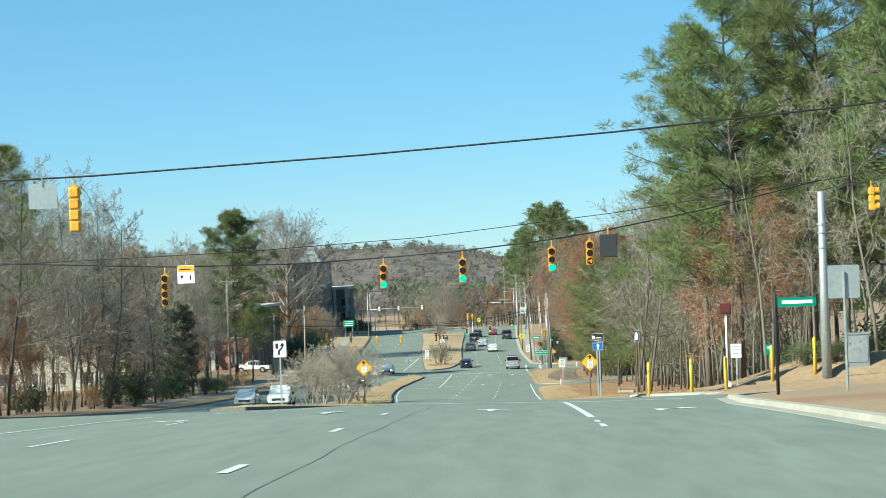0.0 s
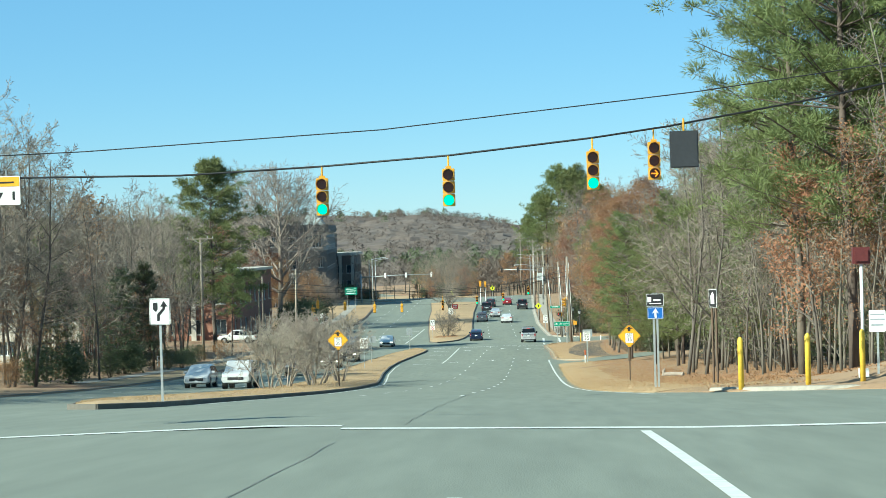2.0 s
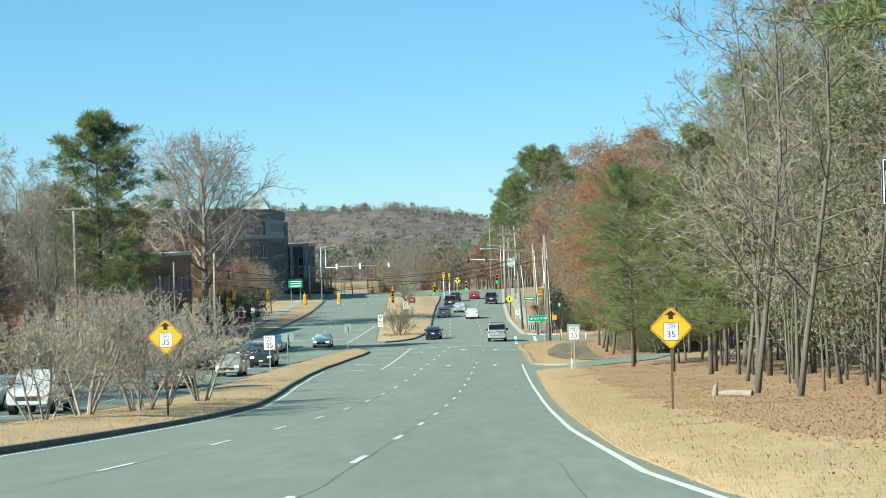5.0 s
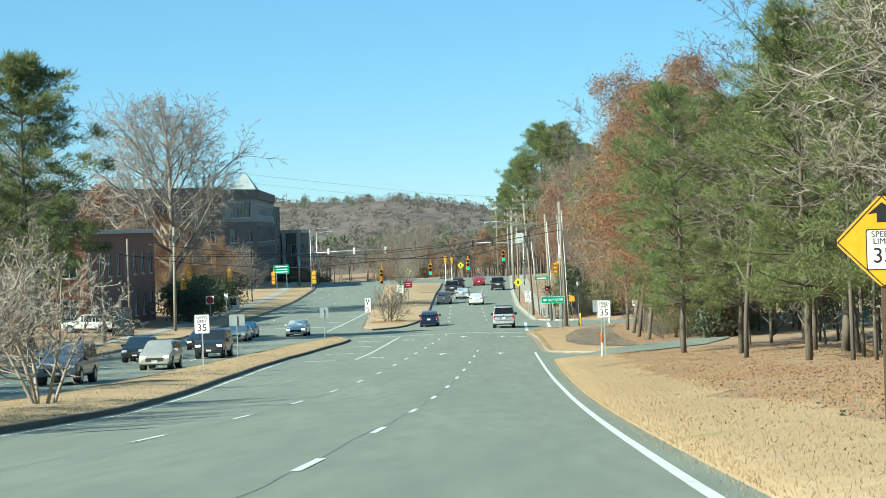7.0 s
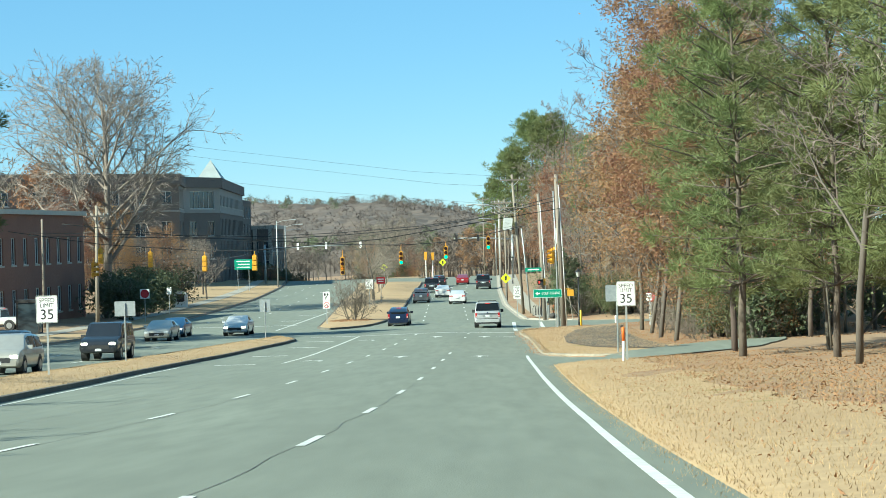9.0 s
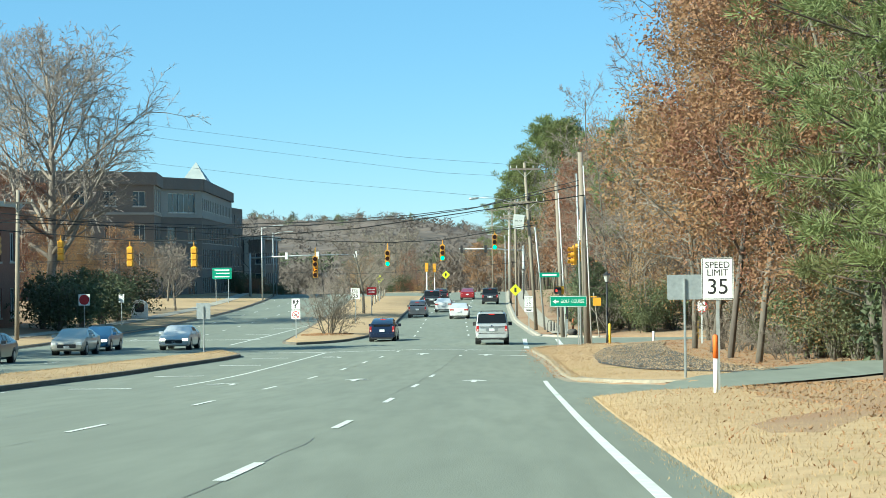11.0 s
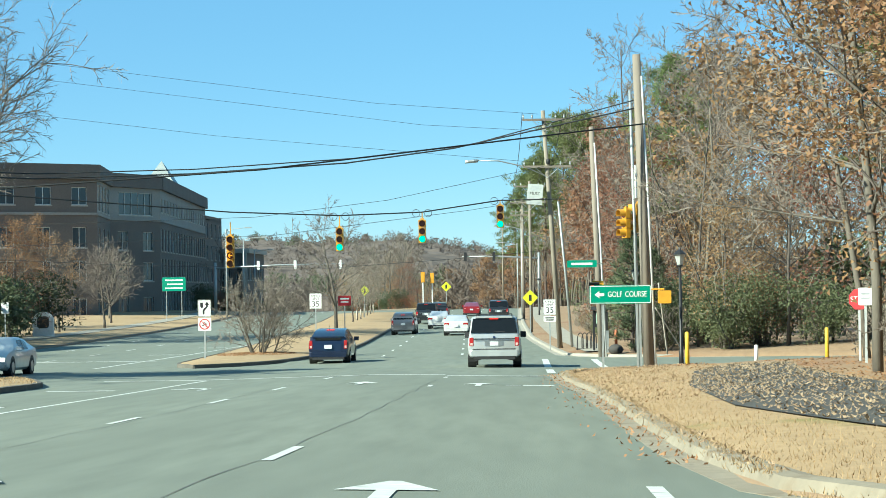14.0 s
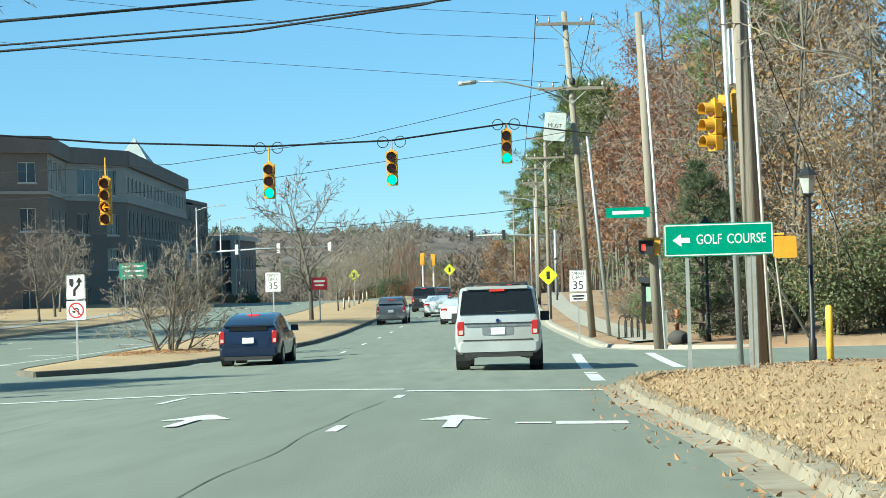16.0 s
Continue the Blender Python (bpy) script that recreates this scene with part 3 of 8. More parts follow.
# ---- trees ----
def twig_tree(seed, height, spread, limbs=11, subs=6, twigs=5, fine=4, trunk=0.2, bare=0.3, stems=1, lean=0.25, droop=0.0, thin=0.011, wide=0.95, rise=0.10, dome=None, light=False):
    """A bare tree: wood (trunk and limbs) and twigs as two shapes, and the ends of the twigs."""
    r = random.Random(seed)
    wood, fuzz, tips = Shape(), Shape(), []

    def jitter(d, amount):
        return (d + Vector((r.gauss(0, amount), r.gauss(0, amount), r.gauss(0, amount)))).normalized()

    def grow(p, d, length, radius, level):
        n = (7, 4, 3, 1, 1)[level]
        sides = (8, 5, 3, 3, 3)[level]
        pts, q, e = [p.copy()], p.copy(), d.copy()
        for _ in range(n):
            e = jitter(e, (0.05, 0.16, 0.2, 0.25, 0.2)[level])
            if level in (1, 2):
                e = (e + Vector((0, 0, rise - droop * 0.3))).normalized()
            q = q + e * (length / n)
            pts.append(q.copy())
        end = max(radius * (0.3 if level else 0.22), thin)
        radii = [radius + (end - radius) * k / n for k in range(n + 1)]
        if level == 4 or (light and level == 3):
            w = e.orthogonal().normalized() * thin * (1.3 if level == 4 else 1.7)
            w.rotate(Matrix.Rotation(r.random() * 6.28, 3, e))
            k = len(fuzz.v)
            fuzz.v += [tuple(p + w), tuple(p - w), tuple(pts[-1])]
            fuzz.f.append((k, k + 1, k + 2))
        else:
            (wood if level < 2 else fuzz).tube(pts, radii, sides, caps=level == 0)
        if level == 4:
            tips.append(pts[-1])
            return
        count = (limbs, subs, twigs, fine)[level]
        for k in range(count):
            low = bare if level == 0 else 0.22
            f = low + (1 - low) * (k + r.random() * 0.9) / count
            i = min(int(f * n), n - 1)
            at = pts[i].lerp(pts[i + 1], f * n - i)
            along = (pts[i + 1] - pts[i]).normalized()
            side = along.orthogonal().normalized()
            side.rotate(Matrix.Rotation(k * 2.4 + r.random() * 1.2, 3, along))
            out = (side * (wide if level == 0 else 0.8) + along * (0.55 + 0.5 * f)).normalized()
            if level == 0:
                size = spread * (1.0 - 0.55 * (f - low) / (1 - low)) * r.uniform(0.75, 1.15)
                if dome:
                    # the limb ends near a rounded shell: height of its middle, radius across, radius up
                    mid, across, up = dome
                    p0 = Vector((at.x / across, at.y / across, (at.z - mid) / up))
                    d0 = Vector((out.x / across, out.y / across, out.z / up))
                    qa, qb, qc = d0.dot(d0), 2 * p0.dot(d0), p0.dot(p0) - 1
                    size = max((-qb + math.sqrt(max(qb * qb - 4 * qa * qc, 0.0))) / (2 * qa), 1.5) * r.uniform(0.72, 1.0)
            else:
                size = length * (0.62, 0.55, 0.5, 0.5)[level] * r.uniform(0.6, 1.1) * (1.1 - 0.45 * f)
            grow(at, out, size, max(radii[i] * (0.5 if level == 0 else 0.55), thin), level + 1)

    stem_shapes = []
    for k in range(stems):
        wood = Shape()
        stem_shapes.append(wood)
        a = k * 2.4 + r.random()
        d = Vector((math.cos(a) * lean, math.sin(a) * lean, 1)).normalized() if stems > 1 else Vector((r.gauss(0, 0.03), r.gauss(0, 0.03), 1)).normalized()
        base = Vector((math.cos(a), math.sin(a), 0)) * (0.18 * (k % 3) if stems > 1 else 0)
        grow(base - Vector((0, 0, 0.3)), d, height * (r.uniform(0.75, 1) if stems > 1 else 1), trunk, 0)
    return (stem_shapes if stems > 1 else wood), fuzz, tips


def leaves_at(points, r, per, size, reach, single=False):
    """Small folded leaves strewn about points."""
    s = Shape()
    for p in points:
        for _ in range(per):
            c = p + Vector((r.gauss(0, reach), r.gauss(0, reach), r.gauss(0, reach * 0.8)))
            u = Vector((r.gauss(0, 1), r.gauss(0, 1), r.gauss(0, 0.7))).normalized()
            w = u.orthogonal().normalized()
            w.rotate(Matrix.Rotation(r.random() * 6.28, 3, u))
            a = size * r.uniform(0.7, 1.3)
            k = len(s.v)
            if single:
                s.v += [tuple(c - u * a), tuple(c + w * a * 0.55 + u * a * 0.2), tuple(c - w * a * 0.5 + u * a * 0.6)]
                s.f.append((k, k + 1, k + 2))
                continue
            s.v += [tuple(c - u * a), tuple(c + w * a * 0.45), tuple(c + u * a), tuple(c - w * a * 0.45 + u.cross(w) * a * 0.2)]
            s.f += [(k, k + 1, k + 2), (k, k + 2, k + 3)]
    return s


def pine_shapes(seed, height, spread, bare=0.45, whorls=15, clumps=6, needles=40, trunk=0.24, needle=0.36, droop=0.0, slim=0.05, clump=0.7):
    """A pine: a straight trunk, limbs in uneven whorls, and flattened clumps of needles along the limbs."""
    r = random.Random(seed)
    wood, green = Shape(), Shape()
    top = Vector((r.gauss(0, 0.3), r.gauss(0, 0.3), height))
    pts = [Vector((0, 0, -0.3)).lerp(top, k / 9) + Vector((r.gauss(0, 0.05), r.gauss(0, 0.05), 0)) * (k > 0) for k in range(10)]
    wood.tube(pts, [trunk * (1 - 0.86 * k / 9) for k in range(10)], 8)

    def clump_at(c, d, rad):
        for _ in range(needles):
            n = Vector((r.gauss(0, 1), r.gauss(0, 1), r.gauss(0.15, 0.9))).normalized()
            p = c + Vector((n.x, n.y, n.z * 0.62)) * rad * r.uniform(0.1, 0.85)
            u = (n + d * 0.45 + Vector((r.gauss(0, 0.35), r.gauss(0, 0.35), 0.25 + r.gauss(0, 0.3)))).normalized()
            w = u.orthogonal().normalized()
            w.rotate(Matrix.Rotation(r.random() * 6.28, 3, u))
            a, b = needle * r.uniform(0.6, 1.25), needle * slim
            k = len(green.v)
            green.v += [tuple(p + w * b), tuple(p - w * b), tuple(p + u * a)]
            green.f.append((k, k + 1, k + 2))

    for k in range(whorls):
        f = bare + (1 - bare) * (k + r.uniform(-0.3, 0.3)) / whorls
        at = Vector((0, 0, 0)).lerp(top, min(f, 0.99))
        shape = math.sin(math.pi * (0.2 + 0.78 * (k + 0.5) / whorls) ** 0.8) ** 0.7
        for j in range(r.randint(3, 5)):
            a = j * 1.5 + k * 0.9 + r.random() * 0.9
            length = spread * shape * r.uniform(0.5, 1.12)
            d = Vector((math.cos(a), math.sin(a), r.uniform(-0.15, 0.35) - droop + 0.5 * (k / whorls)))
            bow = [at + d * length * t + Vector((0, 0, 0.12 * length * t * t)) for t in (0, 0.4, 0.75, 1)]
            wood.tube(bow, [0.055, 0.04, 0.025, 0.015], 4, caps=False)
            for _ in range(clumps):
                t = r.uniform(0.3, 1.0) ** 0.8
                c = at + d * length * t + Vector((0, 0, 0.12 * length * t * t)) + Vector((r.gauss(0, 0.11 * length), r.gauss(0, 0.11 * length), r.gauss(0.05, 0.05 * length)))
                clump_at(c, (c - at).normalized(), clump * r.uniform(0.6, 1.3))
    return wood, green


def kind_of_tree(name, label, wood, wood_mat, crown_shape, crown_mat, crown_name="crown", leaves=None, leaf_mat=None):
    """A first tree of a kind, from which the others are copied; it stands at its own place later."""
    t = thing(name, pose(0, 0, 0), label, "tree")
    for stem in wood if isinstance(wood, list) else [wood]:
        part("stem" if isinstance(wood, list) else "trunk", stem, wood_mat, t, smooth=True)
    part(crown_name, crown_shape, crown_mat, t)
    if leaves:
        part("foliage", leaves, leaf_mat, t)
    t["free"] = 1
    return t


def plant(kind, x, y, size=1.0, turn=None, label="", group="", sink=0.0, z=None):
    """Stands a tree of a kind on the land: the first one itself, then copies."""
    turn = random.uniform(0, 360) if turn is None else turn
    z = land_z(x, y) if z is None else z
    m = pose(x, y, z - sink, 0, 0, turn)
    if "free" in kind.keys():
        del kind["free"]
        kind.matrix_basis = m
        kind.scale = (size, size, size)
        ob = kind
    else:
        ob = copy_thing(kind, m)
        ob.scale = (size, size, size)
    return tagged(ob, label, "", group)


random.seed(11)
w, g = pine_shapes(1, 24, 5.8, bare=0.26, whorls=27, clumps=5, needles=105, needle=0.34, slim=0.065, clump=0.8)
PINE_A = kind_of_tree("pine_tree", "tall pine with a broad green crown and a bare lower trunk", w, PINE_BARK, g, NEEDLE)
w, g = pine_shapes(2, 20, 4.2, bare=0.42, whorls=16, clumps=4, needles=70, needle=0.36, slim=0.07, clump=0.75)
PINE_B = kind_of_tree("pine_tree", "slim pine with green tufts high on its trunk", w, PINE_BARK, g, NEEDLE)
w, g = pine_shapes(3, 16, 4.9, bare=0.18, whorls=20, clumps=5, needles=110, needle=0.27, trunk=0.18, droop=0.08, slim=0.065, clump=0.66)
PINE_C = kind_of_tree("pine_tree", "younger pine with green limbs down to the leaf litter", w, PINE_BARK, g, NEEDLE)
w, g = pine_shapes(6, 23.5, 7.2, bare=0.26, whorls=23, clumps=7, needles=85, needle=0.42, trunk=0.3, slim=0.09, clump=0.95)
PINE_WIDE = kind_of_tree("pine_tree", "broad open pine by the far carriageway", w, PINE_BARK, g, NEEDLE)
w, g = pine_shapes(4, 16, 4.4, bare=0.34, whorls=14, clumps=4, needles=44, needle=0.5, slim=0.1, clump=1.0)
PINE_FAR = kind_of_tree("pine_tree", "distant dark green pine tree", w, PINE_BARK, g, NEEDLE)
w, g = pine_shapes(7, 30, 6.4, bare=0.38, whorls=17, clumps=4, needles=60, trunk=0.32, needle=0.6, slim=0.1, clump=1.3)
PINE_TALL = kind_of_tree("pine_tree", "very tall distant pine with a rounded crown", w, PINE_BARK, g, NEEDLE)
w, f, t = twig_tree(11, 17, 6.4, limbs=15, subs=8, twigs=6, fine=10, trunk=0.13, bare=0.22, wide=1.35, rise=0.06, light=True)
BARE_A = kind_of_tree("bare_tree", "leafless grey tree with a spreading crown of twigs", w, BARK, f, TWIG)
w, f, t = twig_tree(12, 15, 4.4, limbs=14, subs=7, twigs=5, fine=9, trunk=0.1, bare=0.25, wide=1.1, light=True)
BARE_B = kind_of_tree("bare_tree", "slender leafless tree in the woods", w, BARK, f, TWIG)
w, f, t = twig_tree(13, 12, 3.4, limbs=10, subs=5, twigs=4, fine=7, trunk=0.10, bare=0.3, light=True)
BARE_C = kind_of_tree("bare_tree", "thin leafless sapling in the woods", w, BARK, f, TWIG)
w, f, t = twig_tree(14, 21.5, 12.0, limbs=26, subs=12, twigs=8, fine=8, trunk=0.5, bare=0.22, thin=0.017, wide=1.15, rise=0.06, dome=(15.0, 12.0, 9.8))
BARE_BIG = kind_of_tree("bare_tree", "great leafless tree with a wide rounded crown", w, PALE_BARK, f, PALE_TWIG)
w, f, t = twig_tree(15, 16, 6.2, limbs=14, subs=7, twigs=5, fine=4, trunk=0.12, bare=0.14, wide=1.35, rise=0.04, light=True)
OAK_A = kind_of_tree("oak_tree", "oak that keeps its dry russet leaves", w, BARK, f, TWIG, leaves=leaves_at(t, random.Random(5), 17, 0.082, 0.36, True), leaf_mat=OAK_LEAF)
w, f, t = twig_tree(16, 13, 4.8, limbs=12, subs=6, twigs=5, fine=5, trunk=0.11, bare=0.18, wide=1.25, rise=0.05, light=True)
OAK_B = kind_of_tree("oak_tree", "young tree with thin russet foliage", w, BARK, f, TWIG, leaves=leaves_at(t, random.Random(6), 6, 0.08, 0.32, True), leaf_mat=OAK_LEAF)
w, f, t = twig_tree(17, 9, 3.2, limbs=9, subs=5, twigs=4, fine=2, trunk=0.09, bare=0.25, light=True)
RED_A = kind_of_tree("red_tree", "small tree with sparse red autumn leaves", w, BARK, f, TWIG, leaves=leaves_at(t, random.Random(7), 10, 0.08, 0.3), leaf_mat=RED_LEAF)
w, f, t = twig_tree(18, 13, 5.0, limbs=9, subs=5, twigs=4, fine=6, trunk=0.16, bare=0.25, thin=0.03, light=True)
BARE_FAR = kind_of_tree("bare_tree", "distant leafless tree in the woods", w, BARK, f, TWIG)
w, f, t = twig_tree(19, 12, 4.6, limbs=9, subs=5, twigs=4, fine=4, trunk=0.16, bare=0.2, thin=0.03, light=True)
OAK_FAR = kind_of_tree("oak_tree", "distant tree with thin russet leaves", w, BARK, f, TWIG, leaves=leaves_at(t, random.Random(8), 4, 0.18, 0.45, True), leaf_mat=OAK_LEAF)
w, f, t = twig_tree(20, 3.4, 1.9, limbs=9, subs=6, twigs=5, fine=8, trunk=0.045, bare=0.3, stems=6, lean=0.46, thin=0.0065, light=True)
CRAPE = kind_of_tree("crape_myrtle", "leafless many-stemmed crape myrtle in a median bed", w, PALE_BARK, f, PALE_TWIG)
w, f, t = twig_tree(21, 2.7, 1.25, limbs=9, subs=6, twigs=5, fine=6, trunk=0.03, bare=0.15, stems=9, lean=0.38, thin=0.0045)
SHRUB_BARE = kind_of_tree("bare_shrub", "dense leafless shrub on a grass median", w, BARK, f, TWIG)
w, f, t = twig_tree(24, 7.5, 3.4, limbs=15, subs=5, twigs=4, fine=2, trunk=0.07, bare=0.06, light=True)
UNDER_BROWN = kind_of_tree("understory_tree", "small tree with dry brown leaves down to the ground", w, BARK, f, TWIG, leaves=leaves_at(t, random.Random(9), 5, 0.078, 0.35, True), leaf_mat=OAK_LEAF)
w, f, t = twig_tree(25, 7.0, 3.2, limbs=14, subs=5, twigs=4, fine=2, trunk=0.07, bare=0.06, light=True)
UNDER_OLIVE = kind_of_tree("understory_tree", "small tree with thin olive leaves down to the ground", w, BARK, f, TWIG, leaves=leaves_at(t, random.Random(10), 6, 0.072, 0.35, True), leaf_mat=SHRUB_LEAF)
w, f, t = twig_tree(23, 2.9, 1.6, limbs=7, subs=5, twigs=4, fine=6, trunk=0.035, bare=0.1, stems=4, lean=0.55, thin=0.009, light=True)
BRUSH = kind_of_tree("bare_shrub", "tangle of leafless brush at the edge of the woods", w, BARK, f, TWIG)
w, f, t = twig_tree(22, 6.4, 3.2, limbs=16, subs=7, twigs=5, fine=6, trunk=0.13, bare=0.24, thin=0.012, wide=1.1, dome=(4.9, 3.1, 3.0), light=True)
STREET_TREE = kind_of_tree("street_tree", "young leafless street tree on grass", w, BARK, f, TWIG)


def bush(seed, wide, high, name, label, mat, size=0.07, count=900):
    """An evergreen bush: short stems and a shell of many leaves with gaps."""
    r = random.Random(seed)
    wood = Shape()
    pts = []
    for k in range(14):
        a = k * 2.4
        e = Vector((math.cos(a) * wide * 0.4 * r.random(), math.sin(a) * wide * 0.4 * r.random(), high * r.uniform(0.6, 0.95)))
        wood.tube([(0.1 * math.cos(a), 0.1 * math.sin(a), -0.1), e * 0.5, e], [0.03, 0.02, 0.01], 4)
    lumps = [Vector((r.gauss(0, wide * 0.24), r.gauss(0, wide * 0.24), high * r.uniform(0.2, 0.8))) for _ in range(26)]
    for _ in range(count):
        c = r.choice(lumps)
        d = Vector((r.gauss(0, 1), r.gauss(0, 1), r.gauss(0.2, 1))).normalized()
        p = c + d * high * 0.24 * r.uniform(0.5, 1.1)
        pts.append(Vector((p.x, p.y, max(p.z, 0.03))))
    t = thing(name, pose(0, 0, 0), label, "shrub")
    part("stem", wood, BARK, t)
    part("foliage", leaves_at(pts, r, 3, size, 0.1, True), mat, t)
    t["free"] = 1
    return t


BUSH_GREEN = bush(31, 2.6, 2.4, "evergreen_shrub", "olive green shrub at the edge of the woods", SHRUB_LEAF, 0.056, 1900)
BUSH_BROWN = bush(34, 2.8, 2.6, "brown_shrub", "thicket that keeps its dry brown leaves", OAK_LEAF, 0.056, 1300)
BUSH_DARK = bush(32, 2.4, 3.4, "evergreen_shrub", "dark evergreen thicket in the shade", CEDAR, 0.14, 650)
HEDGE = bush(33, 1.9, 1.15, "clipped_hedge", "low clipped green hedge on a bank", SHRUB_LEAF, 0.05, 1000)
w, g = pine_shapes(5, 6.5, 1.5, bare=0.04, whorls=18, clumps=5, needles=26, trunk=0.12, needle=0.2, droop=0.1, slim=0.09, clump=0.32)
CEDAR_TREE = kind_of_tree("cedar_tree", "small dark cedar beside the side street", w, PINE_BARK, g, CEDAR)

# woods on the right, measured trunks first
WOODS = "woods beside the road"
for kind, x, y, size in ((PINE_A, 12.9, 121, 0.98), (PINE_A, 17.5, 119, 1.05), (PINE_A, 16.0, 130, 1.0), (PINE_A, 22.5, 116, 1.08), (BARE_A, 13.4, 141, 0.85), (PINE_A, 24, 132, 1.05), (PINE_B, 26.5, 118, 1.15),
                         (PINE_B, 20.3, 108, 0.95), (BARE_B, 15.6, 110, 0.95), (BARE_A, 17.8, 104, 0.8), (RED_A, 11.6, 122, 0.95), (OAK_B, 13.6, 112, 0.75), (RED_A, 13.2, 133, 1.0), (BARE_C, 11.8, 128, 0.9),
                         (BARE_B, 14.3, 154, 0.95), (BARE_B, 14.2, 163, 0.9), (BARE_A, 13.7, 172.8, 0.75), (BARE_B, 11.6, 170, 0.85), (PINE_C, 16.8, 186, 0.85), (BARE_B, 12.6, 200, 0.95), (PINE_C, 11.4, 203, 0.95),
                         (PINE_C, 12.2, 208.5, 0.9), (PINE_C, 13.9, 219, 0.95), (PINE_C, 8.7, 229, 0.95), (PINE_C, 9.3, 237, 0.86), (BARE_A, 10.2, 214, 0.9), (PINE_C, 10.8, 221.5, 0.85), (PINE_C, 13.6, 195, 1.0), (PINE_C, 15.6, 211, 1.1), (PINE_C, 15.0, 230, 1.1), (BARE_A, 11.5, 187, 0.9), (BARE_A, 12.6, 178, 0.9), (BARE_A, 9.4, 165.5, 0.95), (BARE_A, 10.2, 172, 0.95), (BARE_A, 9.8, 157, 0.9), (PINE_A, 11.4, 125.5, 0.9), (OAK_A, 8.9, 260, 1.16), (OAK_A, 8.7, 267.5, 1.18), (OAK_A, 8.8, 276, 1.14), (BARE_A, 8.9, 285, 1.15), (OAK_A, 12.2, 254.5, 1.1), (OAK_B, 9.8, 281.5, 1.15), (PINE_C, 12.6, 283, 1.05), (OAK_A, 13.6, 287, 1.0), (PINE_C, 14.8, 292, 1.0), (BARE_A, 10.2, 288, 0.98), (BARE_A, 10.8, 298, 0.98), (OAK_B, 12.0, 302, 1.1), (PINE_B, 15.5, 299, 0.85), (PINE_B, 13.0, 306, 0.8), (BARE_A, 15.4, 280, 1.05), (BARE_B, 12.2, 277, 1.1), (PINE_C, 14.6, 253, 0.85), (OAK_A, 14.5, 262, 0.9), (OAK_A, 15.0, 271, 0.95),
                         (OAK_B, 13.2, 279, 1.0), (BARE_B, 13.4, 288, 1.1), (BARE_A, 13.6, 300, 0.78), (BARE_B, 14.2, 307, 0.9), (BARE_B, 12.5, 331, 0.95), (BARE_B, 11.2, 333, 0.85), (BARE_B, 8.6, 334, 0.95), (BARE_B, 7.6, 345, 1.0), (BARE_A, 14.0, 303, 1.0), (BARE_A, 10.9, 262, 0.98), (OAK_A, 11.4, 269, 0.98), (PINE_A, 12.6, 274, 0.66), (BARE_A, 13.6, 256, 1.0), (BARE_A, 15.4, 305, 1.0), (BARE_A, 12.6, 295, 0.95), (BARE_A, 9.0, 338, 1.0), (BARE_A, 9.6, 347, 0.98), (PINE_B, 8.8, 352, 0.85), (BARE_A, 8.2, 356, 0.9), (OAK_B, 7.8, 364, 1.05)):
    tall = float(np.interp(y, [150, 185, 235, 262, 340], [1.0, 0.98, 0.98, 0.92, 0.95])) if kind not in (PINE_C, RED_A) else 0.9 if kind is PINE_C else 1.0
    plant(kind, x, y, size * tall, group=WOODS)
r = random.Random(3)
for k in range(50):
    y = 112 + 4.8 * k + r.uniform(-1.5, 1.5)
    if 238 < y < 251 or 308 < y < 330:
        continue
    x = 2.2 + r.uniform(12.0, 19)
    kind = r.choice((BARE_B, BARE_B, BARE_C, BARE_A, PINE_B, OAK_B, PINE_B)) if y < 235 else r.choice((OAK_B, OAK_A, BARE_B, BARE_A, BARE_C, PINE_B)) if y < 285 else r.choice((BARE_B, BARE_A, BARE_B, OAK_B, PINE_B))
    plant(kind, x, y, r.uniform(0.8, 1.05) * float(np.interp(y, [140, 183, 240, 300], [1.0, 0.95, 0.92, 0.92])), group=WOODS)
for k in range(34):
    y = 106 + 7.2 * k + r.uniform(-2, 2)
    plant(r.choice((BARE_FAR, PINE_FAR, OAK_FAR, BARE_FAR, OAK_FAR)), 2.2 + r.uniform(20, 34) + (8.0 if 308 < y < 330 else 0.0), y, r.uniform(1.0, 1.3) * float(np.interp(y, [150, 240, 300], [0.98, 0.95, 0.95])), group=WOODS)
for k in range(34):
    y = 106 + 4.0 * k + r.uniform(-2, 2)
    if 238 < y < 251:
        continue
    plant(BARE_C, 2.2 + r.uniform(8.5, 13.5) + (3.0 if y > 251 else 0.0), y, r.uniform(0.5, 0.95), group=WOODS)
for k in range(26):
    y = 118 + 7.2 * k + r.uniform(-2, 2)
    if not 237 < y < 252:
        plant(r.choice((BUSH_DARK, BUSH_GREEN, BUSH_DARK)), 2.2 + r.uniform(17, 26), y, r.uniform(0.8, 1.5), group="shrubs in the woods")
for x, y, size in ((9.5, 330.5, 1.2), (8.2, 338, 1.0), (11.5, 332, 1.4), (14.0, 331, 1.3), (16.5, 333, 1.5), (7.4, 342, 1.0), (17.5, 300, 1.0), (15.5, 274, 0.8), (19, 306.5, 1.3)):
    plant(r.choice((BUSH_GREEN, BUSH_GREEN, BUSH_DARK)), x, y, size, group="shrubs at the edge of the woods")
for k in range(40):
    y = 256 + 2.2 * k + r.uniform(-1, 1)
    if not 308 < y < 330:
        plant(r.choice((BARE_C, BARE_C, BARE_B, OAK_B)), path_right(min(y, 299)) + r.uniform(4.5, 12), y, r.uniform(0.6, 1.15), group=WOODS)
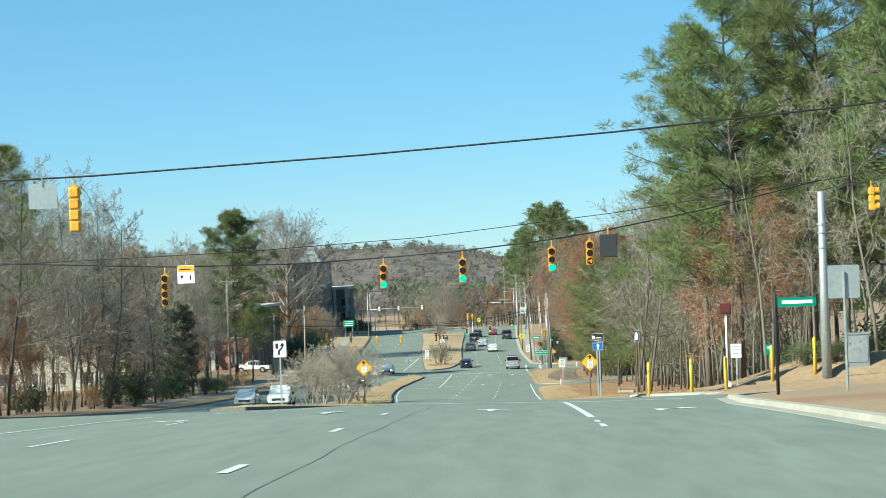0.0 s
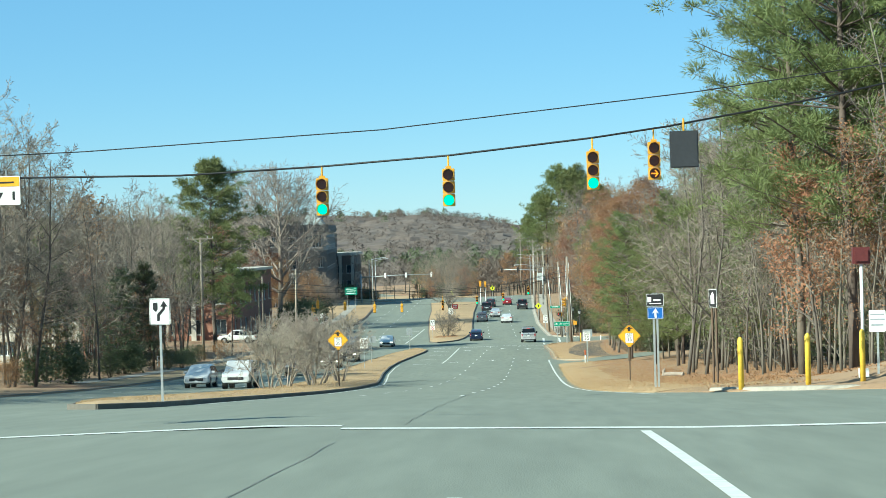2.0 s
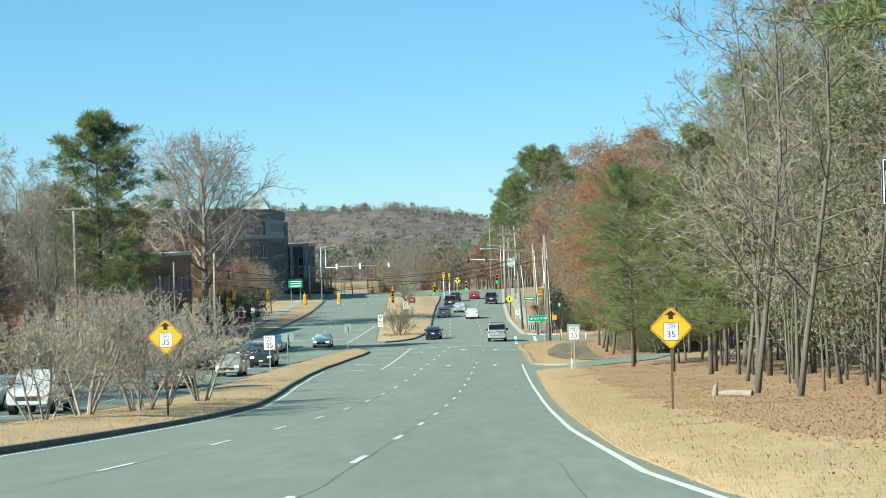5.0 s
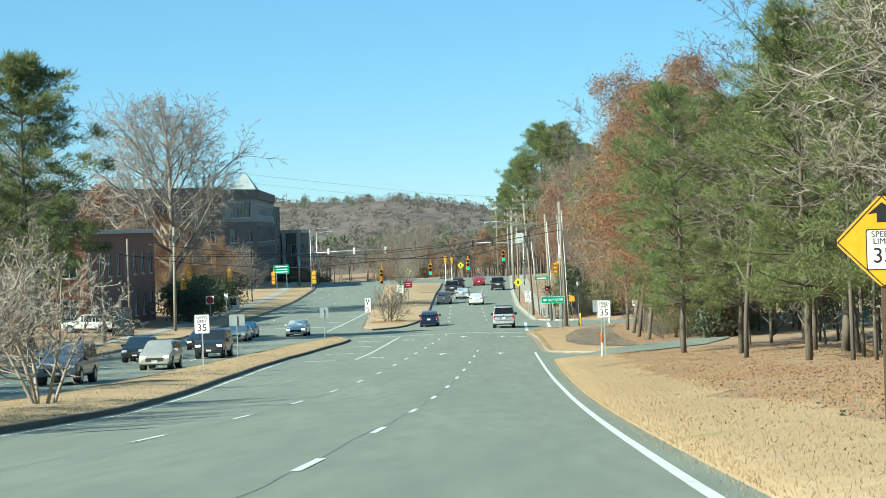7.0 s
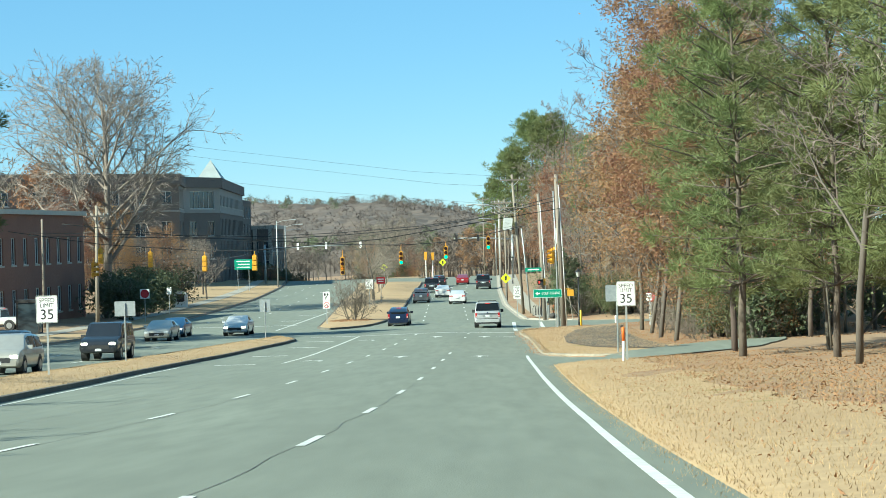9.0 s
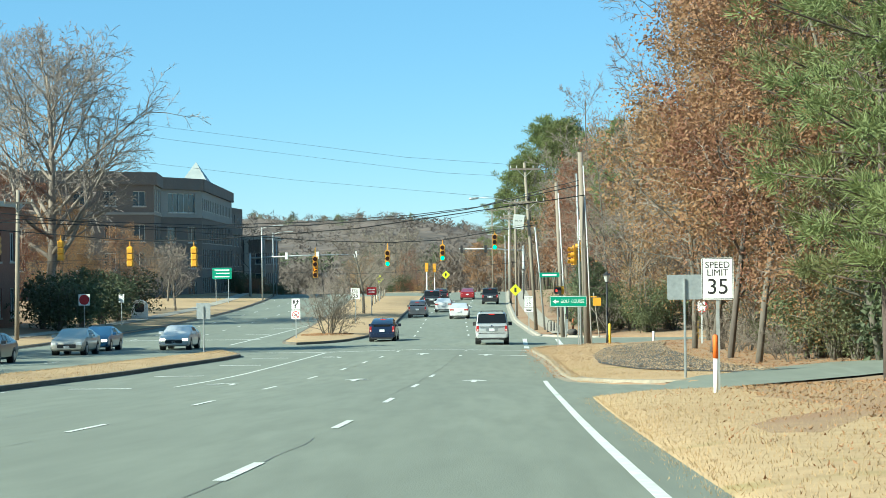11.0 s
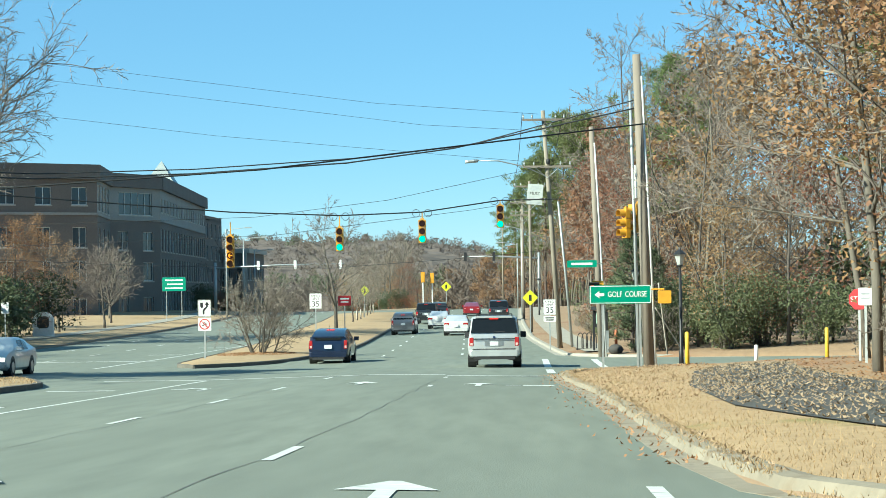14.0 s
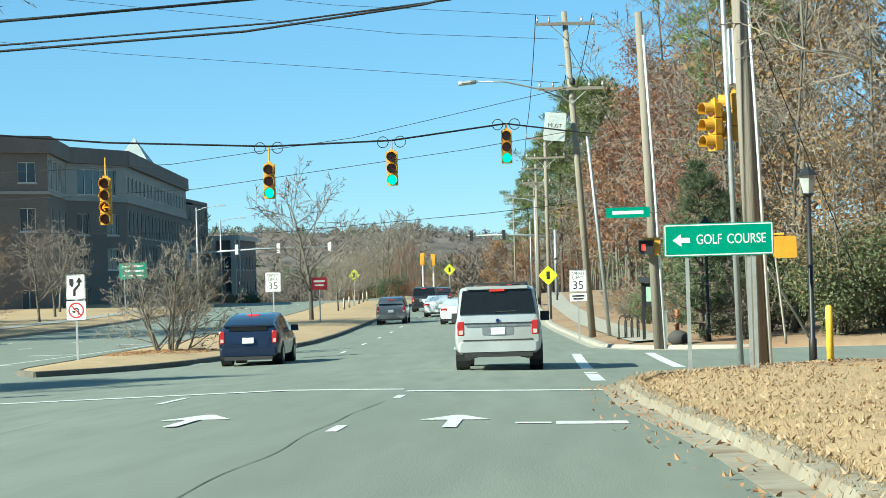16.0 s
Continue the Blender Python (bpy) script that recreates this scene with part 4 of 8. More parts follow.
for k in range(30):
    # thickets from the ground up behind the footpath and beyond the side street
    y = 256 + 1.75 * k + r.uniform(-0.8, 0.8) if k < 18 else 330 + 3.4 * (k - 18) + r.uniform(-1, 1)
    x = path_right(min(y, 299)) + (r.uniform(3.2, 7.5) if y < 294 else r.uniform(3.5, 8)) if y < 309 else bend(y) + r.uniform(7.2, 13)
    plant(r.choice((BUSH_GREEN, BUSH_BROWN, BUSH_BROWN)) if y < 290 else r.choice((BUSH_GREEN, BUSH_GREEN, BUSH_BROWN)), x, y, r.uniform(0.8, 1.6), group="thickets at the edge of the woods")
for k in range(40):
    y = 255 + 2.1 * k + r.uniform(-0.8, 0.8) if k < 26 else 330 + 3.2 * (k - 26) + r.uniform(-1, 1)
    x = path_right(min(y, 299)) + r.uniform(3.4, 9.5) if y < 309.5 else bend(y) + r.uniform(7.4, 14)
    plant(r.choice((UNDER_BROWN, UNDER_BROWN, UNDER_OLIVE)), x, y, r.uniform(0.65, 1.25), group="understory of the woods")
for k in range(22):
    y = 148 + 4.2 * k + r.uniform(-1.5, 1.5)
    plant(r.choice((UNDER_BROWN, UNDER_OLIVE, UNDER_OLIVE)), r.uniform(13.0, 20.0), y, r.uniform(0.9, 1.5), group="understory of the woods")
for k in range(16):
    y = 256 + 3.2 * k + r.uniform(-1, 1)
    x = path_right(min(y, 299)) + r.uniform(1.6, 5.5)
    plant(BRUSH, x, y, r.uniform(0.5, 1.15), group="brush at the edge of the woods")
for k in range(26):
    y = 331 + 2.6 * k + r.uniform(-1, 1)
    plant(r.choice((BUSH_GREEN, BRUSH, BRUSH, BUSH_BROWN)), bend(y) + r.uniform(6.4, 9.0), y, r.uniform(0.5, 0.95), group="brush at the edge of the woods")
for k in range(18):
    y = 254 + 2.8 * k + r.uniform(-1, 1)
    plant(r.choice((BUSH_DARK, BUSH_DARK, BUSH_GREEN)), path_right(min(y, 299)) + r.uniform(4.5, 8.5), y, r.uniform(0.8, 1.4), group="thickets at the edge of the woods")
plant(CEDAR_TREE, 5.4, 331.5, 0.9), plant(CEDAR_TREE, 6.6, 335, 0.75)
plant(HEDGE, 13.6, 96.0 + 3.4, 1.0, z=land_z(13.6, 99.4)), plant(HEDGE, 16.2, 99.5, 1.0), plant(HEDGE, 15.0, 99.3, 0.8)

# woods far along the road on the right
for k in range(36):
    y = 345 + 7.9 * k + r.uniform(-3, 3)
    x = bend(y) + 10.5 + r.uniform(0, 7) + 0.01 * (y - 340)
    kind = r.choice((OAK_FAR, OAK_FAR, BARE_FAR, OAK_FAR, BARE_FAR)) 
    plant(kind, x, y, r.uniform(1.15, 1.55), group=WOODS)
for x, y, size in ((3.8, 566, 0.84), (9.5, 560, 1.02), (7.0, 578, 1.1), (14.0, 570, 0.95), (2.0, 592, 0.9), (12.0, 592, 1.12), (18.5, 580, 0.92), (-1.0, 606, 0.72)):
    plant(PINE_TALL, x, y, size, group=WOODS)

# left of the far carriageway
LEFT = "trees beyond the far carriageway"
for kind, x, y, size in ((PINE_WIDE, -39.7, 293, 1.0), (PINE_B, -45, 300, 0.85), (PINE_B, -36.6, 286, 0.55), (BARE_BIG, -41.6, 376, 1.07), (BARE_BIG, -52, 330, 0.75), (BARE_A, -43, 232, 1.0), (PINE_B, -48, 240, 0.75),
                         (CEDAR_TREE, -38.5, 226, 1.5), (BARE_A, -41, 240, 1.0), (BARE_A, -38.5, 178, 0.8), (OAK_A, -40, 165, 0.6), (OAK_B, -39, 190, 0.7), (BARE_A, -41, 154, 0.8), (PINE_B, -38, 128, 0.8),
                         (PINE_A, -46.5, 190, 1.0), (PINE_B, -50, 198, 1.1), (BARE_A, -40, 186, 1.2), (BARE_A, -43, 205, 1.2), (BARE_A, -47, 178, 1.25), (OAK_B, -42, 385, 0.85), (OAK_B, -40, 399, 0.7), (OAK_B, -45, 405, 0.75), (UNDER_BROWN, -37.5, 388, 1.0), (UNDER_BROWN, -39, 410, 0.9), (UNDER_BROWN, -46, 392, 1.2), (OAK_A, -46, 372, 0.75), (OAK_A, -43, 392, 0.7), (STREET_TREE, -37.5, 402, 1.0), (STREET_TREE, -37, 418, 1.0), (STREET_TREE, -40, 436, 1.0), (STREET_TREE, -44, 455, 1.05),
                         (STREET_TREE, -47, 470, 1.0), (STREET_TREE, -45, 412, 1.1)):
    plant(kind, x, y, size, group=LEFT)
for k in range(54):
    y = 104 + 3.4 * k + r.uniform(-2, 2)
    x = left_edge(y) - r.uniform(5, 14)
    if 225 < y < 250 or y > 275:
        x -= 6
    if y > 286:
        continue
    plant(r.choice((BARE_B, BARE_A, BARE_B, BARE_A, BARE_A, BARE_A)), x, y, r.uniform(0.85, 1.2), group=LEFT)
for k in range(38):
    y = 108 + 4.9 * k + r.uniform(-3, 3)
    plant(r.choice((BARE_FAR, OAK_FAR, BARE_FAR, BARE_FAR)), left_edge(y) - r.uniform(15, 34), y, r.uniform(1.1, 1.45), group=LEFT)
for x, y, size in ((-62, 318, 1.2), (-72, 322, 1.3), (-58, 306, 1.2), (-66, 300, 1.25), (-78, 340, 1.4), (-60, 372, 1.2), (-54, 384, 1.1), (-70, 300, 1.2), (-50, 398, 1.0), (-57, 410, 1.1)):
    plant(r.choice((BARE_FAR, OAK_FAR, BARE_FAR)), x, y, size * 1.2, group=LEFT)
for k in range(22):
    y = 135 + 6.5 * k + r.uniform(-2, 2)
    plant(r.choice((BUSH_BROWN, BUSH_DARK, BUSH_GREEN)), left_edge(y) - r.uniform(4.5, 8.5), y, r.uniform(0.6, 1.0), group="shrubs along the far carriageway")
for k in range(9):
    plant(BUSH_DARK, -35.6 - (k % 2) * 2.4 - 0.2 * k, 352 + 5.2 * k, 1.25 + 0.1 * (k % 3), group="shrubs along the far carriageway")

for x, y, size in ((-41.5, 214, 1.5), (-38.8, 238, 1.6), (-42, 258, 1.7)):
    plant(CEDAR_TREE, x, y, size, label="tall dark cedar among bare trees", group="cedars along the far carriageway")
for k in range(16):
    y = 112 + 9.6 * k + r.uniform(-2, 2)
    plant(r.choice((UNDER_BROWN, UNDER_BROWN, UNDER_OLIVE)), left_edge(y) - r.uniform(6, 11), y, r.uniform(0.8, 1.3), group="understory of the woods")

# medians
for x, y, size in ((-16.0, 160.0, 1.2), (-15.6, 165.5, 1.4), (-14.6, 170, 1.51), (-14.9, 177, 1.46), (-14.2, 184.5, 1.42)):
    plant(CRAPE, x, y, size, z=road_z(y) + 0.2, group="crape myrtles on the median")
plant(SHRUB_BARE, -12.7, 336.0, 1.55, z=road_z(335) + 0.2)
plant(STREET_TREE, -14.9, 402, 1.3, z=road_z(402) + 0.2, label="young leafless tree on a grass median")
for k in range(7):
    x, y = -16.0 - 0.22 * k, 432 + 7.5 * k
    plant(STREET_TREE, x, y, 0.62 + 0.05 * (k % 3), z=road_z(y) + 0.2, label="small leafless tree in a pale trunk guard", group="median trees")
    tg = thing("trunk_guard", pose(x, y, road_z(y) + 0.15), "pale sleeve round a young tree's trunk", "tree guard", "trunk guards")
    part("sleeve", Shape().tube([(0, 0, -0.1), (0, 0, 0.95), (0, 0, 1.0)], [0.075, 0.075, 0.06], 10), STONE, tg, smooth=True)

for k in range(44):
    y = 526 + 3.2 * k + r.uniform(-2, 2)
    plant(BARE_FAR, r.uniform(MEDIAN3_LEFT(y) + 2, -16.0 - 0.02 * (y - 528)), y, r.uniform(0.65, 0.88), z=road_z(y) + 0.2, group="trees on the far median")


for k in range(46):
    y = 512 + 2.1 * k + r.uniform(-1.5, 1.5)
    plant(r.choice((BUSH_BROWN, BUSH_DARK, UNDER_BROWN, BUSH_BROWN)), r.uniform(MEDIAN3_LEFT(y) + 1.5, -15.5), y, r.uniform(0.6, 0.95), z=road_z(y) + 0.2, group="undergrowth on the far median")
for k in range(26):
    y = 500 + 5.0 * k + r.uniform(-2, 2)
    plant(r.choice((BUSH_DARK, BUSH_BROWN)), max(left_edge(y) - r.uniform(2.5, 7.0), -44.6 if y < 628 else -90), y, r.uniform(0.7, 1.1), group="undergrowth past the crest")


# ---- far hill and woods ----
ridge_top = curve([(-700, 24), (-420, 25), (-200, 26.5), (-120, 26.2), (-62, 26.2), (-36, 23), (-12, 18.5), (30, 16.5), (600, 16)])


def ridge_z(x, y):
    up = min(max((y - 870) / 400, 0), 1)
    return -24.0 + (ridge_top(x) + 2.2 * noise.noise((x * 0.018, y * 0.01, 2))) * up * up * (3 - 2 * up)


def hill():
    s = Shape()
    xs, ys = np.linspace(-700, 600, 66), np.linspace(840, 1700, 18)
    for y in ys:
        for x in xs:
            s.v.append((float(x), float(y), ridge_z(x, y) - 0.3 + 1.2 * noise.noise((x * 0.02, y * 0.02, 1))))
    n = len(xs)
    s.f = [(a * n + i, a * n + i + 1, (a + 1) * n + i + 1, (a + 1) * n + i) for a in range(len(ys) - 1) for i in range(n - 1)]
    tagged(part("hill", s, FAR_WOOD, smooth=True), "low wooded hill on the horizon", "hill", kind="structure")


def far_wood(name, label, mat, count, where, high, wide, blades, seed, thick, long, canopy=None):
    """Many distant trees in one object: tapered trunks and loose sprays of twig or needle blades."""
    r = random.Random(seed)
    s = Shape()
    if canopy:
        # the closed, lumpy canopy under the loose sprays: x and y ranges, step, ground
        x0, x1, y0, y1, step, ground = canopy
        xs, ys = np.arange(x0, x1, step), np.arange(y0, y1, step)
        for y in ys:
            for x in xs:
                x2, y2 = x + step * 0.4 * noise.noise((x, y, 9)), y + step * 0.4 * noise.noise((x, y, 5))
                s.v.append((x2, y2, ground(x, y) - 2.0 + (2.0 + high * 0.62) * min(1.0, (y - y0) / 9.0 + 0.02) + 1.9 * noise.noise((x * 0.16, y * 0.16, 0)) + 1.2 * noise.noise((x * 0.41, y * 0.41, 3))))
        m = len(xs)
        s.f += [(a * m + i, a * m + i + 1, (a + 1) * m + i + 1, (a + 1) * m + i) for a in range(len(ys) - 1) for i in range(m - 1)]
    for _ in range(count):
        x, y, z = where(r)
        h, w = high * r.uniform(0.85, 1.12), wide * r.uniform(0.7, 1.25)
        for _ in range(blades):
            a, q = r.random() * 6.28, r.random()
            c = Vector((x + math.cos(a) * w * q * 0.8, y + math.sin(a) * w * q * 0.8, z + h * (0.35 + 0.62 * r.random() * math.sqrt(1 - 0.8 * q * q))))
            u = Vector((r.gauss(0, 0.8), r.gauss(0, 0.8), 0.7)).normalized()
            v = u.orthogonal().normalized()
            v.rotate(Matrix.Rotation(r.random() * 6.28, 3, u))
            k, b = len(s.v), h * thick
            s.v += [tuple(c - v * b), tuple(c + v * b), tuple(c + u * h * long * r.uniform(0.6, 1.3))]
            s.f.append((k, k + 1, k + 2))
        s.tube([(x, y, z - 1), (x, y, z + h * 0.7)], [h * 0.018, h * 0.006], 3, caps=False)
    tagged(part(name, s, mat), label, "woods", kind="stuff")


def on_ridge(r):
    x, y = r.uniform(-420, 160), r.uniform(900, 1320)
    return x, y, ridge_z(x, y)


def at_ridge_foot(r):
    x, y = r.uniform(-170, 20), r.uniform(930, 1000)
    return x, y, ridge_z(x, y)


def pine_spots(r):
    x, y = (r.uniform(-400, 60), r.uniform(1010, 1310)) if r.random() < 0.7 else (r.gauss(-75, 30), 1305)
    return x, y, ridge_z(x, y)


def in_valley(r):
    while True:
        x, y = r.uniform(-190, 90), r.uniform(600, 850)
        if y > 790 or not left_edge(y) - 4 < x < right_edge(y) + 3:
            return x, y, road_z(y)


def valley_pines(r):
    while True:
        x, y = r.gauss(-34, 15), r.uniform(690, 800)
        if not left_edge(y) - 4 < x < right_edge(y) + 3:
            return x, y, road_z(y)


hill()
# bare and russet trees beyond the crest, on falling ground
r = random.Random(41)
for k in range(26):
    y = 560 + 4.6 * k + r.uniform(-3, 3)
    x = right_edge(y) + 4.0 + 22.0 * ((k * 0.382) % 1.0)
    plant(r.choice((BARE_FAR, BARE_FAR, BARE_FAR, OAK_FAR) if x < 4 else (OAK_FAR, BARE_FAR)), x, y, r.uniform(0.8, 1.0) * (1.15 if x > 5 else 1.0), group="trees past the crest")
for k in range(60):
    y = 524 + 2.6 * k + r.uniform(-3, 3)
    x = left_edge(y) - 4.0 - 42.0 * ((k * 0.618) % 1.0)
    if y > 632 or x > -44.5:
        plant(BARE_FAR, x, y, r.uniform(0.7, 0.95), group="trees past the crest")
for k in range(26):
    y = 384 + 7.6 * k + r.uniform(-2, 2)
    plant(r.choice((BARE_FAR, OAK_FAR, BARE_A)), right_edge(y) + r.uniform(7.5, 15), y, r.uniform(0.9, 1.3), group="trees past the crest")
far_wood("far_bare_woods", "distant leafless woods on the hill", FAR_WOOD, 1500, on_ridge, 11, 5.6, 70, 1, 0.02, 0.12, (-420, 160, 900, 1330, 4.5, ridge_z))
far_wood("far_pine_woods", "distant pines among the woods", FAR_PINE, 46, pine_spots, 11.5, 4.2, 170, 2, 0.024, 0.12)
far_wood("foot_pine_woods", "distant pines at the foot of the hill", FAR_PINE, 90, at_ridge_foot, 11.5, 3.8, 150, 5, 0.022, 0.12)
far_wood("valley_bare_woods", "distant leafless woods beyond the road", FAR_WOOD, 760, in_valley, 11.5, 4.6, 170, 3, 0.009, 0.2)
far_wood("valley_pine_woods", "distant pines beyond the road", FAR_PINE, 46, valley_pines, 12.5, 3.4, 300, 4, 0.014, 0.1)


def scatter(name, label, mat, count, where, blade, seed, kind="blade"):
    """Loose blades of grass or fallen leaves on the land, in one object."""
    r = random.Random(seed)
    s = Shape()
    for _ in range(count):
        x, y, z = where(r)
        a = r.random() * 6.28
        c, e = math.cos(a), math.sin(a)
        k = len(s.v)
        if kind == "blade":
            h, w = blade * r.uniform(0.5, 1.3), blade * 0.16
            s.v += [(x - c * w, y - e * w, z - 0.01), (x + c * w, y + e * w, z - 0.01), (x + r.gauss(0, h * 0.6), y + r.gauss(0, h * 0.6), z + h)]
            s.f.append((k, k + 1, k + 2))
        else:
            h = blade * r.uniform(0.6, 1.3)
            s.v += [(x - c * h, y - e * h, z + 0.012), (x + e * h * 0.5, y - c * h * 0.5, z + 0.03 * r.random() + 0.008), (x + c * h, y + e * h, z + 0.02 + 0.05 * r.random()), (x - e * h * 0.5, y + c * h * 0.5, z + 0.015)]
            s.f += [(k, k + 1, k + 2), (k, k + 2, k + 3)]
    return tagged(part(name, s, mat), label, "ground cover", kind="stuff")


def verge_spot(r):
    while True:
        y = r.uniform(100, 303)
        if 235.5 < y < 247.5:
            continue
        x = right_edge(y) + 0.35 * (y > 250) + 6.0 * r.random() ** 1.5
        if y > 252 and path_left(y) - 0.1 < x < path_right(y) + 0.1:
            continue
        return x, y, land_z(x, y) + 0.018


def edge_spot(r):
    y = r.uniform(104, 234.5)
    x = right_edge(y) + r.gauss(0.0, 0.16)
    return x, y, max(land_z(x, y), road_z(y) + crown(x))


def median_spot(r):
    y = r.uniform(96, 296)
    a, b = MEDIAN_LEFT(y) + 0.2, MEDIAN_RIGHT(y) - 0.2
    x = r.uniform(a, b)
    return x, y, road_z(y) + crown(x) + 0.15 + 0.09 * math.sin(math.pi * (x - a) / (b - a))


def wood_spot(r):
    while True:
        y = r.uniform(100, 320)
        x = 2.2 + r.uniform(3.0, 18)
        if 238 < y < 251 or 309 < y or (y > 252 and path_left(y) < x < path_right(y)):
            continue
        return x, y, land_z(x, y)


def path_spot(r):
    y = r.uniform(249, 299)
    x = r.uniform(path_left(y), path_right(y))
    return x, y, land_z(x, y) + 0.043


def corner_spot(r):
    y = r.uniform(272, 307)
    x = right_edge(y) + 0.3 + 3.0 * r.random() ** 1.4
    return x, y, land_z(x, y) + 0.02


def kerb_spot(r):
    y = r.uniform(254, 300)
    x = right_edge(y) - abs(r.gauss(0, 0.35))
    return x, y, road_z(y) + crown(x) + 0.015


scatter("verge_grass", "dry tan grass blades along the road's edge", BLADE, 72000, verge_spot, 0.042, 1)
scatter("edge_grass", "ragged dry grass over the asphalt's edge", BLADE, 12000, edge_spot, 0.03, 5)
scatter("median_grass", "dry tan grass blades on the median", BLADE, 36000, median_spot, 0.06, 2)
scatter("leaf_litter", "fallen russet leaves under the woods", LITTER, 30000, wood_spot, 0.06, 3, "leaf")
scatter("path_leaves", "pale fallen leaves on the footpath", PATH_LEAF, 5200, path_spot, 0.042, 4, "leaf")
scatter("corner_leaves", "fallen brown leaves on the corner grass", PALE_LITTER, 3600, corner_spot, 0.03, 6, "leaf")
scatter("kerb_leaves", "fallen leaves along the kerb", LITTER, 420, kerb_spot, 0.035, 7, "leaf")


def kerb_top_spot(r):
    y = r.uniform(251, 307)
    x = right_edge(y) + 0.36 - abs(r.gauss(0, 0.16))
    return x, y, road_z(y) + crown(x) + 0.125


scatter("kerb_grass", "dry grass creeping over the kerb", BLADE, 9000, kerb_top_spot, 0.035, 12)
scatter("kerb_top_leaves", "brown leaves drifted on the kerb", PALE_LITTER, 700, kerb_top_spot, 0.03, 13, "leaf")


def verge_leaf_spot(r):
    while True:
        y = r.uniform(104, 235.5)
        x = right_edge(y) + 0.3 + 7.5 * r.random() ** 0.6
        if noise.noise((x * 0.5, y * 0.3, 4)) > -0.15:
            return x, y, land_z(x, y) + 0.02


def mulch_spot(r):
    a, q = r.random() * 6.28, r.random() ** 0.6
    x, y = -12.8 + 1.9 * q * math.cos(a), 335.5 + 4.5 * q * math.sin(a)
    return x, y, road_z(y) + crown(x) + 0.2 + 0.06 * (1 - q)


scatter("verge_leaves", "scattered brown leaves on the mown grass", LITTER, 8000, verge_leaf_spot, 0.03, 8, "leaf")
scatter("median_mulch", "brown leaf mulch under a bare median shrub", LITTER, 1500, mulch_spot, 0.06, 9, "leaf")


# ---- posts, signs and signals ----
def stand(x, y, z=None, turn=0.0):
    return pose(x, y, land_z(x, y) if z is None else z, 0, 0, turn)


def sign(name, label, x, y, z0, panels, post=STEEL, posts=(0.0,), turn=0.0, post_top=None, category="road sign", group=""):
    """Posts with flat panels. Each panel: name, outline, centre (x, z above the ground), front and back material, things on its face."""
    t = thing(name, pose(x, y, z0, 0, 0, turn), label, category, group)
    top = post_top or max(p[2][1] for p in panels) + 0.25
    for px in posts:
        part("post", Shape().slab([(px - 0.035, -0.3), (px + 0.035, -0.3), (px + 0.035, top), (px - 0.035, top)], 0.02, 0.06).box(px - 0.012, 0.06, -0.3, px + 0.012, 0.085, top), post, t)
    for pname, outline, (cx, cz), front, face in panels:
        ob = part(pname, Shape().slab([(cx + a, cz + b) for a, b in outline], 0.0, 0.012), SIGN_BACK, t)
        part("face", Shape().slab([(cx + a * 0.995, cz + b * 0.995) for a, b in outline], -0.005, -0.001), front, ob)
        for what in face:
            if what[0] == "text":
                _, text, size, mat, dx, dz = what
                words(text, size, mat, ob, pose(cx + dx, -0.008, cz + dz), squeeze=0.74 if size == 0.26 else 1.0)
            elif what[0] == "flat":
                _, pname2, pts, mat, dx, dz = what
                part(pname2, Shape().slab([(cx + dx + a, cz + dz + b) for a, b in pts], -0.0095 if mat is SIGN_WHITE else -0.0085, -0.0055), mat, ob)
    return t


def bar(w, h):
    return [(-w / 2, -h / 2), (w / 2, -h / 2), (w / 2, h / 2), (-w / 2, h / 2)]


def border(w, h, t=0.012, inset=0.02):
    w, h = w - 2 * inset, h - 2 * inset
    return [bar_at(0, h / 2, w, t), bar_at(0, -h / 2, w, t), bar_at(w / 2, 0, t, h), bar_at(-w / 2, 0, t, h)]


def bar_at(cx, cz, w, h):
    return [(cx + a, cz + b) for a, b in bar(w, h)]


def framed(w, h, mat, t=0.012, inset=0.02):
    return [("flat", "border", pts, mat, 0, 0) for pts in border(w, h, t, inset)]


def speed_face(w, h):
    k = h / 0.76
    return framed(w, h, BLACK) + [("text", "SPEED", 0.165 * k, BLACK, 0, 0.245 * k), ("text", "LIMIT", 0.165 * k, BLACK, 0, 0.105 * k), ("text", "35", 0.40 * k, BLACK, 0, -0.155 * k)]


def speed_sign(x, y, top, w=0.66, h=0.84, z0=None, plate=None):
    z0 = land_z(x, y) if z0 is None else z0
    panels = [("panel", rounded(w, h), (0, top - z0 - h / 2), SIGN_WHITE, speed_face(w, h))]
    if plate:
        panels.append(("plate", rounded(w, 0.3), (0, top - z0 - h - 0.2), SIGN_WHITE, [("flat", "word_bar", bar(w * 0.7, 0.06), BLACK, 0, 0.05), ("flat", "word_bar", bar(w * 0.6, 0.06), BLACK, 0, -0.06)]))
    return sign("speed_limit_sign", "white speed limit 35 sign on a steel post", x, y, z0, panels, group="speed limit signs")


def diamond(r):
    c = r * 0.07
    return [(0 - c, r - c), (-r + c, 0 + c), (-r + c, -c), (-c, -r + c), (c, -r + c), (r - c, -c), (r - c, c), (c, r - c)]


ARROW_UP = [(-0.035, -0.16), (0.035, -0.16), (0.035, 0.04), (0.12, -0.02), (0.0, 0.17), (-0.12, -0.02), (-0.035, 0.04)]
BIG_ARROW = [(-0.07, -0.13), (0.07, -0.13), (0.07, 0.02), (0.19, 0.0), (0.0, 0.19), (-0.19, 0.0), (-0.07, 0.02)]


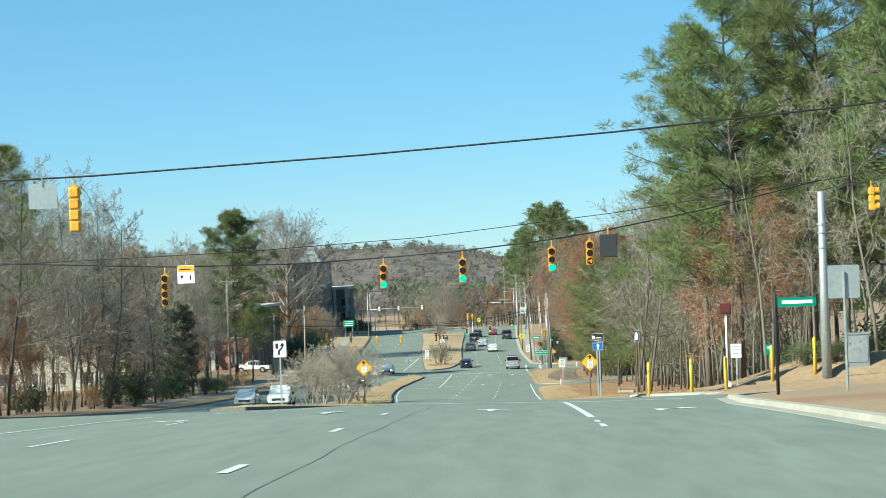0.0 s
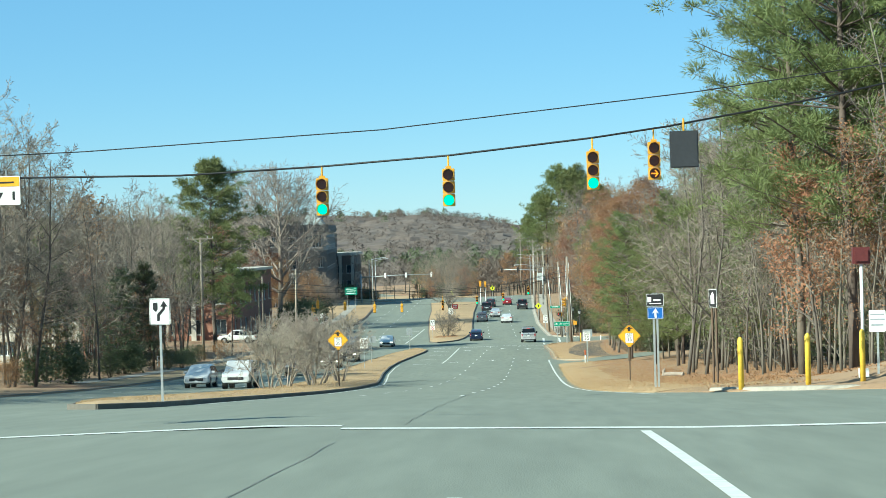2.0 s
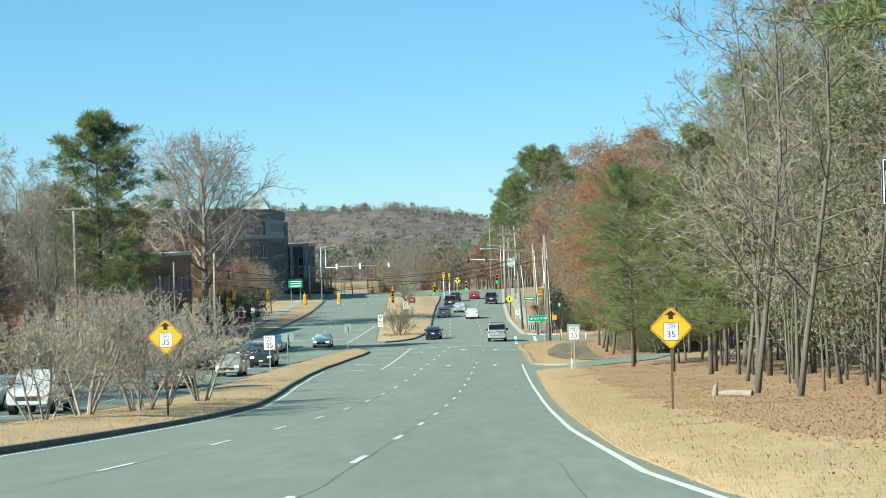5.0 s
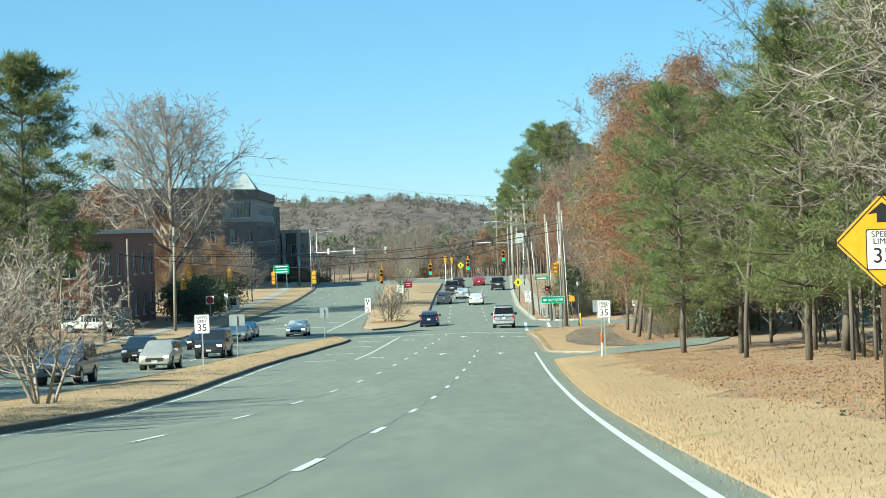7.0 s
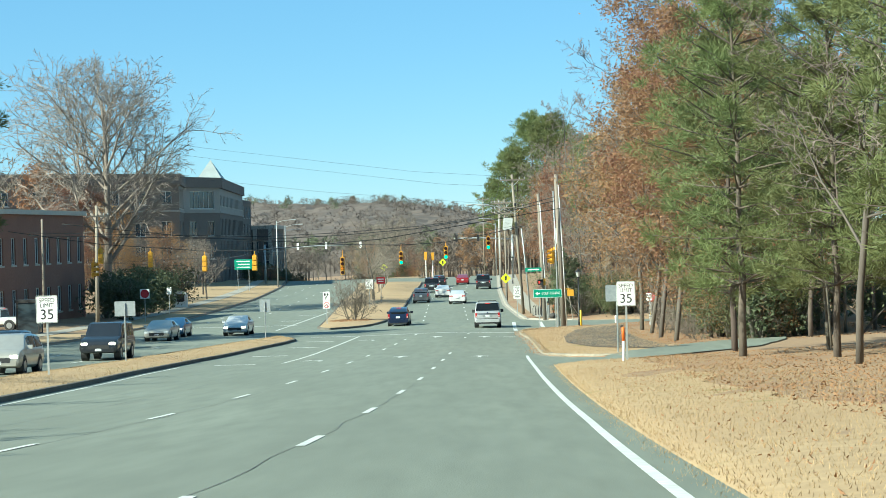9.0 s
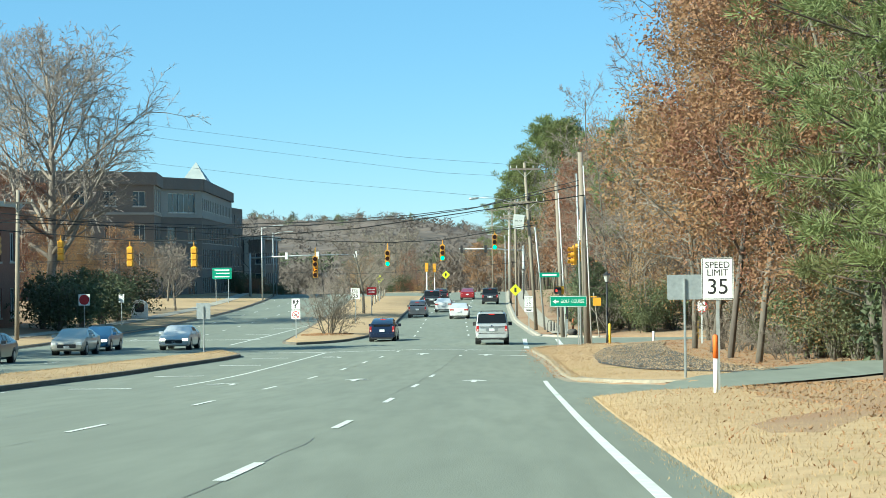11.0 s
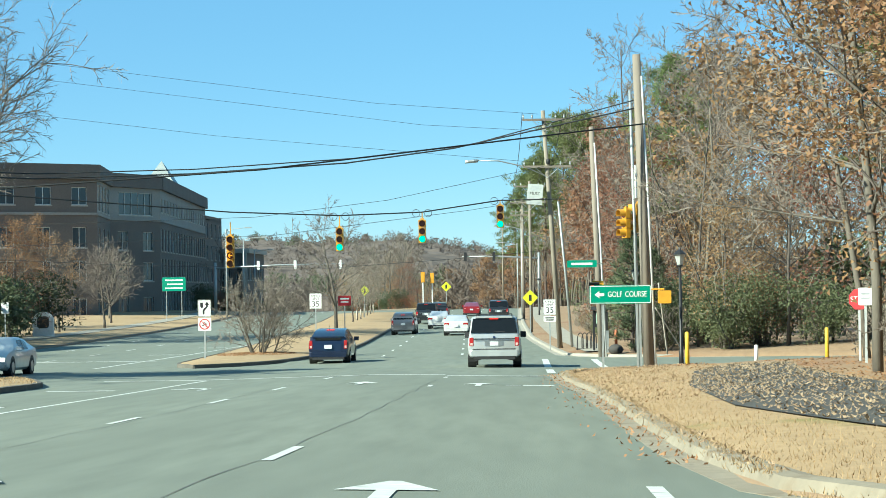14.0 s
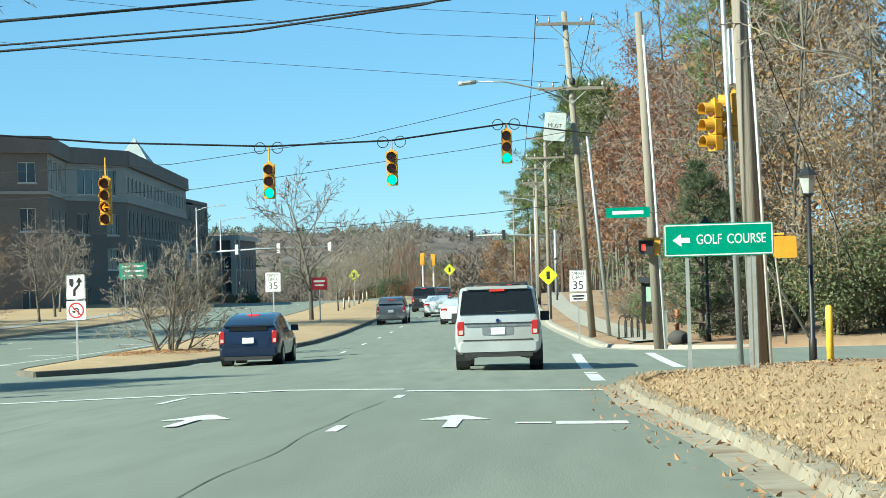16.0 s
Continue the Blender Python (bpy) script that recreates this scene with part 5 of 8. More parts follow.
def reduced_speed_sign(x, y, centre, z0, post):
    r = 0.66
    w, h = 0.46, 0.56
    face = [("flat", "ahead_arrow", [(a * 1.05, b * 0.85) for a, b in BIG_ARROW], BLACK, 0, 0.37), ("flat", "inset", rounded(w, h, 0.03), BLACK, 0, -0.11),
            ("flat", "inset_face", rounded(w - 0.03, h - 0.03, 0.03), SIGN_WHITE, 0, -0.11)]
    t = sign("reduced_speed_sign", "yellow diamond sign warning of speed limit 35 ahead", x, y, z0, [("panel", diamond(r), (0, centre - z0), SIGN_YELLOW, face)], post=post, post_top=centre - z0 + 0.3, group="yellow speed warnings")
    for text, size, dz in (("SPEED", 0.115, 0.095), ("LIMIT", 0.115, 0.0), ("35", 0.29, -0.2)):
        words(text, size, BLACK, t.children[-1], pose(0, -0.0115, centre - z0 + dz))
    for k in ((1, 1), (1, -1), (-1, 1), (-1, -1)):
        a, b = (0, k[0] * (r - 0.05)), (k[1] * (r - 0.05), 0)
        n = Vector((b[0] - a[0], b[1] - a[1])).normalized()
        q = Vector((-n.y, n.x)) * 0.008
        part("border", Shape().slab([(p[0] + s * q.x, centre - z0 + p[1] + s * q.y) for p, s in ((a, 1), (b, 1), (b, -1), (a, -1))], -0.0085, -0.0055), BLACK, t.children[-1])
    return t


def keep_right_sign(x, y, top, z0, w, h, uturn=False):
    face = framed(w, h, BLACK) + [
        ("flat", "island_mark", [(-0.2 * w, -0.06 * h), (-0.12 * w, 0.05 * h), (-0.12 * w, 0.3 * h), (-0.34 * w, 0.3 * h), (-0.34 * w, 0.05 * h)], BLACK, 0.02 * w, 0.03),
        ("flat", "arrow_stem", [(-0.16 * w, -0.36 * h), (-0.03 * w, -0.36 * h), (-0.02 * w, -0.15 * h), (0.23 * w, 0.08 * h), (0.23 * w, 0.22 * h), (0.11 * w, 0.22 * h), (0.11 * w, 0.12 * h), (-0.16 * w, -0.1 * h)], BLACK, 0.02 * w, 0),
        ("flat", "arrow_head", [(-0.01 * w, 0.18 * h), (0.36 * w, 0.18 * h), (0.17 * w, 0.4 * h)], BLACK, 0.02 * w, 0)]
    panels = [("panel", rounded(w, h), (0, top - z0 - h / 2), SIGN_WHITE, face)]
    if uturn:
        c = top - z0 - h - 0.34
        ring = lambda r0: [(r0 * math.cos(a), r0 * math.sin(a)) for a in (2 * math.pi * k / 20 for k in range(20))]
        panels.append(("plate", rounded(w, 0.6), (0, c), SIGN_WHITE, [("flat", "red_ring", ring(0.25), SIGN_RED, 0, 0), ("flat", "ring_centre", ring(0.2), SIGN_WHITE, 0, 0)]))
    t = sign("keep_right_sign", "white sign with a curving black arrow on a median", x, y, z0, panels, group="keep right signs")
    if uturn:
        plate = [c for c in t.children if c.name.startswith("plate")][0]
        s = Shape()
        for k in range(9):
            a0, a1 = math.pi * k / 8, math.pi * (k + 1) / 8
            if k < 8:
                s.slab([(0.09 * math.cos(a0), c + 0.09 * math.sin(a0)), (0.09 * math.cos(a1), c + 0.09 * math.sin(a1)), (0.045 * math.cos(a1), c + 0.045 * math.sin(a1)), (0.045 * math.cos(a0), c + 0.045 * math.sin(a0))], -0.013, -0.0105)
        s.slab([(0.045, c - 0.14), (0.09, c - 0.14), (0.09, c), (0.045, c)], -0.013, -0.0105)
        s.slab([(-0.14, c - 0.02), (0.0, c - 0.02), (-0.07, c - 0.11)], -0.013, -0.0105)
        part("turn_arrow", s, BLACK, plate)
        part("red_bar", Shape().slab([(-0.16, c + 0.19), (-0.19, c + 0.16), (0.16, c - 0.19), (0.19, c - 0.16)], -0.0155, -0.0135), SIGN_RED, plate)
    return t


def blank_sign(x, y, top, w, h, z0=None, label="bare grey back of a road sign on a steel post", post=STEEL):
    z0 = land_z(x, y) if z0 is None else z0
    return sign("road_sign", label, x, y, z0, [("panel", rounded(w, h), (0, top - z0 - h / 2), SIGN_WHITE, [])], turn=180, post=post)


# first crossing and verge
keep_right_sign(-11.03, 96.2, -2.38, road_z(96.2) + 0.12, 0.62, 0.78)
sg = sign("hotel_guide_sign", "black guide panel over a blue arrow panel", 4.12, 108.0, land_z(4.12, 108),
          [("panel", rounded(0.61, 0.46), (0, 3.03), BLACK, [("flat", "logo_block", bar(0.13, 0.17), SIGN_WHITE, -0.2, 0.02), ("flat", "logo_bar", bar(0.25, 0.06), SIGN_WHITE, 0.06, 0.0), ("flat", "logo_bar", bar(0.42, 0.03), SIGN_WHITE, 0.0, -0.12)] + framed(0.61, 0.46, SIGN_WHITE)),
           ("plate", rounded(0.55, 0.40), (0, 2.58), SIGN_BLUE, [("flat", "arrow", ARROW_UP, SIGN_WHITE, 0, 0)] + framed(0.55, 0.40, SIGN_WHITE))], posts=(-0.06, 0.06))
sign("trail_sign", "narrow brown-black marker panel on two dark posts", 6.2, 109.0, land_z(6.2, 109),
     [("panel", rounded(0.42, 0.66), (0, 3.0), BLACK, [("flat", "symbol", [(-0.08, -0.2), (0.1, -0.2), (0.1, 0.1), (0.02, 0.22), (-0.08, 0.1)], SIGN_WHITE, -0.03, 0.0)] + framed(0.42, 0.66, SIGN_WHITE))], post=BROWN_POST, posts=(-0.1, 0.1), turn=-52)
reduced_speed_sign(5.15, 151.0, -6.72, land_z(5.15, 151), BROWN_POST)
reduced_speed_sign(-12.08, 162.5, -7.12, road_z(162.5) + 0.2, BROWN_POST)
speed_sign(-16.0, 229.6, -10.4, 0.78, 0.98, road_z(229.6) + 0.2)
blank_sign(-16.9, 250.0, -11.25, 0.95, 0.68, road_z(250) + 0.2)
blank_sign(-15.6, 300.9 - 6.2, -12.62, 0.72, 0.85, road_z(295) + 0.15)
speed_sign(4.87, 233.0, -10.5, 0.70, 0.92)
blank_sign(5.3, 247.0, -11.0, 0.98, 0.71)
mk = thing("marker_post", stand(4.63, 231.2), "white marker post with an orange sleeve in dry grass", "marker post")
part("post", Shape().tube([(0, 0, -0.2), (0, 0, 0.75)], 0.05, 10), SIGN_WHITE, mk, smooth=True)
part("sleeve", Shape().tube([(0, 0, 0.75), (0, 0, 1.22), (0, 0, 1.25)], [0.056, 0.056, 0.03], 10), MARKER_ORANGE, mk, "orange sleeve", smooth=True)
keep_right_sign(-14.36, 329.0, -13.1, road_z(329) + 0.15, 0.61, 0.78, True)
speed_sign(-13.35, 370, -13.02, 0.8, 1.0, road_z(370) + 0.2)
speed_sign(1.45 + 0.2, 344.0, -13.4, 0.66, 0.84, plate=True)
gs = sign("guide_sign", "green golf course guide sign with a white arrow", 3.52, 303.6, land_z(3.5, 303.6),
          [("panel", rounded(2.06, 0.62, 0.05), (0, 2.47), SIGN_GREEN, [("flat", "border", p, SIGN_WHITE, 0, 0) for p in border(2.06, 0.62, 0.02, 0.03)] +
            [("flat", "arrow", [(-0.16, 0.0), (0.0, 0.12), (0.0, 0.045), (0.16, 0.045), (0.16, -0.045), (0.0, -0.045), (0.0, -0.12)], SIGN_WHITE, -0.7, 0), ("text", "GOLF", 0.26, SIGN_WHITE, -0.18, 0), ("text", "COURSE", 0.26, SIGN_WHITE, 0.52, 0)])], posts=(-0.6, 0.55, 0.65), post_top=2.74)
sign("red_guide_sign", "small dark red sign with worn white bars on a median", -13.6, 395, road_z(395) + 0.2, [("panel", rounded(1.0, 0.78), (0, 2.4), SIGN_RED, [("flat", "word_bar", bar(0.7, 0.12), SIGN_WHITE, 0, 0.15), ("flat", "word_bar", bar(0.6, 0.1), SIGN_WHITE, 0, -0.1)])])
for x, y, z in ((-16.4, 452, -12.9), (0.75, 385, -13.2), (-8.5, 470, -12.6)):
    sign("warning_sign", "lime yellow diamond warning sign far along the road", x, y, land_z(x, y) + (0.2 if x < 0 else 0), [("panel", diamond(0.58), (0, z - land_z(x, y) - 0.4), SIGN_LIME, [("flat", "symbol", bar(0.2, 0.45), BLACK, 0, 0)])], group="far warning signs")
sign("no_entry_sign", "small red and white sign by the far carriageway", -33.0, 349, land_z(-33, 349), [("panel", rounded(0.9, 0.9), (0, 2.6), SIGN_WHITE, [("flat", "disc", [(0.4 * math.cos(2 * math.pi * k / 18), 0.4 * math.sin(2 * math.pi * k / 18)) for k in range(18)], SIGN_RED, 0, 0)])])
sg = sign("direction_sign", "green direction sign with white bars near the far crossing", -36.5, 452, land_z(-36.5, 452), [("panel", rounded(2.5, 1.45, 0.1), (0, 3.8), SIGN_GREEN, [("flat", "word_bar", bar(1.9, 0.14), SIGN_WHITE, 0, 0.42), ("flat", "word_bar", bar(1.7, 0.14), SIGN_WHITE, 0.1, 0.0), ("flat", "word_bar", bar(1.9, 0.14), SIGN_WHITE, 0, -0.42)])], posts=(-0.8, 0.8))
sign("road_sign", "small white plate on a thin post by the pavement", -34.4, 372, land_z(-34.4, 372), [("panel", rounded(0.5, 0.75), (0, 2.4), SIGN_WHITE, [])])

# corner of the first crossing
sn = thing("street_name_sign", stand(6.6, 53.7), "green street name blade on a black post", "street sign")
part("post", Shape().tube([(0, 0, -0.3), (0, 0, 2.55), (0, 0, 2.6)], [0.045, 0.045, 0.03], 10), BLACK, sn, smooth=True)
bl = part("blade", Shape().slab([(a + 0.56, b + 2.36) for a, b in rounded(0.98, 0.23, 0.03)], -0.02, 0.0), SIGN_GREEN, sn, "green blade")
part("word_bar", Shape().slab([(a + 0.56, b + 2.36) for a, b in bar(0.78, 0.09)], -0.025, -0.021), SIGN_WHITE, bl)
blank_sign(8.1, 52.0, 0.6, 0.78, 0.82, label="grey back of a road sign on a pale post")
for x, y in ((6.12, 98.9), (8.1, 98.6), (9.7, 98.4), (11.9, 98.6), (13.9, 98.5)):
    b = thing("bollard", stand(x, y), "yellow steel bollard beside the kerb", "bollard", "yellow bollards")
    part("pipe", Shape().tube([(0, 0, -0.2), (0, 0, 1.45), (0, 0, 1.53), (0, 0, 1.57)], [0.085, 0.085, 0.065, 0.02], 12), BOLLARD_YELLOW, b, smooth=True)
for x, y, mat, h in ((5.95, 306.6, BOLLARD_YELLOW, 1.15), (8.6, 309.0, SIGN_WHITE, 0.62), (11.2, 309.5, BOLLARD_YELLOW, 1.15)):
    b = thing("bollard", stand(x, y), "slim post bollard at the end of the footpath", "bollard", "footpath bollards")
    part("pipe", Shape().tube([(0, 0, -0.2), (0, 0, h - 0.05), (0, 0, h)], [0.075, 0.075, 0.03], 12), mat, b, smooth=True)
rb = thing("beacon_post", stand(9.9, 99.5), "white post with a dark red beacon box", "beacon")
part("post", Shape().tube([(0, 0, -0.3), (0, 0, 3.5)], 0.05, 8), SIGN_WHITE, rb, smooth=True)
part("footing", Shape().box(-0.14, -0.14, -0.2, 0.14, 0.14, 0.25), SIGN_WHITE, rb)
part("box", Shape().box(-0.26, -0.12, 3.45, 0.26, 0.12, 3.95).box(-0.2, -0.17, 3.52, 0.2, -0.12, 3.88), material("dark_red_box", (0.12, 0.02, 0.02), rough=0.6), rb, "dark red box")
sign("notice_sign", "white notice with grey bars on a thin post", 10.3, 99.2, land_z(10.3, 99.2), [("panel", rounded(0.5, 0.66), (0, 1.6), SIGN_WHITE, [("flat", "word_bar", bar(0.42, 0.05), SIGN_BACK, 0, 0.2), ("flat", "word_bar", bar(0.45, 0.05), SIGN_BACK, 0, 0.05), ("flat", "word_bar", bar(0.36, 0.05), SIGN_BACK, 0, -0.12)])], turn=-12)
sign("small_green_sign", "small green and white plate on a short post", 12.0, 100.2, land_z(12, 100.2), [("panel", rounded(0.35, 0.5), (0, 1.0), SIGN_GREEN, [("flat", "word_bar", bar(0.2, 0.12), SIGN_WHITE, 0, 0.1)])])
cb = thing("signal_cabinet", stand(15.9, 98.9), "grey steel control cabinet on a bank", "cabinet")
part("body", Shape().box(-0.55, -0.4, -0.4, 0.55, 0.4, 1.35).box(-0.6, -0.45, 1.35, 0.6, 0.45, 1.42), SIGN_BACK, cb)
part("door", Shape().box(-0.48, -0.43, 0.05, 0.48, -0.4, 1.28), STEEL, cb)
sp = thing("signal_pole", stand(14.37, 98.0), "thick grey steel strain pole for signal wires", "pole")
part("pole", Shape().tube([(0, 0, -0.4), (0.0, 0, 4.0), (0.02, 0, 8.52), (0.02, 0, 8.58)], [0.24, 0.2, 0.165, 0.05], 14), STEEL, sp, smooth=True)
for z in (6.6, 7.0, 5.9):
    part("clamp", Shape().tube([(0.0, 0, z), (0.0, 0, z + 0.09)], 0.215, 14), STEEL, sp)


def signal(x, y, top, lit="green", turn=0.0, sections=3, label="", wire=0.35, group="traffic signals"):
    """A yellow signal head hung by a bracket: housing, lenses under hoods, back."""
    t = thing("traffic_signal", pose(x, y, top, 0, 0, turn), label or f"yellow traffic signal with its {lit} lit, on a wire", "traffic signal", group)
    h = 0.355 * sections
    body = Shape()
    for k in range(sections):
        z = -0.355 * (k + 1)
        body.ring_solid([[(a, yy, z + 0.1775 + b) for a, b in rounded(w, w2, 0.03)] for yy, w, w2 in ((-0.10, 0.34, 0.345), (0.06, 0.34, 0.345), (0.13, 0.24, 0.25))])
    part("housing", body, SIGNAL_YELLOW, t)
    part("bracket", Shape().tube([(0, 0, -0.02), (0, 0, wire)], 0.025, 6).box(-0.08, -0.05, 0.0, 0.08, 0.05, 0.06), SIGNAL_YELLOW, t)
    for k in range(sections):
        z = -0.355 * k - 0.1775
        mat = LENS_DARK
        if lit == "green" and k == sections - 1:
            mat = LENS_GREEN
        disc = [(0.145 * math.cos(a), z + 0.145 * math.sin(a)) for a in (2 * math.pi * i / 20 for i in range(20))]
        lens = part("lens", Shape().slab(disc, -0.115, -0.10), mat, t)
        if lit in ("right arrow", "left arrow") and k == (sections - 1 if lit == "right arrow" else 2):
            g = 1 if lit == "right arrow" else -1
            s = Shape().slab([(g * -0.09, z - 0.018), (g * 0.06, z - 0.018), (g * 0.06, z + 0.018), (g * -0.09, z + 0.018)][::g], -0.121, -0.116)
            s.slab([(g * 0.0, z + 0.09), (g * 0.03, z + 0.1), (g * 0.11, z), (g * 0.07, z)][::g], -0.121, -0.116).slab([(g * 0.0, z - 0.09), (g * 0.07, z), (g * 0.11, z), (g * 0.03, z - 0.1)][::g], -0.121, -0.116)
            part("arrow", s, LENS_AMBER, lens)
        hood = Shape()
        angles = [radians(-30 + 240 * i / 12) for i in range(13)]
        hood.ring_solid([[(r0 * math.cos(q), yy, z + r0 * math.sin(q)) for r0, yy in ((0.152, -0.10), (0.162, -0.10), (0.162, -0.34), (0.152, -0.34))] for q in angles])
        part("hood", hood, SIGNAL_YELLOW, t)
    return t


def wire(name, points, radius, label, sag=0.0, category="cable"):
    pts = []
    for a, b in zip(points, points[1:]):
        a, b = Vector(a), Vector(b)
        n = 14
        for k in range(n):
            q = a.lerp(b, k / n)
            pts.append(q - Vector((0, 0, sag * 4 * (k / n) * (1 - k / n))))
    pts.append(Vector(points[-1]))
    return tagged(part(name, Shape().tube(pts, radius, 5), CABLE, smooth=True), label, category)


signal(-5.97, 94.4, 0.95), signal(-2.36, 93.7, 1.10), signal(1.65, 93.35, 1.45)
signal(3.37, 93.8, 1.68, "right arrow", label="yellow traffic signal with an amber arrow lit, on a wire")
signal(-15.9, 94.2, 0.86, "no", sections=4, label="yellow four-lamp traffic signal with no lamp lit, hung from a wire")
bo = thing("blank_out_sign", pose(4.2, 93.7, 1.95), "black box sign hung from a signal wire", "signal sign")
part("box", Shape().box(-0.39, -0.1, -1.02, 0.39, 0.1, 0.0).box(-0.36, -0.13, -0.99, 0.36, -0.1, -0.03), material("dark_panel", (0.045, 0.046, 0.05), rough=0.35), bo)
part("bracket", Shape().tube([(0, 0, 0), (0, 0, 0.35)], 0.025, 6), SIGNAL_YELLOW, bo)
ys = thing("yield_to_walkers_sign", pose(-14.95, 94.2, 1.25), "orange and white hanging sign with a black walking symbol bar", "signal sign")
part("panel", Shape().slab([(a, b - 0.4) for a, b in rounded(0.78, 0.82)], 0.0, 0.012), SIGN_WHITE, ys)
part("band", Shape().slab([(a, b - 0.15) for a, b in bar(0.74, 0.27)], -0.006, -0.001), SIGN_YELLOW, ys)
part("word_bar", Shape().slab([(a - 0.03, b - 0.17) for a, b in bar(0.5, 0.05)], -0.011, -0.007), BLACK, ys)
part("triangle", Shape().slab([(-0.28, -0.45), (-0.19, -0.62), (-0.1, -0.45)], -0.006, -0.001), BLACK, ys)
part("symbol", Shape().slab([(a + 0.2, b - 0.55) for a, b in bar(0.07, 0.24)], -0.006, -0.001), BLACK, ys)
part("bracket", Shape().tube([(0, 0.02, 0), (0, 0.02, 0.2)], 0.02, 6), STEEL, ys)
wire("span_wire", [(-42, 93, 3.2), (-28, 93.6, 1.9), (-15.9, 94.2, 1.22), (-10, 94.4, 1.14), (-5.97, 94.4, 1.28), (-2.36, 93.7, 1.46), (1.65, 93.4, 1.82), (3.8, 93.8, 2.1), (8.5, 95.4, 2.9), (14.37, 98.0, 4.15)], 0.03, "black span wire carrying traffic signals")
# span on the near side of the first crossing
signal(-13.75, 65, 3.8, "no", turn=180, sections=4, label="yellow back of a traffic signal hung from a wire", wire=0.25)
ob = thing("road_sign", pose(-14.75, 65.0, 3.95, 0, 0, 180), "grey back of a sign hung from a wire", "signal sign")
part("panel", Shape().slab([(a, b - 0.4) for a, b in rounded(0.9, 0.8)], 0.0, 0.012), SIGN_BACK, ob)
part("bracket", Shape().tube([(0, 0.03, -0.1), (0, 0.03, 0.16)], 0.02, 6), STEEL, ob)
wire("span_wire", [(-36, 65, 4.0), (-24, 65, 3.95), (-13.2, 65, 4.12), (-4.7, 65, 4.45), (3.2, 65, 4.87), (9.9, 65, 5.35), (24, 65, 6.6)], 0.03, "black span wire carrying traffic signals")
signal(16.4, 96.0, 3.7, "no", turn=90, label="yellow side of a traffic signal hung from a wire", wire=0.3)
wire("span_wire", [(14.37, 98.0, 3.7), (16.4, 96, 4.0), (30, 84, 5.5)], 0.025, "black wire to a strain pole")
wire("power_cable", [(-42, 91, 1.2), (-12, 91, 1.75), (-4, 91, 2.1), (4.3, 91, 2.85), (14, 91, 4.0), (30, 91, 6.5)], 0.016, "thin overhead power cable across the first crossing")

# second crossing
def cable_loops(x, y, z):
    """Rings of spare cable on either side of a signal's hanger."""
    t = thing("cable_coil", pose(x, y, z), "two rings of spare black cable on a span wire", "cable", "cable coils")
    for sx in (-1, 1):
        ring = [(sx * 0.27 + 0.17 * math.cos(a), 0.03 * math.sin(a / 2), -0.05 + 0.17 * math.sin(a)) for a in (2 * math.pi * k / 20 for k in range(21))]
        part("ring", Shape().tube(ring, 0.014, 5), CABLE, t, smooth=True)


cable_loops(-7.95, 327.35, -9.38), cable_loops(-4.28, 328.55, -9.24), cable_loops(-0.75, 330.9, -8.64)
signal(-7.95, 327.4, -9.92, wire=0.55), signal(-4.28, 328.6, -9.58, wire=0.35), signal(-0.75, 331, -8.88, wire=0.25)
signal(-12.7, 326, -10.25, "left arrow", sections=4, label="yellow four-lamp traffic signal with an amber arrow lit", wire=0.6)
wire("span_wire", [(-34, 318, -7.0), (-24, 321, -8.3), (-12.7, 326, -9.2), (-7.95, 327.4, -9.38), (-4.28, 328.6, -9.24), (-0.75, 331, -8.66), (2.4, 347, -8.0)], 0.03, "black span wire carrying traffic signals")
for x, z in ((-23.94, -9.28), (-20.18, -9.66), (-16.71, -9.7), (-27.4, -8.95)):
    signal(x, 299, z, "no", turn=180, label="yellow back of a traffic signal hung from a wire", wire=0.3)
signal(-28.3, 301, -9.9, "no", turn=70, label="yellow traffic signal on a wire, seen from its side", wire=0.3)
wire("span_wire", [(-34.0, 300, -7.6), (-27.4, 299, -8.65), (-20.18, 299, -9.3), (-16.71, 299, -9.35), (-8, 300, -8.8), (4.7, 308.5, -6.9)], 0.028, "black span wire carrying traffic signals")
signal(4.05, 309.6, -9.9, "no", turn=-62, label="yellow traffic signal on a pole, seen from its side", wire=0.1)
signal(4.5, 309.9, -9.7, "no", turn=-100, label="yellow traffic signal on a pole, seen from its side", wire=0.1)
sb = thing("signal_sign", pose(4.55, 309.5, -8.4, 0, 0, -62), "white sign plate edge-on above a pole signal", "signal sign")
part("panel", Shape().slab([(a, b - 0.5) for a, b in rounded(0.75, 1.2)], 0, 0.015), SIGN_WHITE, sb)
part("bracket", Shape().tube([(0.0, 0.03, -1.1), (0.0, 0.03, 0.1)], 0.02, 6), STEEL, sb)


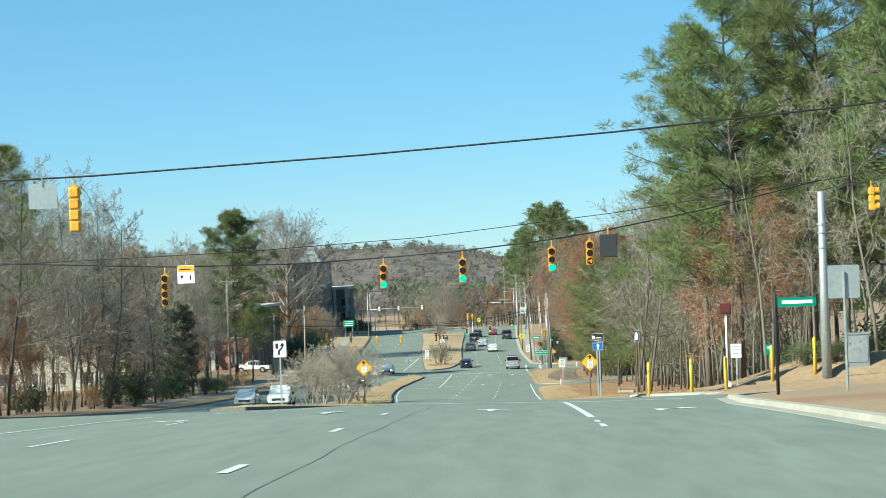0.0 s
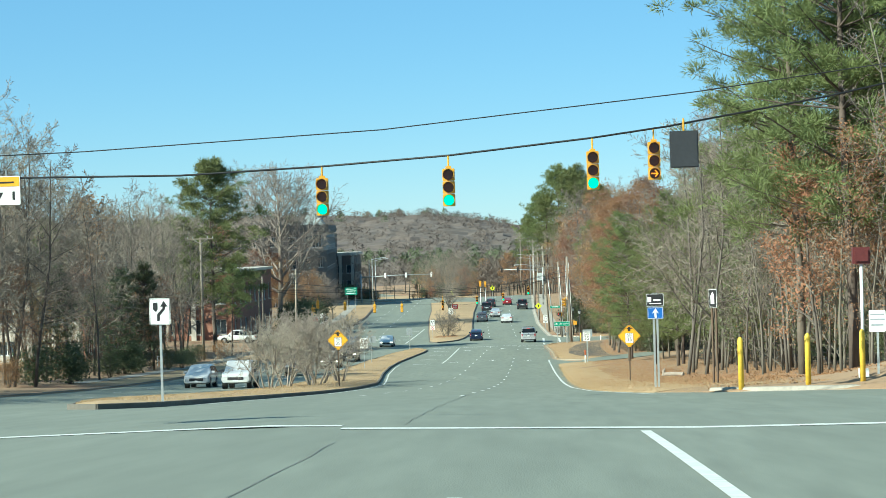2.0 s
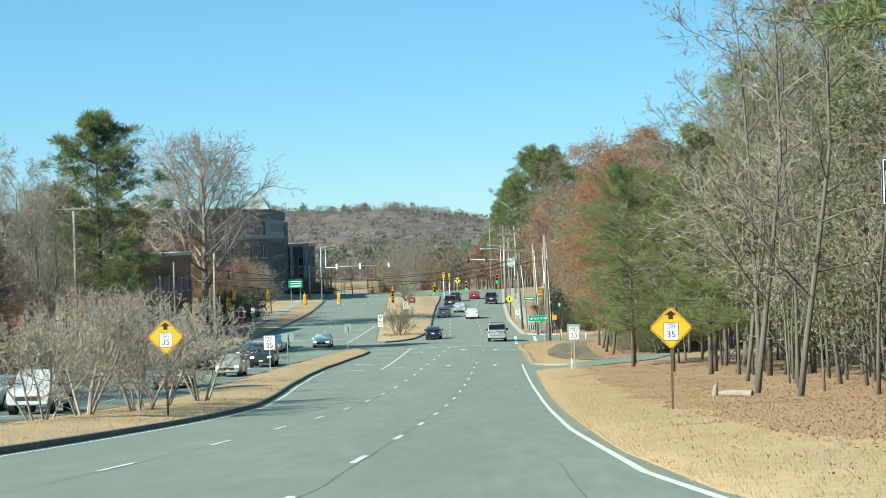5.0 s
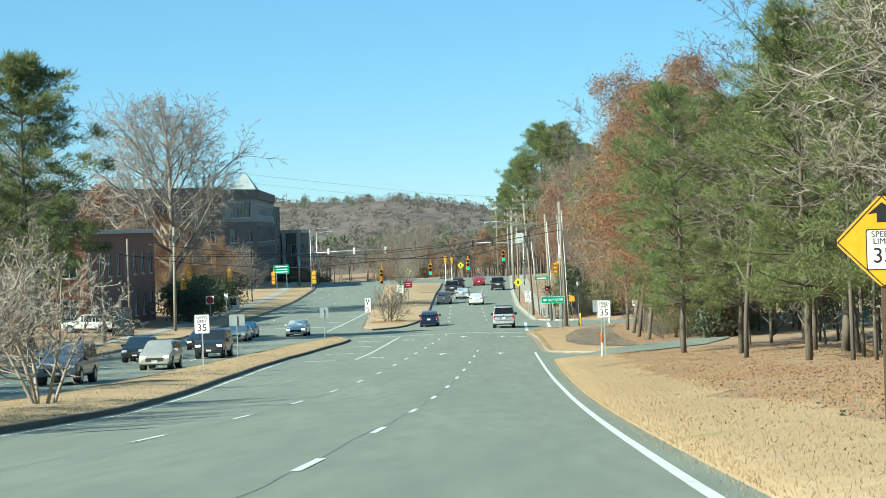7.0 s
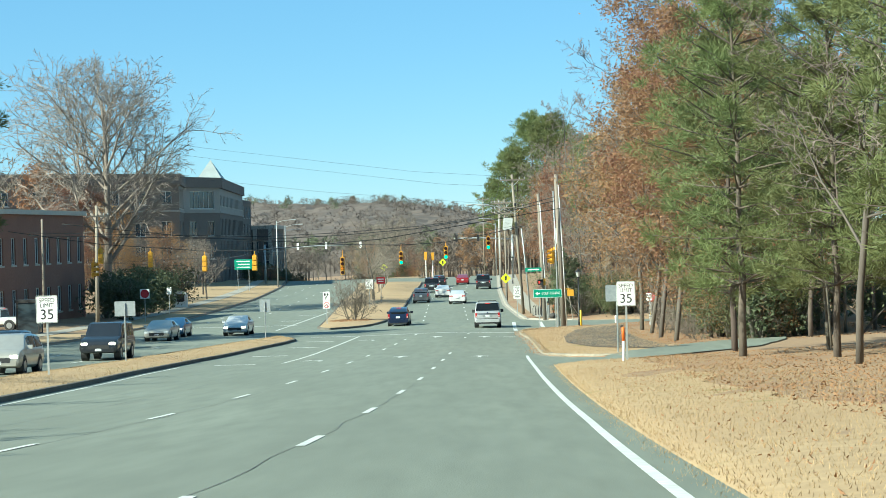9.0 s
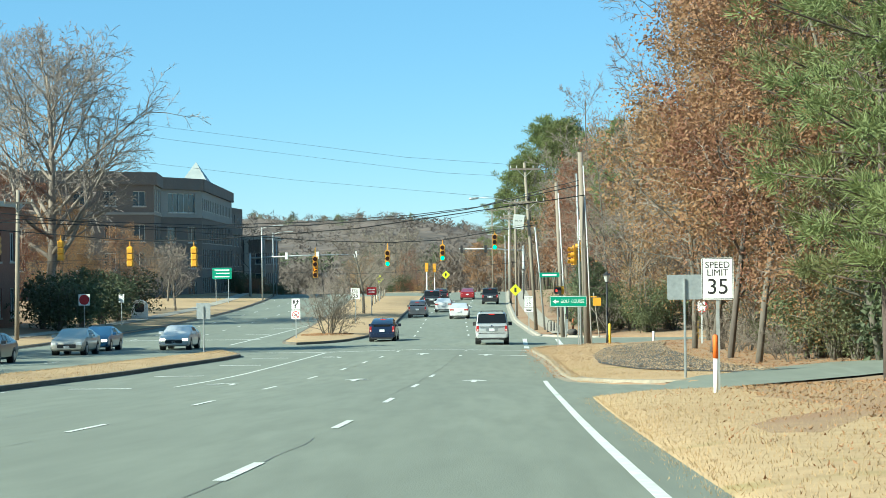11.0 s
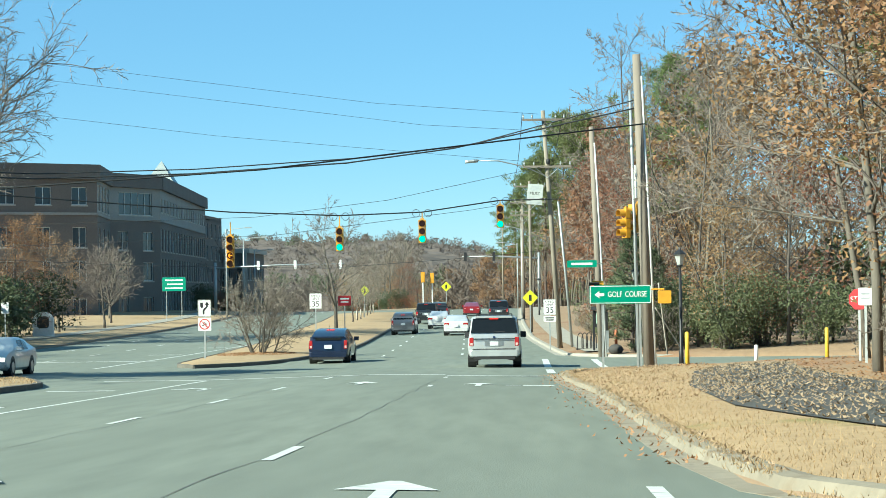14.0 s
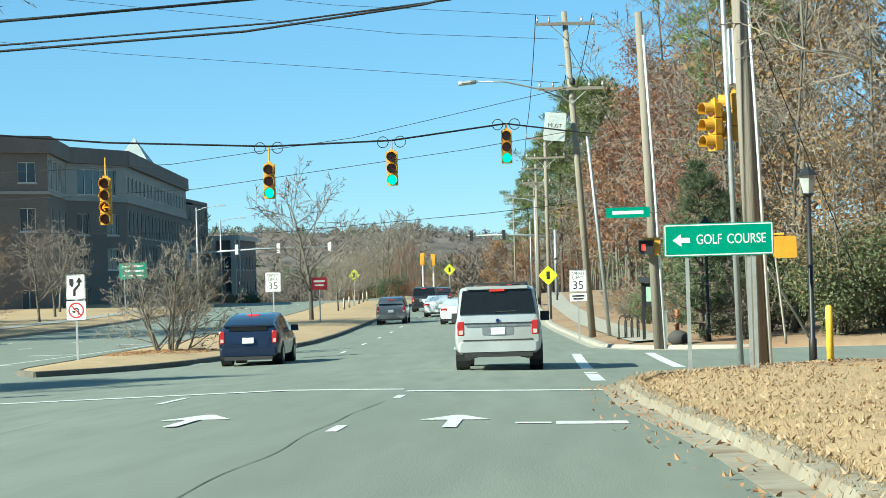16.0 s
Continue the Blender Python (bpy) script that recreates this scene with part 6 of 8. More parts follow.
def wood_pole(x, y, top, label, lean=(0, 0), arms=(), radius=0.15, steel=False, pipe=False, z0=None, group="utility poles"):
    """A utility pole with cross-arms (height below the top, half length, turn) and insulators."""
    z0 = land_z(x, y) if z0 is None else z0
    t = thing("utility_pole", pose(x, y, z0), label, "utility pole", group)
    h = top - z0
    part("shaft", Shape().tube([(0, 0, -0.4), (lean[0] * 0.5, lean[1] * 0.5, h * 0.5), (lean[0], lean[1], h)], [radius, radius * 0.87, radius * 0.72], 12), STEEL if steel else WOOD_POLE, t, smooth=True)
    if pipe:
        part("conduit", Shape().tube([(radius + 0.03, -0.06, -0.2), (lean[0] * 0.5 + radius, -0.06, h * 0.5), (lean[0] + radius * 0.75, -0.06, h * 0.93)], 0.045, 8), SIGN_WHITE, t, "pale conduit", smooth=True)
    for down, half, turn in arms:
        f = 1 - down / h
        at = pose(lean[0] * f, lean[1] * f, h - down, 0, 0, turn)
        arm = part("cross_arm", Shape().box(-half, -0.2, -0.06, half, -0.1, 0.06), WOOD_POLE, t, at=at)
        for q in (-0.95, -0.55, 0.55, 0.95):
            part("insulator", Shape().tube([(q * half, -0.15, 0.06), (q * half, -0.15, 0.14), (q * half, -0.15, 0.2), (q * half, -0.15, 0.27)], [0.02, 0.05, 0.035, 0.045], 8), STEEL, arm)
        part("brace", Shape().tube([(-half * 0.5, -0.15, -0.05), (0, -0.12, -0.6)], 0.02, 5).tube([(half * 0.5, -0.15, -0.05), (0, -0.12, -0.6)], 0.02, 5), STEEL, arm)
    return t


pa = wood_pole(2.25, 347, -3.3, "grey weathered utility pole with a cross-arm", (-0.8, -1.5), [(0.5, 1.15, 5), (3.0, 1.3, 5)], 0.145)
part("lamp_arm", Shape().tube([(-0.55, -0.9, 9.25), (-1.8, -1.2, 9.8), (-3.2, -1.5, 10.12), (-4.4, -1.6, 10.15)], 0.035, 8), STEEL, pa, smooth=True)
part("lamp_head", Shape().ring_solid([[(-4.4 - q, -1.6 + w * math.cos(a), 10.13 - 0.08 * q + 0.09 * math.sin(a)) for a in (2 * math.pi * k / 10 for k in range(10))] for q, w in ((-0.1, 0.05), (0.1, 0.15), (0.45, 0.15), (0.6, 0.05))]), STEEL, pa)
part("photocell", Shape().tube([(-0.55, -1.35, 9.9), (-0.55, -1.35, 9.95), (-0.55, -1.35, 10.15), (-0.55, -1.35, 10.2)], [0.06, 0.11, 0.11, 0.05], 12), TRIM_BLACK, pa, smooth=True)
tilt = pose(-1.28, -1.35, 8.3, 0, 6, -14)
nt = part("notice", Shape().slab(rounded(0.86, 1.1, 0.05), -0.012, 0.0), material("dull_sign_face", (0.40, 0.43, 0.42), rough=0.6), pa, "pale notice with grey letters", at=tilt)
for dz, wide, high in ((0.4, 0.6, 0.07), (0.24, 0.56, 0.1), (-0.43, 0.62, 0.07)):
    part("word_bar", Shape().slab(bar_at(0, dz, wide, high), -0.017, -0.0125), SIGN_BACK, nt)
words("MUST", 0.22, BLACK, nt, pose(0, -0.016, 0.04))
words("YIELD TO", 0.16, SIGN_BACK, nt, pose(0, -0.016, -0.2))
wood_pole(2.9, 346.2, -8.2, "slim pale steel pole beside a utility pole", (-0.7, -0.9), (), 0.08, True)
wood_pole(3.85, 329.6, -5.4, "tall bare wooden pole with a pale conduit", (-0.35, 0), (), 0.16, pipe=True)
wood_pole(4.75, 308.6, -4.4, "tall wooden pole with a pale conduit and brown foot", (-0.3, 0), (), 0.2, pipe=True)
wood_pole(4.45, 309.6, -5.6, "thin pale pole beside a wooden pole", (-0.2, 0), (), 0.07, True)
for y, top in ((392, -4.8), (440, -4.2), (500, -3.0), (570, -1.5)):
    wood_pole(bend(y) + 2.6, y, top, "weathered utility pole along the road", (0, 0), [(0.4, 1.2, 4), (1.6, 1.2, 4)], 0.135)
wood_pole(-37.5, 270, -0.6, "dark utility pole with a pale cross-arm and transformers", (0, 0), [(0.15, 1.5, 0)], 0.17)
wood_pole(-37.7, 240, -4.9, "dark utility pole among trees", (0, 0), [(0.4, 1.1, 10)], 0.15)
wood_pole(-40.2, 243, -5.3, "dark utility pole among trees", (0, 0), [(0.4, 1.1, 10)], 0.15)
wood_pole(-33.8, 330, -5.4, "weathered utility pole by the far carriageway", (0.2, 0), [(0.9, 1.0, 30)], 0.17)
wood_pole(-35.0, 300, -7.0, "wooden signal pole by the far carriageway", (0, 0), (), 0.16)
wood_pole(-38.7, 332, -6.4, "dark pole beside a brick building", (0, 0), (), 0.13)
wire("power_cable", [(4.5, 308.6, -6.3), (-2.2, 309, -7.64), (-6.0, 308.7, -8.12), (-11.5, 308, -8.46), (-17, 307, -8.6), (-33.8, 305, -7.9)], 0.028, "black overhead power cable")
wire("power_cable", [(4.5, 308.6, -6.0), (-1.6, 309.4, -7.5), (-5.4, 309, -7.92), (-11.5, 308.5, -8.27), (-17, 307.5, -8.4), (-33.8, 305, -7.7)], 0.022, "black overhead power cable")
for dx, dz in ((-1.1, 0.0), (1.1, 0.0), (0, -2.4)):
    wire("power_cable", [(1.45 + dx, 345.5, -3.4 + dz), (bend(392) + 2.6 + dx, 392, -4.5 + dz * 0.5), (bend(440) + 2.6 + dx, 440, -3.9 + dz * 0.5), (bend(500) + 2.6 + dx, 500, -2.7 + dz * 0.5), (bend(570) + 2.6 + dx, 570, -1.2)], 0.018, "thin overhead cable along the road", sag=0.7)
wire("power_cable", [(1.45, 345.5, -6.3), (-6.9, 345, -8.0), (-14, 345, -8.8), (-36, 345, -9.2)], 0.012, "thin overhead cable across the road")
wire("power_cable", [(1.45, 345.5, -8.0), (-2.5, 345, -8.6), (-13.1, 345, -9.8), (-36, 345, -10.4)], 0.012, "thin overhead cable across the road")
wire("power_cable", [(1.5, 345.5, -10.8), (-1.9, 345, -11.1), (-10.1, 345, -11.6), (-20.7, 345, -11.3), (-36, 345, -10.4)], 0.012, "thin overhead cable across the road")
for pts in ([(1.2, 345.3, -3.5), (-7.5, 345, -2.8), (-25.5, 345, -0.3), (-46, 345, 3.0)], [(1.2, 345.3, -4.4), (-5.0, 345, -4.0), (-24.8, 345, -1.3), (-46, 345, 2.0)], [(1.2, 345.3, -6.1), (-16.1, 345, -4.4), (-20.6, 345, -3.8), (-46, 345, -0.5)]):
    wire("power_cable", pts, 0.009, "thin overhead cable high across the road")
wire("guy_wire", [(1.6, 346, -4.6), (7.5, 351, -15.4)], 0.012, "guy wire of a utility pole")
wire("guy_wire", [(4.5, 308.6, -7.5), (8.2, 314, -15.2)], 0.012, "guy wire of a wooden pole")


def mast_arm(x, y, tip, arm_z, heads, label):
    """A pale steel mast with a long arm over the road and small signals on it."""
    t = thing("mast_arm", stand(x, y), label, "mast arm")
    g = land_z(x, y)
    part("mast", Shape().tube([(0, 0, -0.3), (0, 0, arm_z - g + 0.5)], [0.2, 0.15], 12), STEEL, t, smooth=True)
    part("arm", Shape().tube([(0, 0, arm_z - g - 0.2), ((tip - x) * 0.5, 0, arm_z - g + 0.1), (tip - x, 0, arm_z - g + 0.15)], [0.13, 0.1, 0.06], 10), STEEL, t, smooth=True)
    for hx in heads:
        part("signal_head", Shape().ring_solid([[(hx - x + a, yy, arm_z - g + 0.1 + b) for a, b in rounded(w, 1.06 * w / 0.34, 0.04)] for yy, w in ((-0.28, 0.34), (-0.12, 0.34), (-0.06, 0.26))]), SIGN_WHITE if x < -20 else BLACK, t)
    return t


mast_arm(-37.3, 487, -21.5, -10.0, (-32, -27.5, -22), "pale steel mast arm reaching over the far carriageway")
mast_arm(bend(482) + 4.6, 482, -7.0, -9.4, (-6.6, -3.2), "pale steel mast arm reaching over the road")
for x, y, z in ((-10.9, 465.5, -11.2), (-9.9, 466, -11.3)):
    t = thing("signal_post", pose(x, y, road_z(y) + 0.2), "yellow traffic signal on a median post", "traffic signal", "median signals")
    h = z - road_z(y) - 0.2
    part("post", Shape().tube([(0, 0, -0.3), (0, 0, h)], 0.07, 8), SIGN_WHITE, t)
    part("housing", Shape().box(-0.22, -0.15, h - 1.1, 0.22, 0.12, h + 0.05).box(-0.18, -0.3, h - 1.05, 0.18, -0.15, h - 0.02), SIGNAL_YELLOW, t)


def street_lamp(x, y, h, turn):
    t = thing("street_lamp", stand(x, y, None, turn), "tall grey street lamp with a curved arm", "street lamp", "street lamps")
    part("pole", Shape().tube([(0, 0, -0.3), (0, 0, h)], [0.11, 0.07], 10), STEEL, t, smooth=True)
    part("arm", Shape().tube([(0, 0, h - 0.3), (0.9, 0, h), (2.4, 0, h + 0.15)], 0.035, 8), STEEL, t)
    part("lamp_head", Shape().box(2.2, -0.14, h + 0.06, 2.9, 0.14, h + 0.2), STEEL, t)


for x, y, h, turn in ((-33.5, 470, 10.0, 0), (-34.5, 492, 9.5, 0), (-40, 545, 10, 0), (bend(455) + 2.5, 455, 9.5, 180), (bend(530) + 2.5, 530, 9.5, 180)):
    street_lamp(x, y, h, turn)


def post_lamp(x, y, h):
    """A black post lamp with a tapered glass lantern."""
    t = thing("post_lamp", stand(x, y), "black post lamp with a tapered glass lantern", "street lamp", "post lamps")
    part("post", Shape().tube([(0, 0, -0.2), (0, 0, 0.5), (0, 0, 0.55), (0, 0, h - 0.55)], [0.09, 0.085, 0.06, 0.05], 12), BLACK, t, smooth=True)
    part("lantern", Shape().ring_solid([[(w * math.cos(a), w * math.sin(a), z) for a in (2 * math.pi * k / 8 for k in range(8))] for z, w in ((h - 0.52, 0.1), (h - 0.15, 0.19))]), material("lantern_glass", (0.5, 0.52, 0.5), rough=0.2), t)
    part("cap", Shape().ring_solid([[(w * math.cos(a), w * math.sin(a), z) for a in (2 * math.pi * k / 8 for k in range(8))] for z, w in ((h - 0.15, 0.26), (h - 0.05, 0.14), (h + 0.03, 0.05), (h + 0.12, 0.02))]), BLACK, t)
    part("collar", Shape().ring_solid([[(w * math.cos(a), w * math.sin(a), z) for a in (2 * math.pi * k / 8 for k in range(8))] for z, w in ((h - 0.6, 0.06), (h - 0.55, 0.13), (h - 0.52, 0.11))]), BLACK, t)


post_lamp(5.92, 309.0, 4.15), post_lamp(5.5, 331.0, 3.9), post_lamp(1.9, 455.0, 3.9)
sn = thing("street_name_sign", pose(3.8, 316.0 + 12.6, -11.7), "green street name blade on a wooden pole", "street sign")
part("blade", Shape().slab([(a - 0.85, b) for a, b in rounded(1.35, 0.32, 0.03)], -0.03, 0.0), SIGN_GREEN, sn)
part("word_bar", Shape().slab([(a - 0.85, b) for a, b in bar(0.95, 0.1)], -0.036, -0.031), SIGN_WHITE, sn)
part("bracket", Shape().tube([(-0.2, -0.01, 0), (0.1, 0.9, 0)], 0.02, 6), STEEL, sn)
for x, y, z in ((4.95, 308.3, -13.1),):
    b = thing("walk_signal", pose(x, y, z), "yellow pedestrian signal box on a pole", "signal", "pedestrian signals")
    part("housing", Shape().ring_solid([[(a + 0.35, yy, c) for a, c in rounded(w, w, 0.04)] for yy, w in ((-0.2, 0.46), (0.06, 0.46), (0.12, 0.36))]), SIGNAL_YELLOW, b)
    part("bracket", Shape().tube([(-0.1, 0.1, 0.28), (0.35, 0.0, 0.28)], 0.025, 6), SIGNAL_YELLOW, b)
st = sign("stop_sign", "faded red stop sign leaning by the footpath", 10.3, 296.5, land_z(10.3, 296.5), [("panel", [(0.33 * math.cos(radians(22.5 + 45 * k)), 0.33 * math.sin(radians(22.5 + 45 * k))) for k in range(8)], (0, 1.85), SIGN_RED, [("text", "STOP", 0.22, SIGN_WHITE, 0, 0)])], turn=-25)
sign("notice_sign", "small pale notice on a leaning post", 10.0, 293.5, land_z(10, 293.5), [("panel", rounded(0.4, 0.5), (0, 1.9), SIGN_WHITE, [("flat", "word_bar", bar(0.26, 0.05), SIGN_BACK, 0, 0.08), ("flat", "word_bar", bar(0.26, 0.05), SIGN_BACK, 0, -0.05)])], turn=-20)
ws = thing("walk_signal", pose(3.72, 329.3, -12.78), "black pedestrian signal with a red symbol lit, on a yellow bracket", "signal", "pedestrian signals")
part("housing", Shape().ring_solid([[(a - 0.22, yy, c) for a, c in rounded(w, w, 0.04)] for yy, w in ((-0.2, 0.44), (0.06, 0.44), (0.12, 0.34))]), TRIM_BLACK, ws)
part("symbol", Shape().slab([(a - 0.3, c) for a, c in bar(0.13, 0.2)], -0.208, -0.2), glow("red_symbol", (0.75, 0.05, 0.04), 0.5), ws, "lit red symbol")
part("visor", Shape().box(-0.46, -0.36, 0.21, 0.02, -0.2, 0.235).box(-0.46, -0.3, -0.1, -0.44, -0.2, 0.21).box(0.0, -0.3, -0.1, 0.02, -0.2, 0.21), TRIM_BLACK, ws)
part("bracket", Shape().box(-0.3, -0.04, 0.24, 0.2, 0.06, 0.3).box(0.04, -0.12, -0.26, 0.22, 0.12, 0.3), SIGNAL_YELLOW, ws, "yellow bracket")
nb = thing("notice_board", stand(4.0, 335.5), "dark framed notice board with a pale green sheet", "notice board")
for px in (-0.32, 0.32):
    part("post", Shape().box(px - 0.05, -0.05, -0.2, px + 0.05, 0.05, 2.1), BLACK, nb)
part("panel", Shape().box(-0.27, -0.03, 1.15, 0.27, 0.03, 1.95), TRIM_BLACK, nb)
part("sheet", Shape().slab([(a, c + 1.58) for a, c in bar(0.42, 0.5)], -0.04, -0.031), material("pale_green_sheet", (0.42, 0.62, 0.48), rough=0.6), nb, "pale green sheet")
part("roof", Shape().ring_solid([[(x, -0.16, 1.98), (x, 0.16, 1.98), (x, 0.02, 2.16), (x, -0.02, 2.16)] for x in (-0.45, 0.45)]), TRIM_BLACK, nb)
br = thing("bicycle_rack", stand(3.45, 339.5), "black steel bicycle rack with looped bars", "bicycle rack")
for k in range(4):
    hoop = [(0.22 * k - 0.33 + 0.14 * math.cos(a), 0.0, 0.55 + 0.3 * math.sin(a)) for a in (math.pi * i / 8 for i in range(9))]
    part("hoop", Shape().tube([(hoop[0][0], 0, -0.1)] + hoop + [(hoop[-1][0], 0, -0.1)], 0.025, 6), TRIM_BLACK, br, smooth=True)
part("base_bar", Shape().box(-0.55, -0.04, 0.0, 0.55, 0.04, 0.06), TRIM_BLACK, br)
bd = thing("boulder", stand(4.52, 330.6), "dark rounded boulder on the corner pavement", "boulder")
part("stone", Shape().ring_solid([[(0.36 * w * math.cos(a) * (1 + 0.08 * math.sin(3 * a)), 0.3 * w * math.sin(a), z) for a in (2 * math.pi * k / 14 for k in range(14))] for z, w in ((-0.05, 0.5), (0.05, 0.8), (0.17, 1.0), (0.3, 0.88), (0.39, 0.6), (0.43, 0.25))]), material("dark_stone", (0.045, 0.043, 0.042), (0.07, 0.066, 0.062), rough=0.85, bump=0.4), bd, smooth=True)
op = thing("marker_post", stand(4.62, 332.6), "faded orange marker post by a wooden pole", "marker post")
part("post", Shape().tube([(0, 0, -0.2), (0, 0, 1.0), (0, 0, 1.05)], [0.07, 0.07, 0.04], 10), material("faded_orange", (0.45, 0.15, 0.07), rough=0.7), op, smooth=True)
for a, b in (((4.35, 333.0, -14.3), (5.9, 335.0, -15.65)), ((6.35, 335.0, -13.4), (7.3, 336.5, -14.9)), ((5.05, 309.5, -13.5), (6.1, 311.0, -15.1)), ((5.15, 309.2, -12.6), (5.5, 310.2, -15.2))):
    wire("guy_guard", [a, b], 0.028, "pale plastic guard on a guy wire").data.materials[0] = STONE
bx = thing("utility_box", stand(4.05, 332.0), "grey steel utility box by a pole", "cabinet")
part("body", Shape().box(-0.2, -0.15, -0.1, 0.2, 0.15, 1.0).box(-0.22, -0.17, 1.0, 0.22, 0.17, 1.05), SIGN_BACK, bx)
lg = thing("fallen_log", pose(8.3, 163, land_z(8.3, 163) + 0.12, 0, 8, 60), "short grey fallen log in dry grass", "log")
part("wood", Shape().tube([(0, -0.7, 0), (0, 0, 0.02), (0.05, 0.6, 0)], [0.14, 0.13, 0.1], 9), PALE_BARK, lg)
sw = thing("stump", stand(7.9, 166), "pale broken stump in dry grass", "stump")
part("wood", Shape().tube([(0, 0, -0.1), (0.03, 0, 0.35), (0.1, 0, 0.5)], [0.13, 0.1, 0.03], 9), PALE_BARK, sw)


# ---- vehicles ----
FORMS = {
    "hatchback": (4.46, 1.75, [(-0.5, 0.36, 0.78, 0.92), (-0.482, 0.27, 0.95, 1.14), (-0.40, 0.24, 0.99, 1.29), (-0.22, 0.2, 0.98, 1.43), (0.0, 0.2, 0.95, 1.49), (0.12, 0.2, 0.93, 1.42), (0.29, 0.2, 0.90, 1.03), (0.42, 0.22, 0.80, 0.86), (0.485, 0.28, 0.62, 0.68), (0.5, 0.34, 0.5, 0.55)], (1, 3), (6, 5), 0.31),
    "suv": (5.25, 2.0, [(-0.5, 0.48, 0.95, 1.10), (-0.494, 0.42, 1.14, 1.28), (-0.478, 0.40, 1.16, 1.80), (-0.45, 0.38, 1.16, 1.93), (-0.2, 0.36, 1.15, 1.96), (0.06, 0.36, 1.13, 1.95), (0.13, 0.36, 1.13, 1.90), (0.26, 0.36, 1.12, 1.24), (0.44, 0.38, 1.05, 1.13), (0.495, 0.42, 0.85, 0.95), (0.5, 0.46, 0.7, 0.8)], (1, 2), (7, 6), 0.39),
    "crossover": (4.6, 1.86, [(-0.5, 0.42, 0.88, 1.0), (-0.49, 0.34, 1.04, 1.16), (-0.455, 0.3, 1.06, 1.5), (-0.41, 0.28, 1.06, 1.62), (-0.18, 0.26, 1.04, 1.68), (0.04, 0.26, 1.02, 1.66), (0.11, 0.26, 1.01, 1.58), (0.27, 0.26, 1.0, 1.1), (0.43, 0.28, 0.9, 0.98), (0.49, 0.34, 0.72, 0.8), (0.5, 0.4, 0.6, 0.66)], (1, 2), (7, 6), 0.35),
    "sedan": (4.85, 1.85, [(-0.5, 0.4, 0.78, 0.86), (-0.487, 0.3, 0.93, 1.04), (-0.38, 0.25, 0.96, 1.09), (-0.23, 0.22, 0.95, 1.36), (-0.06, 0.2, 0.94, 1.45), (0.07, 0.2, 0.93, 1.42), (0.26, 0.2, 0.91, 1.0), (0.43, 0.22, 0.78, 0.86), (0.49, 0.28, 0.6, 0.68), (0.5, 0.34, 0.5, 0.55)], (2, 3), (6, 5), 0.33),
    "pickup": (5.6, 1.98, [(-0.5, 0.5, 0.9, 1.02), (-0.495, 0.46, 1.0, 1.08), (-0.16, 0.42, 1.02, 1.09), (-0.15, 0.42, 1.08, 1.75), (-0.1, 0.42, 1.1, 1.86), (0.06, 0.42, 1.1, 1.87), (0.11, 0.42, 1.1, 1.8), (0.23, 0.42, 1.08, 1.2), (0.44, 0.44, 1.0, 1.1), (0.495, 0.48, 0.8, 0.9), (0.5, 0.52, 0.7, 0.78)], (2, 3), (7, 6), 0.4),
}


def car_ring(y, w, low, belt, top):
    roof = w * ((0.86 if top > 1.75 else 0.78) if top - belt > 0.35 else 0.95 - 0.19 * max(top - belt - 0.1, 0) / 0.25)
    half = [(w * 0.86, low), (w * 0.97, low + 0.1), (w, (low + belt) / 2), (w * 0.985, belt - 0.08), (w * 0.95, belt), (roof, top - 0.07 if top - belt > 0.2 else top - 0.03), (roof * 0.955, top - (0.024 if top - belt > 0.2 else 0.012)), (roof * 0.82, top)]
    return [(x, y, z) for x, z in half] + [(-x, y, z) for x, z in reversed(half)]


